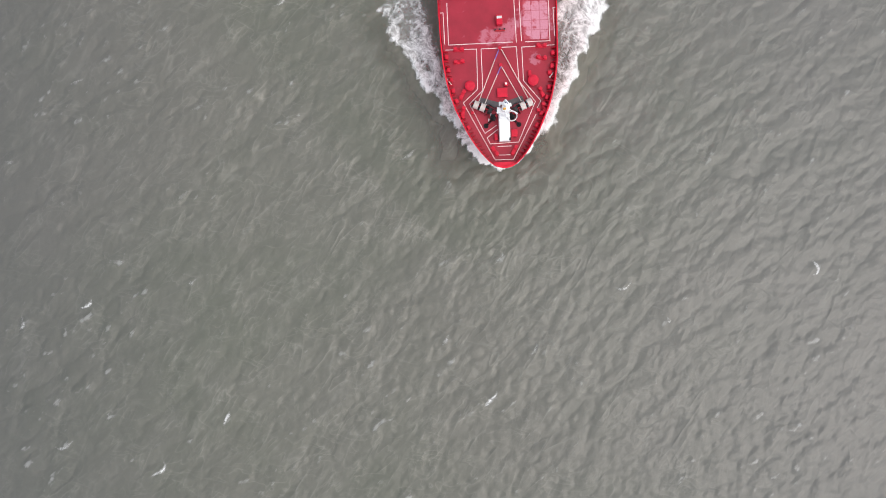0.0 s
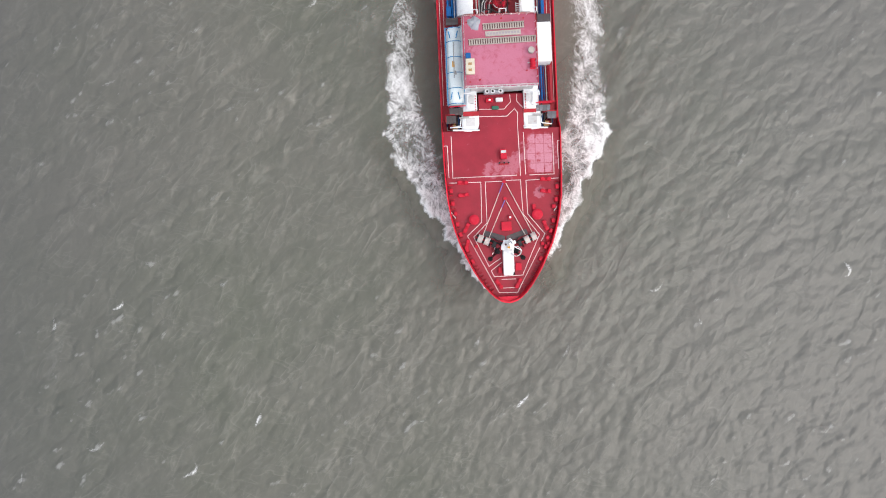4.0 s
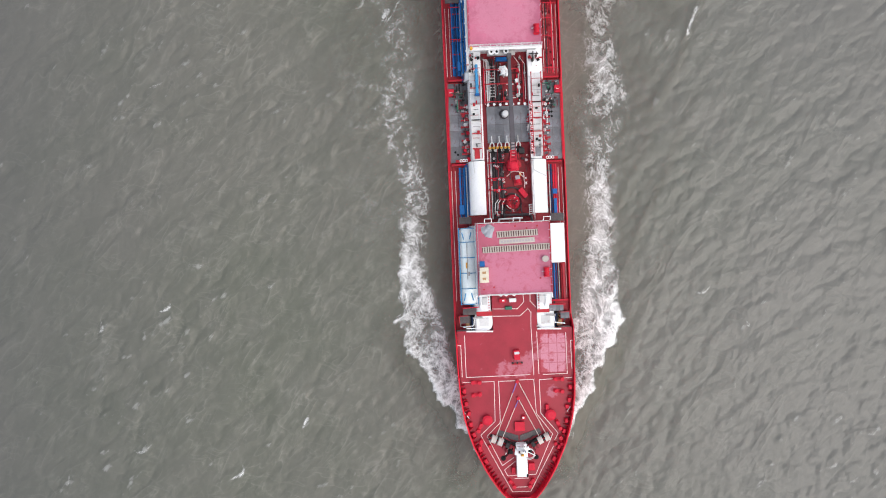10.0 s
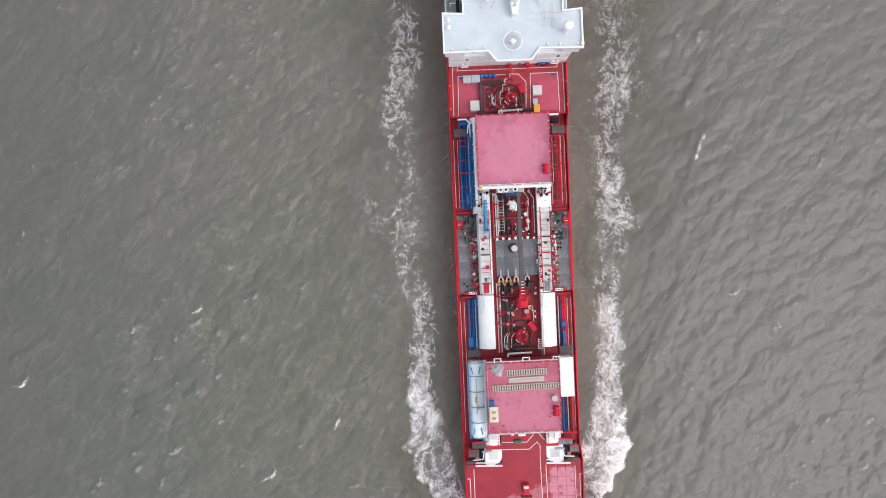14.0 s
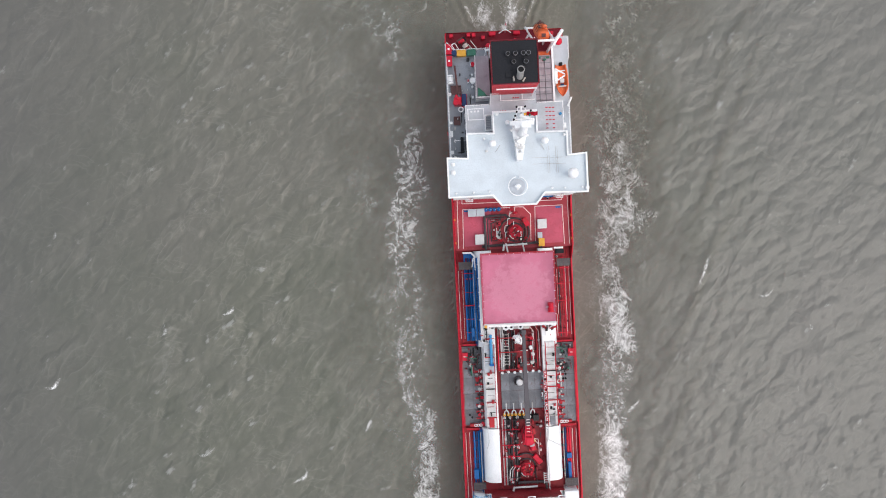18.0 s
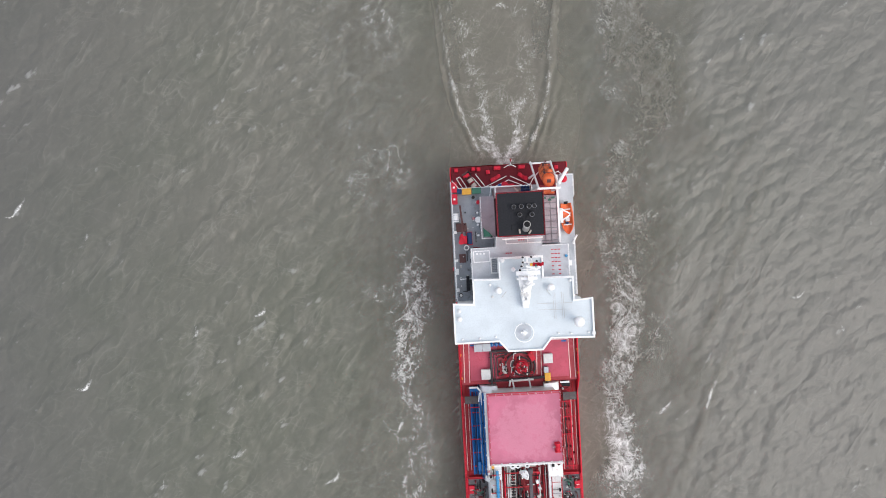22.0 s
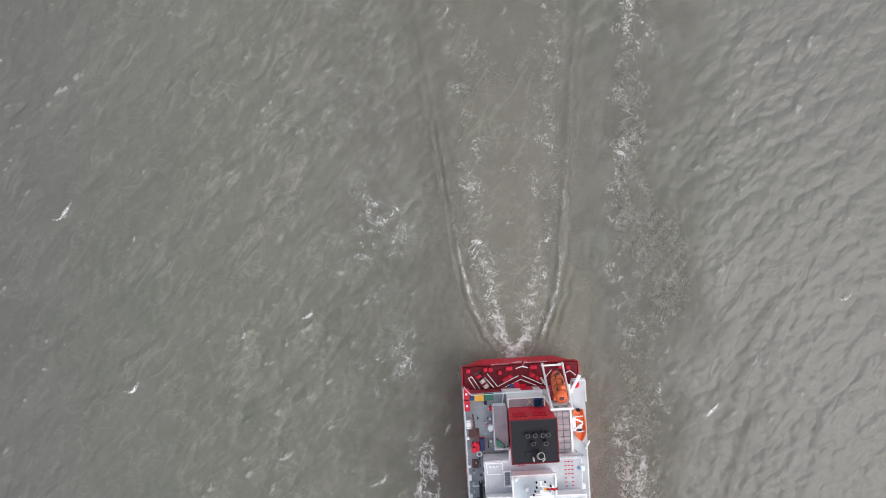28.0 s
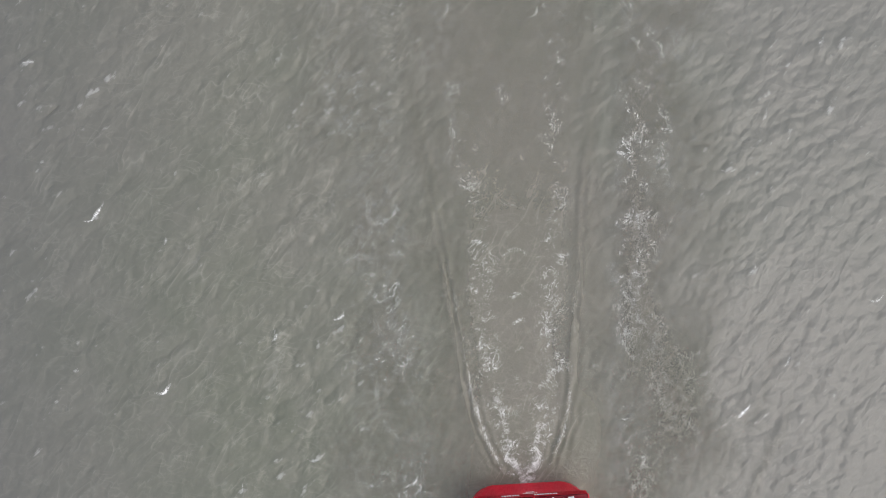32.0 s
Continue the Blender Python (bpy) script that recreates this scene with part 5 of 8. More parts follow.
tank = smooth(part("deck_tank", long_tank(-7.95, -5.5, 30.5, 42.4, 6.0, 9.4), TANK_WHITE, ship, "long pale cyan deck tank in a blue pipe frame"))
for y in (30.6, 33.0, 35.4, 37.8, 40.2, 42.3):
    bm = pipe(bmesh.new(), [(-8.0, y, 6.6), (-8.0, y, 8.4), (-7.45, y, 9.35), (-6.72, y, 9.5), (-6.0, y, 9.35), (-5.45, y, 8.4), (-5.45, y, 6.6)], 0.055, 6)
    part("tank_band", bm, PALE_BLUE, tank)
for x in (-8.05, -5.42):
    run("tank_rail", PALE_BLUE, tank, [(x, 30.5, 8.9), (x, 42.4, 8.9)], 0.09)
for y, s in ((31.2, 1), (41.7, -1)):
    for x in (-7.6, -6.2):
        run("tank_stay", PALE_BLUE, tank, [(x, y, 9.45), (x + (0.25 if x < -7 else -0.25), y + s * -0.1 + s * 1.2, 9.5)], 0.08)
run("tank_pipe", STEEL, tank, [(-6.95, 34.5, 9.52), (-6.9, 40.0, 9.52)], 0.06)
block("tank_fitting", YELLOW, tank, -7.0, 36.6, 9.4, 0.35, 0.9, 0.15)
block("tank_fitting", STEEL, tank, -6.7, 35.3, 9.4, 0.25, 0.6, 0.2)
part("edge_walk", one_box(-5.66, -5.5, 32.0, 43.0, 12.85, 13.05), LILAC, fore_house, "pale lilac gutter")
cover = part("white_tank_cover", one_box(6.05, 8.2, 36.5, 42.6, 6.0, 9.4, bev=0.14), WHITE, ship, "large white rounded tank cover")
for k, (x, mat, r) in enumerate(((6.4, NAVY, 0.12), (6.75, BLUE, 0.14), (7.1, NAVY, 0.12), (7.45, STEEL, 0.08), (7.9, RUST_RED, 0.16))):
    run("side_pipe", mat, ship, [(x, 30.6, 6.9 + 0.05 * k), (x, 36.4, 6.9 + 0.05 * k)], r, flange=2.0)
block("transverse_beam", BRIGHT_RED, ship, 7.2, 30.6, 7.6, 3.0, 0.25, 0.3)
block("red_coaming", MAIN_RED, ship, 8.15, 33.4, 6.0, 0.35, 5.8, 1.6)

# ---- side decks, both sides ----
for s in (-1, 1):
    for x, mat, w in ((8.75, LINE, 0.09), (8.15, LINE, 0.09)):
        for y0, y1 in ((30.9, 51.5), (66.4, 77.2)):
            marking("deck_line", [(s * x, y0), (s * x, y1)], 6.0, ship, w)
    for x, r, z, mat in ((8.45, 0.06, 6.3, RUST_RED),):
        run("side_pipe", mat, ship, [(s * x, 30.5, z), (s * x, 52.3, z)], r, flange=3.0)
        run("side_pipe", mat, ship, [(s * x, 65.8, z), (s * x, 79.8, z)], r, flange=3.0)
for x, r, z, mat in ((-7.45, 0.16, 7.0, BLUE), (-7.1, 0.1, 7.1, NAVY), (-6.75, 0.2, 7.0, BLUE), (-6.45, 0.09, 7.6, STEEL)):
    run("side_pipe", mat, ship, [(x, 43.3, z), (x, 51.9, z)], r, flange=2.4)
    run("side_pipe", mat, ship, [(x, 66.2, z), (x, 77.6, z)], r, flange=2.4)
for x in (-7.75, -7.25, -6.95, -6.55):
    run("side_pipe", (BLUE, NAVY, BLUE, BLUE)[int(abs(x) * 4) % 4], ship, [(x, 66.2, 7.4), (x, 79.6, 7.4)], 0.13, flange=3.1)
for x, r, z, mat in ((-6.3, 0.16, 8.2, BLUE), (-6.0, 0.1, 8.75, NAVY), (-5.85, 0.13, 8.9, BLUE), (-5.55, 0.24, 9.25, WHITE)):
    run("side_pipe", mat, ship, [(x, 66.4, z), (x, 79.2, z)], r, flange=2.6 if mat is not WHITE else 1.9)
block("blue_box", BLUE, ship, -7.35, 45.3, 6.9, 0.75, 1.5, 0.8)
block("blue_box", BLUE, ship, -6.9, 67.6, 7.3, 0.5, 1.4, 0.7)
for x, r, z, mat in ((6.5, 0.07, 7.4, STEEL), (6.85, 0.14, 7.0, NAVY), (7.2, 0.1, 7.1, BRIGHT_RED), (7.55, 0.16, 7.0, BRIGHT_RED)):
    run("side_pipe", mat, ship, [(x, 43.3, z), (x, 51.9, z)], r, flange=2.4)
block("blue_box", BLUE, ship, 7.25, 47.6, 6.9, 0.75, 0.8, 0.9)
block("blue_box", BLUE, ship, 7.3, 45.2, 6.9, 0.5, 2.6, 0.7)
for x, r, z, mat in ((6.25, 0.08, 7.3, RUST_RED), (6.7, 0.05, 7.2, DARK_RED), (6.95, 0.09, 7.0, DARK_PIPE), (7.3, 0.07, 7.2, DARK_RED), (7.75, 0.1, 7.4, BRIGHT_RED)):
    run("side_pipe", mat, ship, [(x, 66.2, z), (x, 77.4, z)], r, flange=2.0)
for x, z in ((6.5, 7.8), (7.1, 7.7), (8.25, 7.3)):
    run("side_rail", RUST_RED, ship, [(x, 66.3, z), (x, 70.1 + x * 0.2, z), (x + 0.12, 70.3 + x * 0.2, z), (x + 0.12, 77.2, z)], 0.045, flange=3.3)
for y in (66.9, 71.9, 74.6, 77.0):
    run("cross_rail", BRIGHT_RED, ship, [(6.3, y, 7.9), (8.6, y, 7.6)], 0.06)
run("white_pipe", LINE, ship, [(6.35, 66.4, 7.6), (6.35, 69.5, 7.6), (6.6, 69.9, 7.6), (6.6, 76.9, 7.6)], 0.05)
for y in (67.5, 69.6, 71.7, 73.8, 75.9, 77.6):
    block("pipe_support", DARK_RED, ship, 7.0, y, 6.0, 1.8, 0.1, 1.1, 0.0)
    run("brace", BRIGHT_RED, ship, [(7.75, y, 7.4), (7.75, y + 0.9, 7.3), (7.2, y + 1.1, 7.1)], 0.06)
    block("pipe_support", RUST_RED, ship, -7.1, y, 6.0, 1.7, 0.14, 1.5, 0.0)
for y in (45.0, 47.0, 49.0, 51.0):
    for s in (-1, 1):
        block("pipe_support", NAVY if s < 0 else DARK_STEEL, ship, s * 7.0, y, 6.0, 1.4, 0.12, 1.0, 0.0)
for y, x in ((71.8, -6.4), (76.8, -5.9)):
    run("drain_pipe", BRIGHT_RED, ship, [(-8.2, y, 7.9), (x, y, 7.9)], 0.07)
    part("knob", ball(bmesh.new(), (x, y, 7.95), 0.2), BRIGHT_RED, ship)
grating("walkway", -8.7, -6.4, 77.4, 78.6, 8.1, WALKWAY, ship, "dark grating walkway across the side deck")
grating("walkway", 6.6, 8.7, 77.3, 78.5, 8.1, WALKWAY, ship)
for pts, mat, r in (([(-8.0, 80.0, 8.4), (-6.7, 80.0, 8.5), (-6.2, 79.4, 8.6), (-6.1, 77.3, 8.6)], WHITE, 0.14), ([(6.2, 80.2, 8.6), (7.6, 80.2, 8.6)], WHITE, 0.15), ([(-6.4, 79.2, 8.7), (-6.6, 77.8, 8.7)], WHITE, 0.1)):
    run("vent_pipe", mat, ship, pts, r)
block("valve_box", BLUE, ship, -7.2, 79.5, 6.0, 1.3, 0.6, 1.6)
block("hatch_hole", SOOT, ship, 7.3, 79.6, 6.0, 1.2, 0.7, 1.3)

# ---- house tops ----
for hx in (-5.35, 5.35):
    railing(fore_house, [(hx, 32.25), (hx, 42.75)], 13.0, LILAC if hx < 0 else RUST_RED, 1.0, 1.2, posts=WHITE)
    railing(aft_house, [(hx, 69.3), (hx, 79.65)], 13.0, RUST_RED if hx > 0 else PAD, 1.0, 1.2, posts=WHITE)
for h, y0, y1 in ((fore_house, 32.25, 42.75), (aft_house, 69.3, 79.65)):
    railing(h, [(-5.35, y0), (5.35, y0)], 13.0, DULL_WHITE, 1.0, 1.5)
    railing(h, [(-5.35, y1), (5.35, y1)], 13.0, RUST_RED, 1.0, 1.2, posts=WHITE)
    for k in range(9):
        block("rail_foot", WHITE, h, -5.0 + 1.25 * k, y0 - 0.12, 12.85, 0.3, 0.2, 0.2, 0.0)
part("eave", one_box(-5.5, 5.5, 68.75, 69.15, 12.5, 12.7), WHITE, aft_house, "white ledge below the deck edge")
for x, big in ((-2.1, 1), (-1.3, 0), (0.1, 0)):
    part("hood_mouth", rod(bmesh.new(), (x, 68.6, 12.2), (x, 68.6, 12.26), 0.17), BLACK, aft_house)
    part("round_hood", ring(rod(bmesh.new(), (x, 68.6, 11.6), (x, 68.6, 12.2), 0.3 + 0.06 * big, seg=16), (x, 68.6, 12.25), 0.32 + 0.06 * big, 0.1), WHITE, aft_house, "white round ventilator hood")
block("fan_casing", STEEL, aft_house, -0.6, 68.6, 11.0, 4.2, 0.8, 0.6)
for n, x, y, rz in (("fore", 4.7, 35.3, 0), ("aft", 4.65, 71.4, 0)):
    w = block("hose_winch", BRIGHT_RED, fore_house if n == "fore" else aft_house, x, y, 13.0, 0.75, 1.5, 0.25, 0.04, 0, "bright red hose winch")
    part("drum", rod(bmesh.new(), (0, -0.55, 0.55), (0, 0.55, 0.55), 0.36, seg=16), BRIGHT_RED, w)
    for yy in (-0.6, 0.0, 0.6):
        part("drum_flange", rod(bmesh.new(), (0, yy - 0.05, 0.55), (0, yy + 0.05, 0.55), 0.5, seg=16), BRIGHT_RED, w)
    part("crank", rod(bmesh.new(), (-0.75, 0.1, 0.55), (-0.3, 0.1, 0.55), 0.06), DULL_WHITE, w)
post("lamp_post", YELLOW, aft_house, -5.15, 68.95, 12.9, 0.22, 0.7)
for x, y in ((-4.9, 41.9), (2.0, 41.9), (0.3, 42.3), (3.6, 42.2), (3.8, 34.4), (-3.2, 33.3), (-4.7, 33.0)):
    block("deck_eye", RUST_RED, fore_house, x, y, 13.0, 0.25, 0.2, 0.15, 0.02, 20)

# ---- trunk between the houses: pipes, domes, crane ----
def cargo_dome(x, y, z, r):
    d = post("tank_dome", RUST_RED, ship, x, y, z, r, 0.7, "red tank dome crowded with valves and pipes", 28, 0.12)
    part("base_ring", ring(bmesh.new(), (0, 0, 0.05), r + 0.4, 0.13, seg=28), DARK_PIPE, d)
    part("flange_ring", ring(bmesh.new(), (0, 0, 0.72), r + 0.02, 0.07, seg=28), DARK_RED, d)
    post("manhole", BROWN, d, 0.45 * r, -0.15, 0.8, 0.32 * r, 0.25)
    rng = random.Random(int(y))
    for i in range(26):
        a = i * 2 * math.pi / 8.7 + rng.uniform(-0.15, 0.15)
        k = rng.uniform(0.2, 0.98) * r
        px, py = k * math.cos(a), k * math.sin(a)
        post("nozzle", rng.choice([BRIGHT_RED, BRIGHT_RED, RUST_RED, DARK_RED, DARK_STEEL, DULL_WHITE]), d, px, py, 0.8, rng.uniform(0.05, 0.13), rng.uniform(0.3, 0.9))
    for a0, a1, k in ((10, 130, 0.95), (205, 260, 1.05)):
        run("dome_pipe", BRIGHT_RED if a0 < 100 else DULL_WHITE, d, [(k * r * math.cos(radians(a)), k * r * math.sin(radians(a)), 1.2) for a in range(a0, a1, 12)], 0.08)
    for i in range(4):
        valve(x + (0.5 - i % 2) * r * 1.1, y + (0.5 - i // 2) * r, z + 0.9, 40 * i)
    return d


cargo_dome(0.5, 46.1, 7.9, 1.0)
cargo_dome(0.3, 82.9, 8.0, 1.0)
for x, r, z, mat in ((-3.05, 0.09, 8.3, LINE), (-2.6, 0.1, 8.3, DULL_WHITE), (-2.15, 0.14, 8.3, DARK_PIPE), (-1.75, 0.14, 8.4, DARK_PIPE), (-1.35, 0.16, 8.3, DARK_PIPE), (-0.95, 0.12, 8.5, DARK_PIPE), (-2.85, 0.06, 8.6, RUST_RED), (-2.4, 0.06, 8.7, DARK_STEEL), (-1.55, 0.06, 8.8, DARK_RED), (-0.7, 0.07, 8.3, DARK_STEEL)):
    run("cargo_pipe", mat, ship, [(x, 43.6, z), (x, 54.4, z)], r, flange=2.7)
    run("cargo_pipe", mat, ship, [(x, 61.4, z), (x, 68.4, z)], r, flange=2.3)
rng = random.Random(11)
for y in (44.6, 46.4, 48.2, 50.1, 51.6, 53.0):
    block("pipe_support", RUST_RED, ship, -1.9, y, 7.9, 2.4, 0.12, 0.35, 0.0)
    for k in range(3):
        valve(rng.uniform(-2.3, -0.7), y + rng.uniform(-0.5, 0.5), 8.3, rng.choice((0, 90)), rng.choice([RUST_RED, DARK_PIPE, BRIGHT_RED]), rng.choice([BRIGHT_RED, DULL_WHITE]), 0.8)
for y in (48.1, 49.9, 52.3):
    run("cross_pipe", BRIGHT_RED, ship, [(-3.2, y, 8.7), (-0.4, y, 8.7)], 0.07, flange=0.9)


def clutter(x0, x1, y0, y1, z, n, mats, seed, size=0.5):
    """Many small fittings of a crowded pipe deck: boxes, stubs, bent pipes, valves."""
    rng = random.Random(seed)
    for i in range(n):
        x, y, m, k = rng.uniform(x0, x1), rng.uniform(y0, y1), rng.choice(mats), rng.random()
        if k < 0.3:
            block("junction_box", m, ship, x, y, z, size * rng.uniform(0.3, 0.9), size * rng.uniform(0.3, 1.0), rng.uniform(0.3, 1.0), 0.03, rng.uniform(-12, 12))
        elif k < 0.5:
            post("pipe_stub", m, ship, x, y, z, size * rng.uniform(0.12, 0.3), rng.uniform(0.3, 1.1), "", 10, 0.05)
        elif k < 0.82:
            a, l, h = rng.choice((0, 90, 90, 180, 270)), rng.uniform(0.6, 2.0), z + rng.uniform(0.3, 1.1)
            ex, ey = l * math.cos(radians(a)), l * math.sin(radians(a))
            run("branch_pipe", m, ship, [(x, y, z), (x, y, h), (min(max(x + ex, x0), x1), min(max(y + ey, y0), y1) + 0.01, h + 0.01)], rng.uniform(0.04, 0.08), seg=6)
        else:
            valve(x, y, z, rng.choice((0, 90)), m, rng.choice([BRIGHT_RED, DARK_RED, DULL_WHITE]), rng.uniform(0.5, 0.9))


# dark sheet added below the cargo pipes to paint the shade between them
part("pipe_tray", one_box(-3.0, -0.75, 44.2, 54.2, 7.9, 7.96), WALKWAY, ship, "dark sheet standing for shade between the cargo pipes")
part("pipe_tray", one_box(-3.1, -1.15, 61.6, 67.9, 7.9, 7.96), BLACK, ship, "black sheet under the pipe ladder")
clutter(-3.0, -0.6, 43.8, 54.0, 7.95, 46, [DARK_PIPE, DARK_STEEL, BLACK, DARK_RED, RUST_RED, DULL_WHITE], 21)
clutter(-0.4, 3.3, 44.2, 53.8, 7.95, 30, [DARK_RED, RUST_RED, RUST_RED, DARK_PIPE, LINE], 22)
clutter(-3.0, 3.2, 61.4, 68.6, 7.95, 56, [DARK_STEEL, BLACK, DARK_RED, DARK_RED, DULL_WHITE, STEEL], 23)
for s in (-1, 1):
    clutter(min(s * 6.1, s * 8.3), max(s * 6.1, s * 8.3), 60.6, 65.0, 6.6, 34, [DARK_STEEL, GREEN, BROWN, STEEL, DARK_RED, BLACK], 24 + s, 0.4)
    clutter(min(s * 5.6, s * 6.7), max(s * 5.6, s * 6.7), 53.2, 61.0, 6.6, 26, [RUST_RED, DARK_RED, DULL_WHITE, DARK_STEEL], 28 + s, 0.35)
    clutter(min(s * 6.3, s * 8.3), max(s * 6.3, s * 8.3), 26.9, 29.0, 6.0, 16, [DARK_STEEL, DARK_RED, BLACK, STEEL, BROWN], 32 + s, 0.5)
clutter(3.3, 3.9, 53.2, 61.2, 8.0, 26, [RUST_RED, BRIGHT_RED, WHITE, DULL_WHITE, DARK_RED], 43, 0.35)
clutter(-5.9, -3.7, 65.6, 68.9, 9.3, 18, [DARK_STEEL, DULL_WHITE, RUST_RED, STEEL, BLACK], 44, 0.4)
clutter(3.8, 5.6, 66.8, 68.9, 9.3, 14, [DARK_STEEL, DULL_WHITE, RUST_RED, BROWN], 45, 0.4)
clutter(6.2, 8.2, 66.4, 79.0, 6.0, 26, [DARK_RED, RUST_RED, DARK_STEEL, LINE], 36, 0.4)
clutter(-3.2, -1.4, 81.4, 85.2, 8.0, 16, [DARK_PIPE, DARK_RED, DULL_WHITE, BLACK], 38, 0.4)
clutter(-1.2, 1.9, 81.4, 84.6, 8.3, 22, [DARK_RED, RUST_RED, DARK_STEEL, DULL_WHITE], 39, 0.4)
run("cross_pipe", DARK_PIPE, ship, [(-0.9, 44.1, 8.9), (2.9, 44.1, 8.9), (3.3, 43.8, 8.9), (3.4, 43.0, 8.9)], 0.22, flange=1.4)
run("cross_pipe", DULL_WHITE, ship, [(-1.9, 43.0, 9.4), (-1.7, 43.5, 9.4), (1.9, 43.55, 9.4)], 0.15)
for x in (-2.3, -1.9, -1.2):
    run("white_riser", DULL_WHITE, ship, [(x, 44.3, 8.6), (x + 0.15, 46.0, 8.8), (x + 0.6, 46.6, 8.8)], 0.07)
p = block("pump_skid", RUST_RED, ship, 1.45, 49.5, 7.9, 1.2, 1.5, 0.3, 0.03, 8, "red cargo pump on its skid")
part("pump", rod(bmesh.new(), (0, -0.5, 0.65), (0, 0.5, 0.65), 0.4, seg=16), BRIGHT_RED, p)
block("cover", LILAC, p, 0, 0.4, 0.8, 0.75, 0.6, 0.3)
run("skid_frame", LINE, ship, [(0.4, 50.8, 8.5), (0.9, 50.9, 8.5), (2.4, 50.6, 8.5), (2.5, 48.2, 8.5)], 0.06)
block("motor", BRIGHT_RED, ship, 2.2, 47.5, 7.9, 0.8, 1.6, 0.8, 0.08, 38)
run("hose_ring", DARK_PIPE, ship, [(0.4 + 2.2 * math.cos(radians(a)), 46.1 + 2.3 * math.sin(radians(a)), 8.2) for a in range(10, 175, 15)], 0.13)
ladder("access_ladder", ship, 3.25, 44.0, 45.7, 9.4, 0.6, DULL_WHITE)
for s, x in ((-1, -3.4), (1, 3.7)):
    railing(ship, [(x, 43.3), (x, 52.4)], 9.3 if s > 0 else 8.0, RUST_RED if s < 0 else DULL_WHITE, 1.0, 1.8)

# crane: red pedestal and long grey jib laid aft over the manifold
crane = post("deck_crane", BRIGHT_RED, ship, 0.55, 51.7, 7.9, 0.8, 3.4, "red deck crane with a long grey jib stowed aft", 20, 0.2)
block("slewing_table", BRIGHT_RED, crane, 0.0, -0.2, 3.5, 1.75, 1.7, 0.4, 0.25)
block("crane_house", BRIGHT_RED, crane, 0.02, -0.35, 3.9, 1.25, 1.3, 0.9, 0.3)
part("jib_root", prism(bmesh.new(), [(-0.52, -0.2), (0.52, -0.2), (0.4, 1.2), (0.27, 2.6), (-0.27, 2.6), (-0.4, 1.2)], 4.1, 4.55, 0.08), BRIGHT_RED, crane)
block("winch_house", BRIGHT_RED, crane, 0.45, -0.5, 3.95, 0.6, 0.75, 0.5, 0.1, 20)
block("winch_house", RUST_RED, crane, -0.5, -0.45, 3.95, 0.5, 0.6, 0.6, 0.08, -15)
part("cable_drum", rod(bmesh.new(), (-0.35, -0.75, 4.2), (0.3, -0.75, 4.2), 0.25), DARK_STEEL, crane)
for s in (-1, 1):
    part("root_plate", prism(bmesh.new(), [(s * 0.5, -0.5), (s * 0.62, -0.5), (s * 0.34, 2.9), (s * 0.24, 2.9)], 3.9, 4.7), BRIGHT_RED, crane)
    run("luffing_ram", DARK_RED, crane, [(s * 0.75, -0.2, 2.6), (s * 0.5, 1.9, 4.1)], 0.12)
for k in range(6):
    block("root_rung", RUST_RED, crane, 0.0, -0.1 + 0.48 * k, 4.45, 0.9 - 0.08 * k, 0.09, 0.1, 0.0)
block("pedestal_box", RUST_RED, crane, 1.1, 0.2, 0.0, 0.7, 0.9, 1.0, 0.06, 12)
block("pedestal_box", DARK_RED, crane, -1.0, -0.3, 0.0, 0.6, 0.8, 0.8, 0.06, -8)
part("jib", prism(bmesh.new(), [(-0.4, 2.0), (0.36, 2.0), (0.17, 16.3), (-0.27, 16.3)], 4.2, 4.75, 0.04), JIB_GREY, crane, "long grey box jib")
block("jib_head", JIB_GREY, crane, -0.05, 16.1, 4.0, 0.7, 0.7, 0.9, 0.06)
for i in range(5):
    block("rung", LINE, crane, -0.02, 1.2 + 0.45 * i, 4.9, 0.5, 0.08, 0.06, 0.0)
run("stay", LINE, crane, [(-0.8, -1.6, 0.6), (0.6, -0.4, 0.8), (1.8, -1.8, 0.6)], 0.05)
block("hook_block", YELLOW, crane, 1.3, -1.3, 0.3, 0.3, 0.4, 0.4)

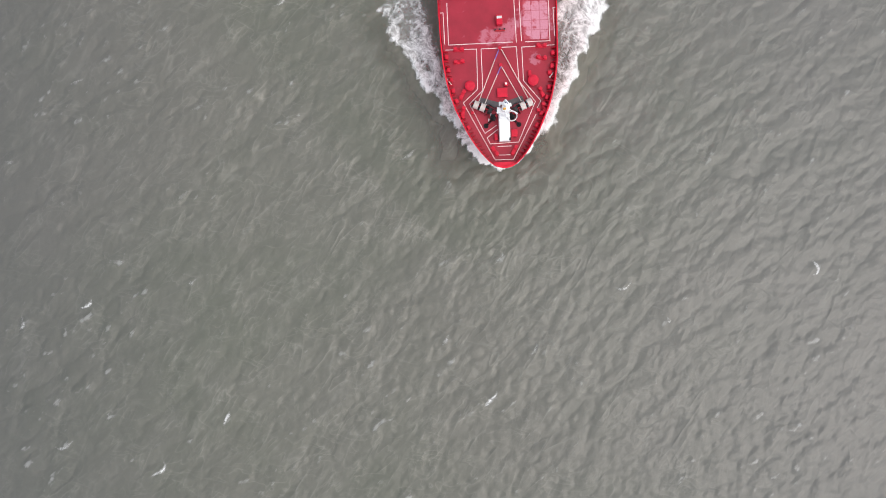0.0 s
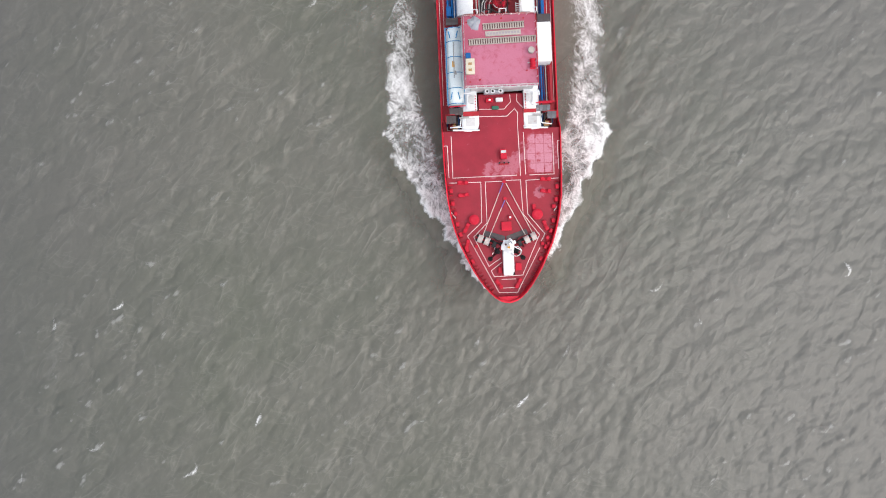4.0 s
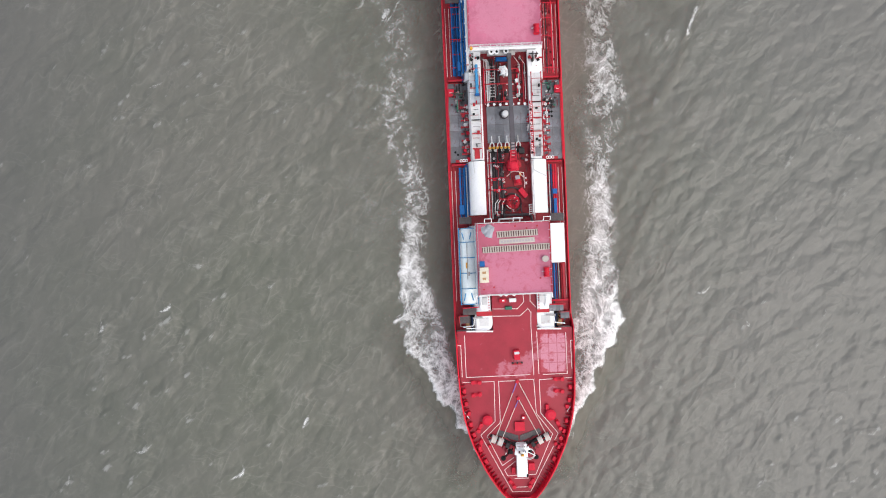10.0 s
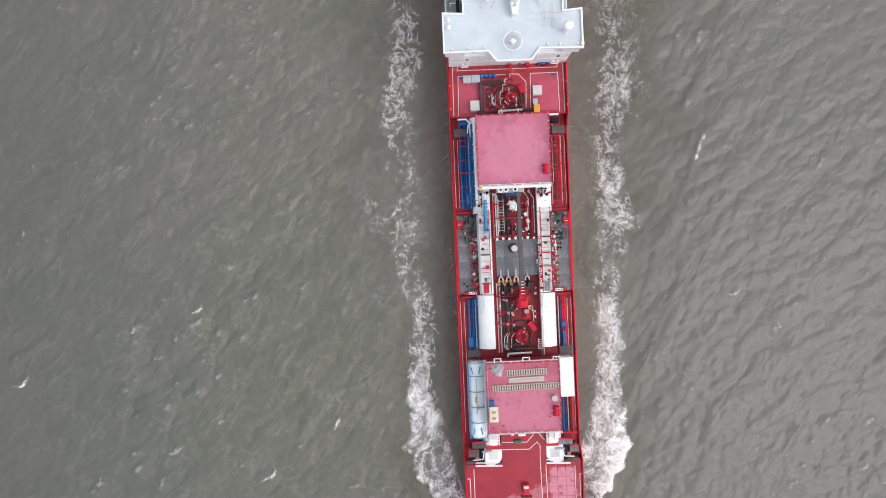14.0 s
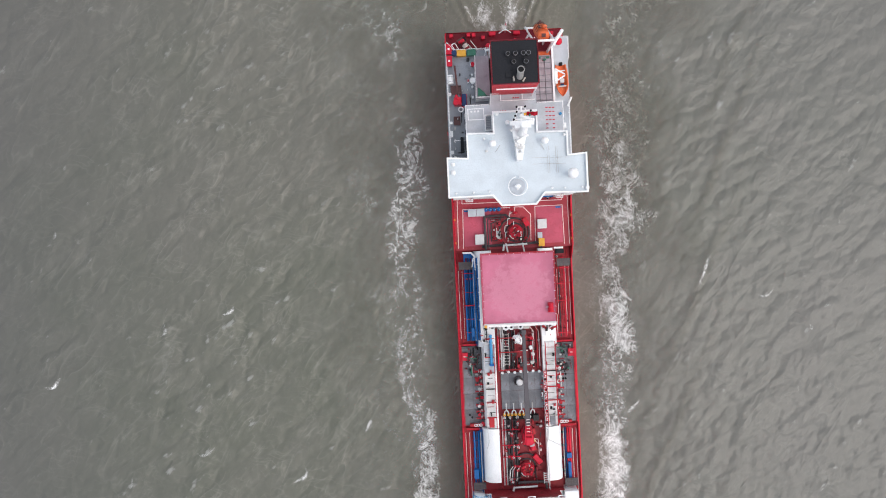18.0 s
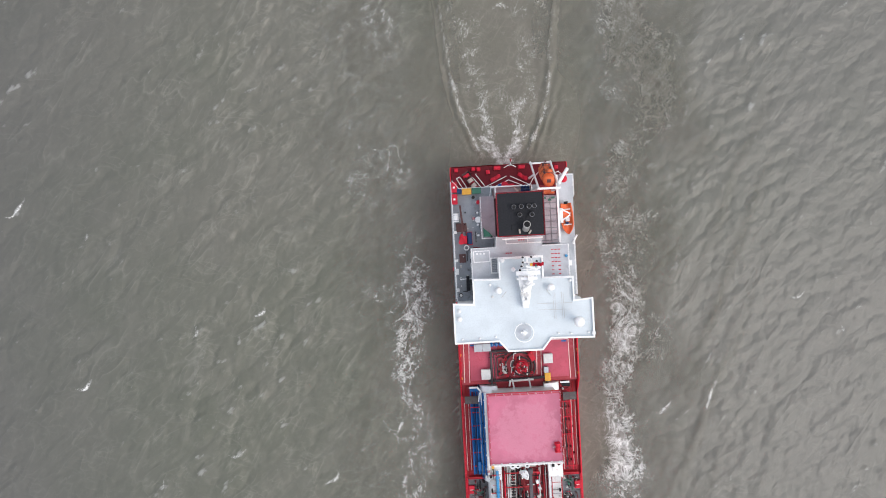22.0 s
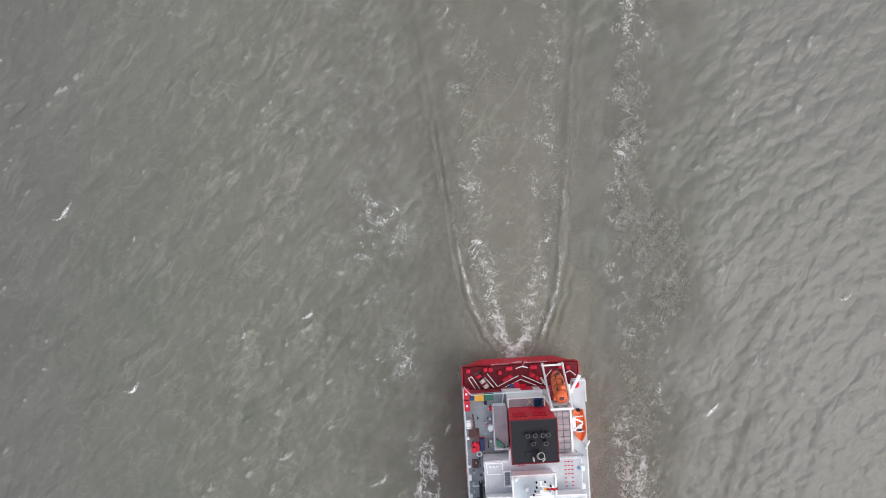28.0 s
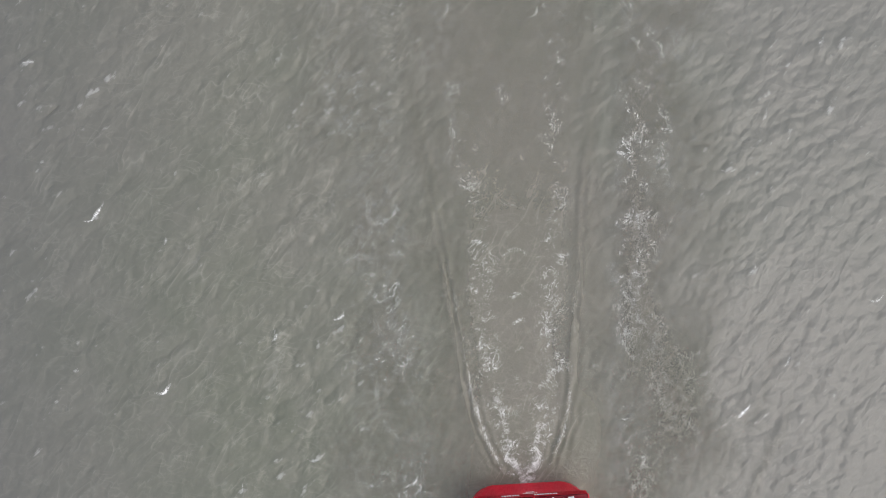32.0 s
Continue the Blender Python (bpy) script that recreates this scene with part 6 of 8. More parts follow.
# ---- manifold amidships ----
for s in (-1, 1):
    a, b = (-8.85, -5.75) if s < 0 else (6.0, 8.85)
    grating("manifold_platform", a, b, 52.75, 65.2, 6.55, GRATING, ship, "grey grating platform at the cargo manifold", 1.25, GRATE_DARK)
    part("platform_edge", one_box(s * 8.95 - 0.12, s * 8.95 + 0.12, 52.6, 65.4, 6.0, 6.8, bev=0.03), BRIGHT_RED, ship)
    for y in (52.35, 65.55):
        block("transverse_beam", RUST_RED, ship, s * 7.2, y, 6.0, 2.9, 0.2, 1.0, 0.03)
        run("beam_rail", BRIGHT_RED, ship, [(s * 5.9, y, 7.6), (s * 8.6, y, 7.6)], 0.06)
    b1 = block("hose_box", BRIGHT_RED, ship, s * 8.35, 63.7, 6.56, 0.95, 1.2, 0.6, 0.05, 0, "bright red hose box on the platform")
    block("lid_cross", LINE, b1, 0, 0, 0.6, 0.5, 0.1, 0.02, 0.0)
    railing(ship, [(s * 8.75, 52.9), (s * 8.75, 65.0)], 6.55, RUST_RED, 1.0, 2.0)
    rng = random.Random(5 + s)
    for i in range(8):
        y = 54.0 + i * 1.05
        mf = part("manifold_pipe", rod(rod(bmesh.new(), (-0.7, 0, 0.75), (0.75, 0, 0.75), 0.11, seg=12), (0.7 * s, 0, 0.75), (0.8 * s, 0, 0.75), 0.21, seg=14), RUST_RED, ship, at=(s * 6.15, y, 6.55))
        part("blind_flange", rod(bmesh.new(), (-0.25, 0, 0.75), (-0.15, 0, 0.75), 0.22, seg=14), DULL_WHITE if i % 3 else BRIGHT_RED, mf)
        valve(s * 6.1, y + 0.25, 7.1, 0, rng.choice([BRIGHT_RED, RUST_RED]), rng.choice([BRIGHT_RED, DULL_WHITE]), 0.65)
    for i in range(7):
        part("small_flange", ring(rod(bmesh.new(), (0, 0, 0), (0, 0, 0.9), 0.12), (0, 0, 0.9), 0.2, 0.07), rng.choice([BRIGHT_RED, DULL_WHITE, RUST_RED]), ship, at=(s * rng.uniform(5.8, 6.6), 53.2 + i * 1.35, 6.55))
    for k in range(9):
        block("valve_box", rng.choice([DARK_STEEL, DARK_STEEL, GREEN, DULL_WHITE, BROWN]), ship, s * rng.uniform(6.3, 7.6), rng.uniform(60.8, 64.6), 6.56, rng.uniform(0.15, 0.45), rng.uniform(0.15, 0.5), rng.uniform(0.3, 0.9), 0.03, rng.uniform(-20, 20))
    for x, y in ((7.0, 60.2), (7.0, 59.5), (6.6, 60.2), (6.6, 59.5), (7.4, 60.2), (7.4, 59.5)) if s > 0 else ((-8.0, 54.4), (-7.6, 54.0)):
        post("drain_plug", BLACK, ship, x, y, 6.5, 0.17, 0.12)
    for i in range(4):
        part("reducer", ring(bmesh.new(), (s * (5.9 + 0.42 * i), 52.95, 7.5), 0.19, 0.06), WHITE if i else BRIGHT_RED, ship)
    block("reducer_rack", RUST_RED, ship, s * 6.9, 52.9, 6.56, 2.2, 0.4, 0.8)
    # walkway over the tank shoulder
    x = s * 4.7
    g = part("catwalk", one_box(x - 0.75, x + 0.75, 53.0, 65.8, 9.32, 9.4), DULL_WHITE, ship, "pale catwalk over the tank with red rails")
    for k in range(14):
        block("tread_bar", rng.choice([RUST_RED, STEEL, LILAC, BRIGHT_RED, DARK_STEEL]), g, x + rng.uniform(-0.2, 0.2), 53.5 + 0.88 * k, 9.4, rng.uniform(0.6, 1.5), 0.06, 0.08, 0.0)
    for k in range(9):
        block("small_gear", rng.choice([DARK_STEEL, RUST_RED, BLACK, STEEL]), g, x + rng.uniform(-0.6, 0.6), rng.uniform(54, 65), 9.4, rng.uniform(0.12, 0.4), rng.uniform(0.15, 0.6), rng.uniform(0.15, 0.5), 0.02)
    for xx in (x - 0.75, x + 0.75):
        railing(g, [(xx, 53.0), (xx, 65.8)], 9.4, RUST_RED if xx != x - 0.75 or s > 0 else DULL_WHITE, 1.0, 1.5)
    for y in (54.5, 56.8, 58.9, 61.3, 63.8):
        block("cross_bar", rng.choice([RUST_RED, STEEL, DARK_STEEL]), g, x, y, 9.4, 1.5, 0.12, 0.3, 0.0)
    block("step_plate", RUST_RED if s < 0 else GRATING, g, x, 53.7, 9.4, 0.8, 1.5, 0.15)
    railing(ship, [(x - 0.75, 53.0), (x - 0.75 - s * 0.2, 50.9), (x + s * 0.9, 49.9)], 9.3, DULL_WHITE, 1.0, 1.2)
for k in range(15):
    fl = part("flange_stub", rod(rod(bmesh.new(), (0, 0, 0), (0, 0, 0.55), 0.12), (0, 0, 0.55), (0, 0, 0.65), 0.22, seg=12), BRIGHT_RED if k % 4 else DARK_RED, ship, at=(3.72 + 0.08 * (k % 2), 53.5 + 0.55 * k, 9.3))
    part("flange_cap", rod(bmesh.new(), (0.02, 0, 0.65), (0.02, 0, 0.72), 0.12, seg=10), WHITE if k % 3 else BLACK, fl)
run("blue_pipe", PALE_BLUE, ship, [(-4.35, 62.9, 9.9), (-4.35, 67.3, 9.9)], 0.22, "pale blue pipe", flange=1.5)
block("blue_pipe_end", BLUE, ship, -4.35, 62.7, 9.4, 0.7, 0.35, 0.8)
block("blue_motor", BLUE, ship, -0.3, 68.2, 8.4, 1.9, 0.55, 0.9)
grating("centre_platform", -2.95, 3.6, 55.4, 61.1, 8.25, GRATING, ship, "grey grating platform between the tanks", 1.25, GRATE_DARK)
grating("tank_platform", -5.5, -3.7, 61.4, 65.7, 9.5, PALE_GREY, ship, "pale grey grating platform over the tank shoulder", 0.8, LILAC)
for x, c in ((-2.35, 1), (-1.2, 1), (0.0, 1), (1.7, 0)):
    u = part("loading_bend", pipe(bmesh.new(), [(-0.3, -0.7, 0.4), (-0.3, -0.1, 0.9), (-0.22, 0.15, 0.95), (0, 0.28, 0.95), (0.22, 0.15, 0.95), (0.3, -0.1, 0.9), (0.3, -0.7, 0.4)], 0.09), DULL_WHITE, ship, "white pipe bend with orange rings", (x, 55.1, 8.1))
    for q in (-0.3, 0.3):
        part("seal_ring", rod(bmesh.new(), (q, -0.55, 0.5), (q, -0.35, 0.65), 0.24, seg=12), YELLOW if c else BLACK, u)
    part("outlet", rod(bmesh.new(), (0, 0.2, 0.9), (0, 1.3, 0.6), 0.09), DULL_WHITE if x != 1.7 else STEEL, u)
    block("flange_block", BLACK, u, 0, -1.0, 0, 0.85, 0.6, 0.5)
for x in (-2.7, -1.8, -0.7, 0.5, 1.2, 2.3):
    valve(x, 54.2, 8.0, 90, DARK_PIPE, DULL_WHITE)
block("dark_manifold", BLACK, ship, -0.7, 54.4, 7.9, 4.0, 0.55, 0.6)
block("dark_machine", DARK_STEEL, ship, 2.2, 54.0, 7.9, 0.9, 0.9, 1.0)
vs = post("white_vessel", DULL_WHITE, ship, -0.15, 59.7, 8.2, 0.46, 1.3, "small white upright vessel", 20, 0.15)
part("collar", ring(bmesh.new(), (-0.1, 0.1, 0.2), 0.62, 0.13), DARK_PIPE, vs)
for k in range(7):
    part("white_fitting", ring(rod(bmesh.new(), (0, 0, 0), (0, 0, 0.7), 0.1), (0, 0, 0.7), 0.16, 0.06), WHITE, ship, at=(-2.7 + 0.95 * k, 61.2 + 0.1 * (k % 2), 8.2))
for y in (61.65, 64.4, 66.6):
    f = part("red_frame", one_box(-3.2, 0.9 if y < 66 else 2.2, y - 0.07, y + 0.07, 9.0, 9.2), RUST_RED, ship)
    for x in (-3.1, -1.0, 0.8):
        part("upright", one_box(x - 0.08, x + 0.08, y - 0.08, y + 0.08, 7.9, 9.0), BRIGHT_RED, f)
run("red_frame", BRIGHT_RED, ship, [(-3.2, 61.6, 9.1), (-3.2, 67.0, 9.1)], 0.1)
ladder("pipe_ladder", ship, -1.9, 62.3, 67.3, 8.9, 0.75, STEEL, 0.42)
for x in (-2.75, -2.45):
    run("cargo_pipe", DULL_WHITE, ship, [(x, 61.5, 8.9), (x, 67.9, 8.9), (x - 0.5, 68.3, 8.9)], 0.08)
w = post("white_pump", DULL_WHITE, ship, -0.2, 66.1, 7.9, 0.36, 1.2, "white cargo pump with bent pipes", 18, 0.1)
run("pump_pipe", WHITE, w, [(-0.7, 0.4, 1.0), (-0.4, 0.8, 1.4), (0.3, 0.8, 1.4), (0.7, 0.2, 1.3), (0.5, -0.6, 1.2)], 0.16)
for k in range(5):
    a = 70 * k
    run("pump_tube", WHITE, w, [(0.55 * math.cos(radians(a)), 0.2 + 0.8 * math.sin(radians(a)), 0.4), (0.5 * math.cos(radians(a + 20)), 0.2 + 0.7 * math.sin(radians(a + 20)), 1.5), (0.45 * math.cos(radians(a + 150)), 0.3 + 0.6 * math.sin(radians(a + 150)), 1.6)], 0.07)
block("pump_head", WHITE, w, 0.1, 0.1, 1.3, 0.5, 0.7, 0.35, 0.08, 20)
for x, y0, y1, mat in ((2.25, 61.8, 67.5, DULL_WHITE), (1.95, 62.0, 66.8, BRIGHT_RED), (1.0, 62.0, 68.0, RUST_RED), (2.9, 61.6, 68.5, RUST_RED)):
    run("cargo_pipe", mat, ship, [(x, y0, 8.4), (x, y1, 8.4)], 0.1, flange=1.6)
for x, y, mat in ((2.1, 66.3, BRIGHT_RED), (1.9, 64.9, WHITE), (2.2, 63.9, DULL_WHITE), (2.0, 62.6, STEEL), (0.1, 63.0, DARK_STEEL), (-0.6, 64.0, DARK_STEEL), (0.4, 62.3, DARK_PIPE), (-1.0, 62.4, DARK_STEEL), (-0.2, 62.1, RUST_RED)):
    block("valve_body", mat, ship, x, y, 7.9, 0.5, 0.6, 0.8, 0.08, 10 * x)
run("walk_edge", LINE, ship, [(1.6, 68.6, 8.6), (2.4, 67.4, 8.6), (2.4, 64.5, 8.6)], 0.05)
run("walk_edge", LINE, ship, [(2.4, 68.6, 8.6), (3.2, 67.4, 8.6), (3.2, 62.0, 8.6)], 0.05)
for x, y in ((4.3, 67.9), (4.8, 68.3), (3.9, 68.2), (5.2, 67.8), (-4.0, 68.4), (-3.4, 68.3), (-5.0, 68.2)):
    block("small_gear", random.Random(int(x * 10)).choice([RUST_RED, BLACK, BROWN]), ship, x, y, 9.3, 0.4, 0.4, 0.4, 0.05, 30)

# ---- poop deck before the bridge ----
for x0, x1, y0, y1 in ((-7.6, -3.3, 81.0, 86.6), (3.75, 7.75, 81.0, 86.7)):
    part("deck_pad", one_box(x0, x1, y0, y1, 8.0, 8.005), PAD, poop_deck, "paler dry patch of deck paint")
for pts in ([(-7.7, 88.4), (-7.74, 87.67), (7.8, 87.62), (7.84, 88.4)], [(-7.8, 80.7), (-7.65, 86.75), (-0.3, 86.77), (-0.34, 85.69)], [(0.39, 85.66), (0.44, 86.83), (1.76, 86.77), (2.88, 85.55), (2.75, 81.5)],
            [(3.45, 81.2), (3.6, 86.78), (7.85, 86.8), (7.95, 80.7)], [(-8.45, 88.4), (-8.57, 80.7)], [(8.69, 88.3), (8.74, 80.7)]):
    marking("deck_line", pts, 8.0, poop_deck, 0.1)
for x in (-7.1, 7.2):
    block("deck_sign", BLUE, ship, x, 86.5, 8.005, 0.8, 0.25, 0.02, 0.0)
for pts, r in (([(-4.35, 80.4, 8.7), (-4.35, 85.5, 8.7), (-1.1, 85.6, 8.7), (-0.4, 85.0, 8.7)], 0.2), ([(-4.9, 80.9, 8.6), (-0.8, 81.0, 8.6), (2.9, 81.1, 8.6), (3.8, 81.2, 8.7), (4.2, 80.6, 8.7), (4.2, 79.9, 8.7)], 0.2),
               ([(-3.9, 80.5, 8.9), (-3.9, 85.1, 8.9), (-1.4, 85.2, 8.9)], 0.09), ([(-3.4, 81.6, 8.6), (-3.4, 84.4, 8.6), (-1.8, 85.0, 8.6)], 0.1)):
    run("dark_pipe_frame", DARK_PIPE, ship, pts, r, flange=1.5)
run("ring_main", DARK_PIPE, ship, [(0.15 + 2.35 * math.cos(radians(a)), 82.9 + 2.2 * math.sin(radians(a)), 8.3) for a in range(-40, 235, 14)], 0.14)
run("hose", BROWN, ship, [(0.15 + 1.9 * math.cos(radians(a)), 82.9 + 1.8 * math.sin(radians(a)), 8.2) for a in range(-60, 60, 14)], 0.16)
run("riser", DULL_WHITE, ship, [(-1.75, 80.1, 9.3), (-1.6, 80.9, 9.4), (2.0, 81.0, 9.4)], 0.15)
for x in (-1.2, 1.35):
    run("riser", DULL_WHITE, ship, [(x - 0.1, 81.2, 9.5), (x + 0.2, 79.6, 9.3)], 0.12)
for x, y in ((-1.35, 83.6), (-1.3, 82.6), (-0.9, 84.7), (-0.6, 85.5)):
    run("riser", DULL_WHITE, ship, [(x, y - 0.6, 8.6), (x + 0.1, y + 0.3, 9.0), (x + 0.5, y + 0.4, 8.9)], 0.06)
m = block("red_machine", BRIGHT_RED, ship, 2.0, 84.4, 8.0, 0.8, 1.4, 0.8, 0.08, 30, "bright red motor on the poop deck")
post("motor_cap", RUST_RED, m, 0, 0.3, 0.8, 0.28, 0.2)
for x, y, mat in ((-2.6, 83.5, RUST_RED), (-2.3, 82.2, DULL_WHITE), (-3.0, 82.0, DARK_STEEL), (-1.9, 81.7, RUST_RED), (1.9, 81.9, BROWN), (-2.1, 84.2, DARK_STEEL), (0.4, 85.9, RUST_RED), (-0.2, 86.4, RUST_RED)):
    valve(x, y, 8.0, 17 * x, mat, DULL_WHITE if mat is DULL_WHITE else BRIGHT_RED)
part("plug", ball(bmesh.new(), (-2.45, 83.0, 8.9), 0.25), TARP, ship)
for x, y in ((0.4, 87.85), (3.1, 88.0)):
    hy = post("fire_monitor", BRIGHT_RED, ship, x, y, 8.0, 0.2, 0.9, "bright red fire monitor before the bridge")
    block("monitor_body", BRIGHT_RED, hy, 0, 0.05, 0.8, 0.55, 0.5, 0.45, 0.1, 20)
    run("monitor_pipe", BRIGHT_RED, hy, [(0.1, -0.1, 1.1), (0.15, -0.5, 1.3), (-0.1, -0.8, 1.25)], 0.11)
    block("monitor_foot", BRIGHT_RED, hy, -0.15, 0.2, 0.0, 0.6, 0.35, 0.5, 0.05)
block("hose_cabinet", BLUE, ship, 5.6, 88.3, 8.0, 1.7, 0.4, 0.8, 0.04)
block("hose_cabinet", BLUE, ship, 1.9, 88.35, 8.0, 0.45, 0.35, 0.7, 0.04)
clutter(4.4, 7.6, 88.0, 88.5, 8.0, 12, [DARK_STEEL, BLACK, DULL_WHITE, WHITE, DARK_RED], 41, 0.4)
for x in (-6.6, 7.3):
    block("lamp_bracket", WHITE, ship, x, 88.3, 8.0, 0.9, 0.4, 1.6, 0.06)
    block("bell", BRIGHT_RED, ship, x + 0.15, 88.35, 9.6, 0.4, 0.3, 0.4, 0.08)
    run("white_handrail", WHITE, ship, [(x - 0.6, 88.5, 9.2), (x - 0.5, 87.9, 9.2), (x + 0.5, 87.9, 9.2), (x + 0.6, 88.5, 9.2)], 0.06)
for y in (81.6, 82.8, 84.0, 85.2):
    for s in (-1, 1):
        block("rail_float", YELLOW if (int(y) % 2) else BRIGHT_RED, ship, s * 9.0, y, 8.75, 0.22, 0.3, 0.3)

# ---- bridge roof ----
def dome(x, y, z, r, h):
    d = post("antenna_stand", WHITE, bridge, x, y, z, r * 0.45, h)
    smooth(part("radome", ball(bmesh.new(), (0, 0, h + r * 0.7), r, 0.9, 20), WHITE, d, "round white radome"))


for x, y, r, h in ((-3.25, 95.5, 0.52, 0.9), (4.2, 95.6, 0.52, 0.9), (7.75, 90.65, 0.78, 2.2), (-9.0, 92.8, 0.3, 0.5), (-9.0, 91.65, 0.38, 0.5), (-2.5, 99.75, 0.32, 0.7), (-1.05, 98.4, 0.32, 1.2), (2.6, 98.6, 0.3, 1.0), (7.1, 96.4, 0.22, 0.4), (-4.4, 96.3, 0.2, 0.3)):
    dome(x, y, 17.2, r, h)
platform = part("compass_platform", prism(bmesh.new(), [(0.1 + 1.15 * math.cos(radians(a)), 89.3 + 1.15 * math.sin(radians(a))) for a in range(0, 360, 30)], 17.2, 17.32), PALE_GREY, bridge, "octagonal compass platform with a white rail")
part("binnacle", rod(rod(bmesh.new(), (0.1, 89.3, 17.3), (0.1, 89.3, 18.1), 0.25), (0.1, 89.3, 18.1), (0.1, 89.3, 18.4), 0.38, 0.2), WHITE, platform)
block("binnacle_arms", WHITE, platform, 0.1, 89.3, 18.0, 0.95, 0.25, 0.2)
block("binnacle_arms", DULL_WHITE, platform, 0.1, 89.2, 18.0, 0.3, 0.8, 0.15, 0.02)
part("platform_rail", pipe(bmesh.new(), [(0.1 + 1.35 * math.cos(radians(a)), 89.3 + 1.35 * math.sin(radians(a)), 18.2) for a in range(100, 441, 20)], 0.07, 6), WHITE, platform)
for i in range(9):
    a = radians(100 + i * 42)
    part("platform_post", rod(bmesh.new(), (0.1 + 1.35 * math.cos(a), 89.3 + 1.35 * math.sin(a), 17.2), (0.1 + 1.35 * math.cos(a), 89.3 + 1.35 * math.sin(a), 18.2), 0.04, seg=6), WHITE, platform)

radar = part("radar_mast", prism(bmesh.new(), [(-0.45, 98.0), (1.9, 98.0), (1.6, 96.4), (1.15, 95.0), (0.7, 93.9), (0.3, 93.9), (-0.1, 95.0), (-0.4, 96.4)], 18.9, 19.1, 0.03), WHITE, bridge, "white radar mast with platforms and lights")
part("mast_leg", prism(bmesh.new(), [(0.1, 92.9), (0.85, 92.9), (1.3, 95.0), (-0.1, 95.0)], 17.2, 18.9), WHITE, radar)
part("mast_leg", one_box(0.2, 1.4, 96.2, 97.6, 17.2, 18.9, bev=0.05), WHITE, radar)
for y, x0, x1 in ((98.4, -0.5, 2.2), (99.4, -0.1, 2.2), (100.1, 0.0, 1.5)):
    part("mast_arm", rod(bmesh.new(), (x0, y, 20.7), (x1, y, 20.7), 0.09, seg=8), WHITE, radar)
part("mast_arm", rod(bmesh.new(), (0.75, 97.0, 20.4), (0.75, 100.2, 20.7), 0.14, seg=8), WHITE, radar)
for x in (-0.2, 1.9):
    part("mast_arm", rod(bmesh.new(), (x, 98.2, 20.6), (0.75 + (x - 0.75) * 0.4, 100.2, 20.7), 0.06, seg=8), WHITE, radar)
part("mast_column", rod(bmesh.new(), (0.75, 96.6, 19.1), (0.75, 97.2, 23.0), 0.55, 0.3, 14), WHITE, radar)
part("mast_arm", one_box(-0.9, 2.5, 97.6, 98.2, 20.6, 20.8, bev=0.03), WHITE, radar)
part("mast_arm", one_box(-0.4, 1.9, 97.0, 97.4, 22.0, 22.2, bev=0.03), WHITE, radar)
block("radar_scanner", WHITE, radar, 0.9, 95.9, 19.6, 1.9, 0.3, 0.3, 0.08, 28)
post("scanner_base", WHITE, radar, 0.6, 95.6, 19.1, 0.3, 0.5)
block("radar_scanner", WHITE, radar, 1.3, 98.6, 20.8, 1.7, 0.3, 0.25, 0.08, -20)
for x, y, mat in ((0.13, 100.1, BLACK), (0.1, 99.4, BLACK), (-0.11, 98.86, BLACK), (-0.34, 98.35, BLACK), (1.31, 100.1, BLACK), (2.06, 99.5, BLACK), (1.9, 98.9, GREEN), (0.7, 99.2, TARP)):
    post("signal_lamp", mat, radar, x, y, 20.8, 0.14, 0.35)
for k in range(26):
    rr = random.Random(k + 50)
    v = rr.uniform(0, 1)
    block("mast_fitting", rr.choice([WHITE, WHITE, DULL_WHITE]), radar, 0.35 + (0.35 + 0.75 * v) * rr.uniform(-1, 1), 93.9 + 3.4 * v, rr.uniform(18.9, 19.5), rr.uniform(0.15, 0.4), rr.uniform(0.15, 0.45), rr.uniform(0.15, 0.35), 0.05, rr.uniform(0, 90))
for k in range(12):
    rr = random.Random(k)
    block("mast_fitting", rr.choice([WHITE, WHITE, DULL_WHITE]), radar, rr.uniform(-0.6, 2.2), rr.uniform(96.0, 99.9), rr.uniform(19.6, 20.7), rr.uniform(0.1, 0.3), rr.uniform(0.1, 0.3), rr.uniform(0.15, 0.35), 0.03, rr.uniform(0, 90))
for x in (-0.1, 1.5):
    run("mast_stay", STEEL, radar, [(x + (x - 0.7) * 2.6, 95.3, 18.2), (x + (x - 0.7) * 3.4, 94.4, 17.2)], 0.035)
flag = part("flag_line", rod(bmesh.new(), (2.3, 98.1, 17.8), (2.3, 98.1, 21.4), 0.03, seg=6), DULL_WHITE, radar)
bm = bmesh.new()
cols = [[bm.verts.new((1.45 + 0.13 * i, 98.8 + 0.24 * j + 0.06 * math.sin(i * 1.3), 20.9 + 0.15 * j + 0.06 * math.sin(i))) for j in range(3)] for i in range(13)]
for a, b in zip(cols, cols[1:]):
    for j in range(2):
        bm.faces.new((a[j], b[j], b[j + 1], a[j + 1]))
bmesh.ops.solidify(bm, geom=bm.faces[:], thickness=0.03)
part("signal_flag", bm, BRIGHT_RED, radar, "small red signal flag with a yellow hoist")
block("flag_hoist", YELLOW, radar, 1.3, 99.05, 20.9, 0.4, 0.35, 0.05, 0.01, 8)
for x in (4.55, 4.8, 5.75, 6.0):
    run("aerial_wire", STEEL, bridge, [(x, 91.0, 17.8), (x - 0.05, 94.8, 17.9)], 0.022, seg=5)
for y in (92.4, 93.3):
    run("aerial_wire", STEEL, bridge, [(2.3, y, 17.7), (7.2, y - 0.1, 17.7)], 0.022, seg=5)
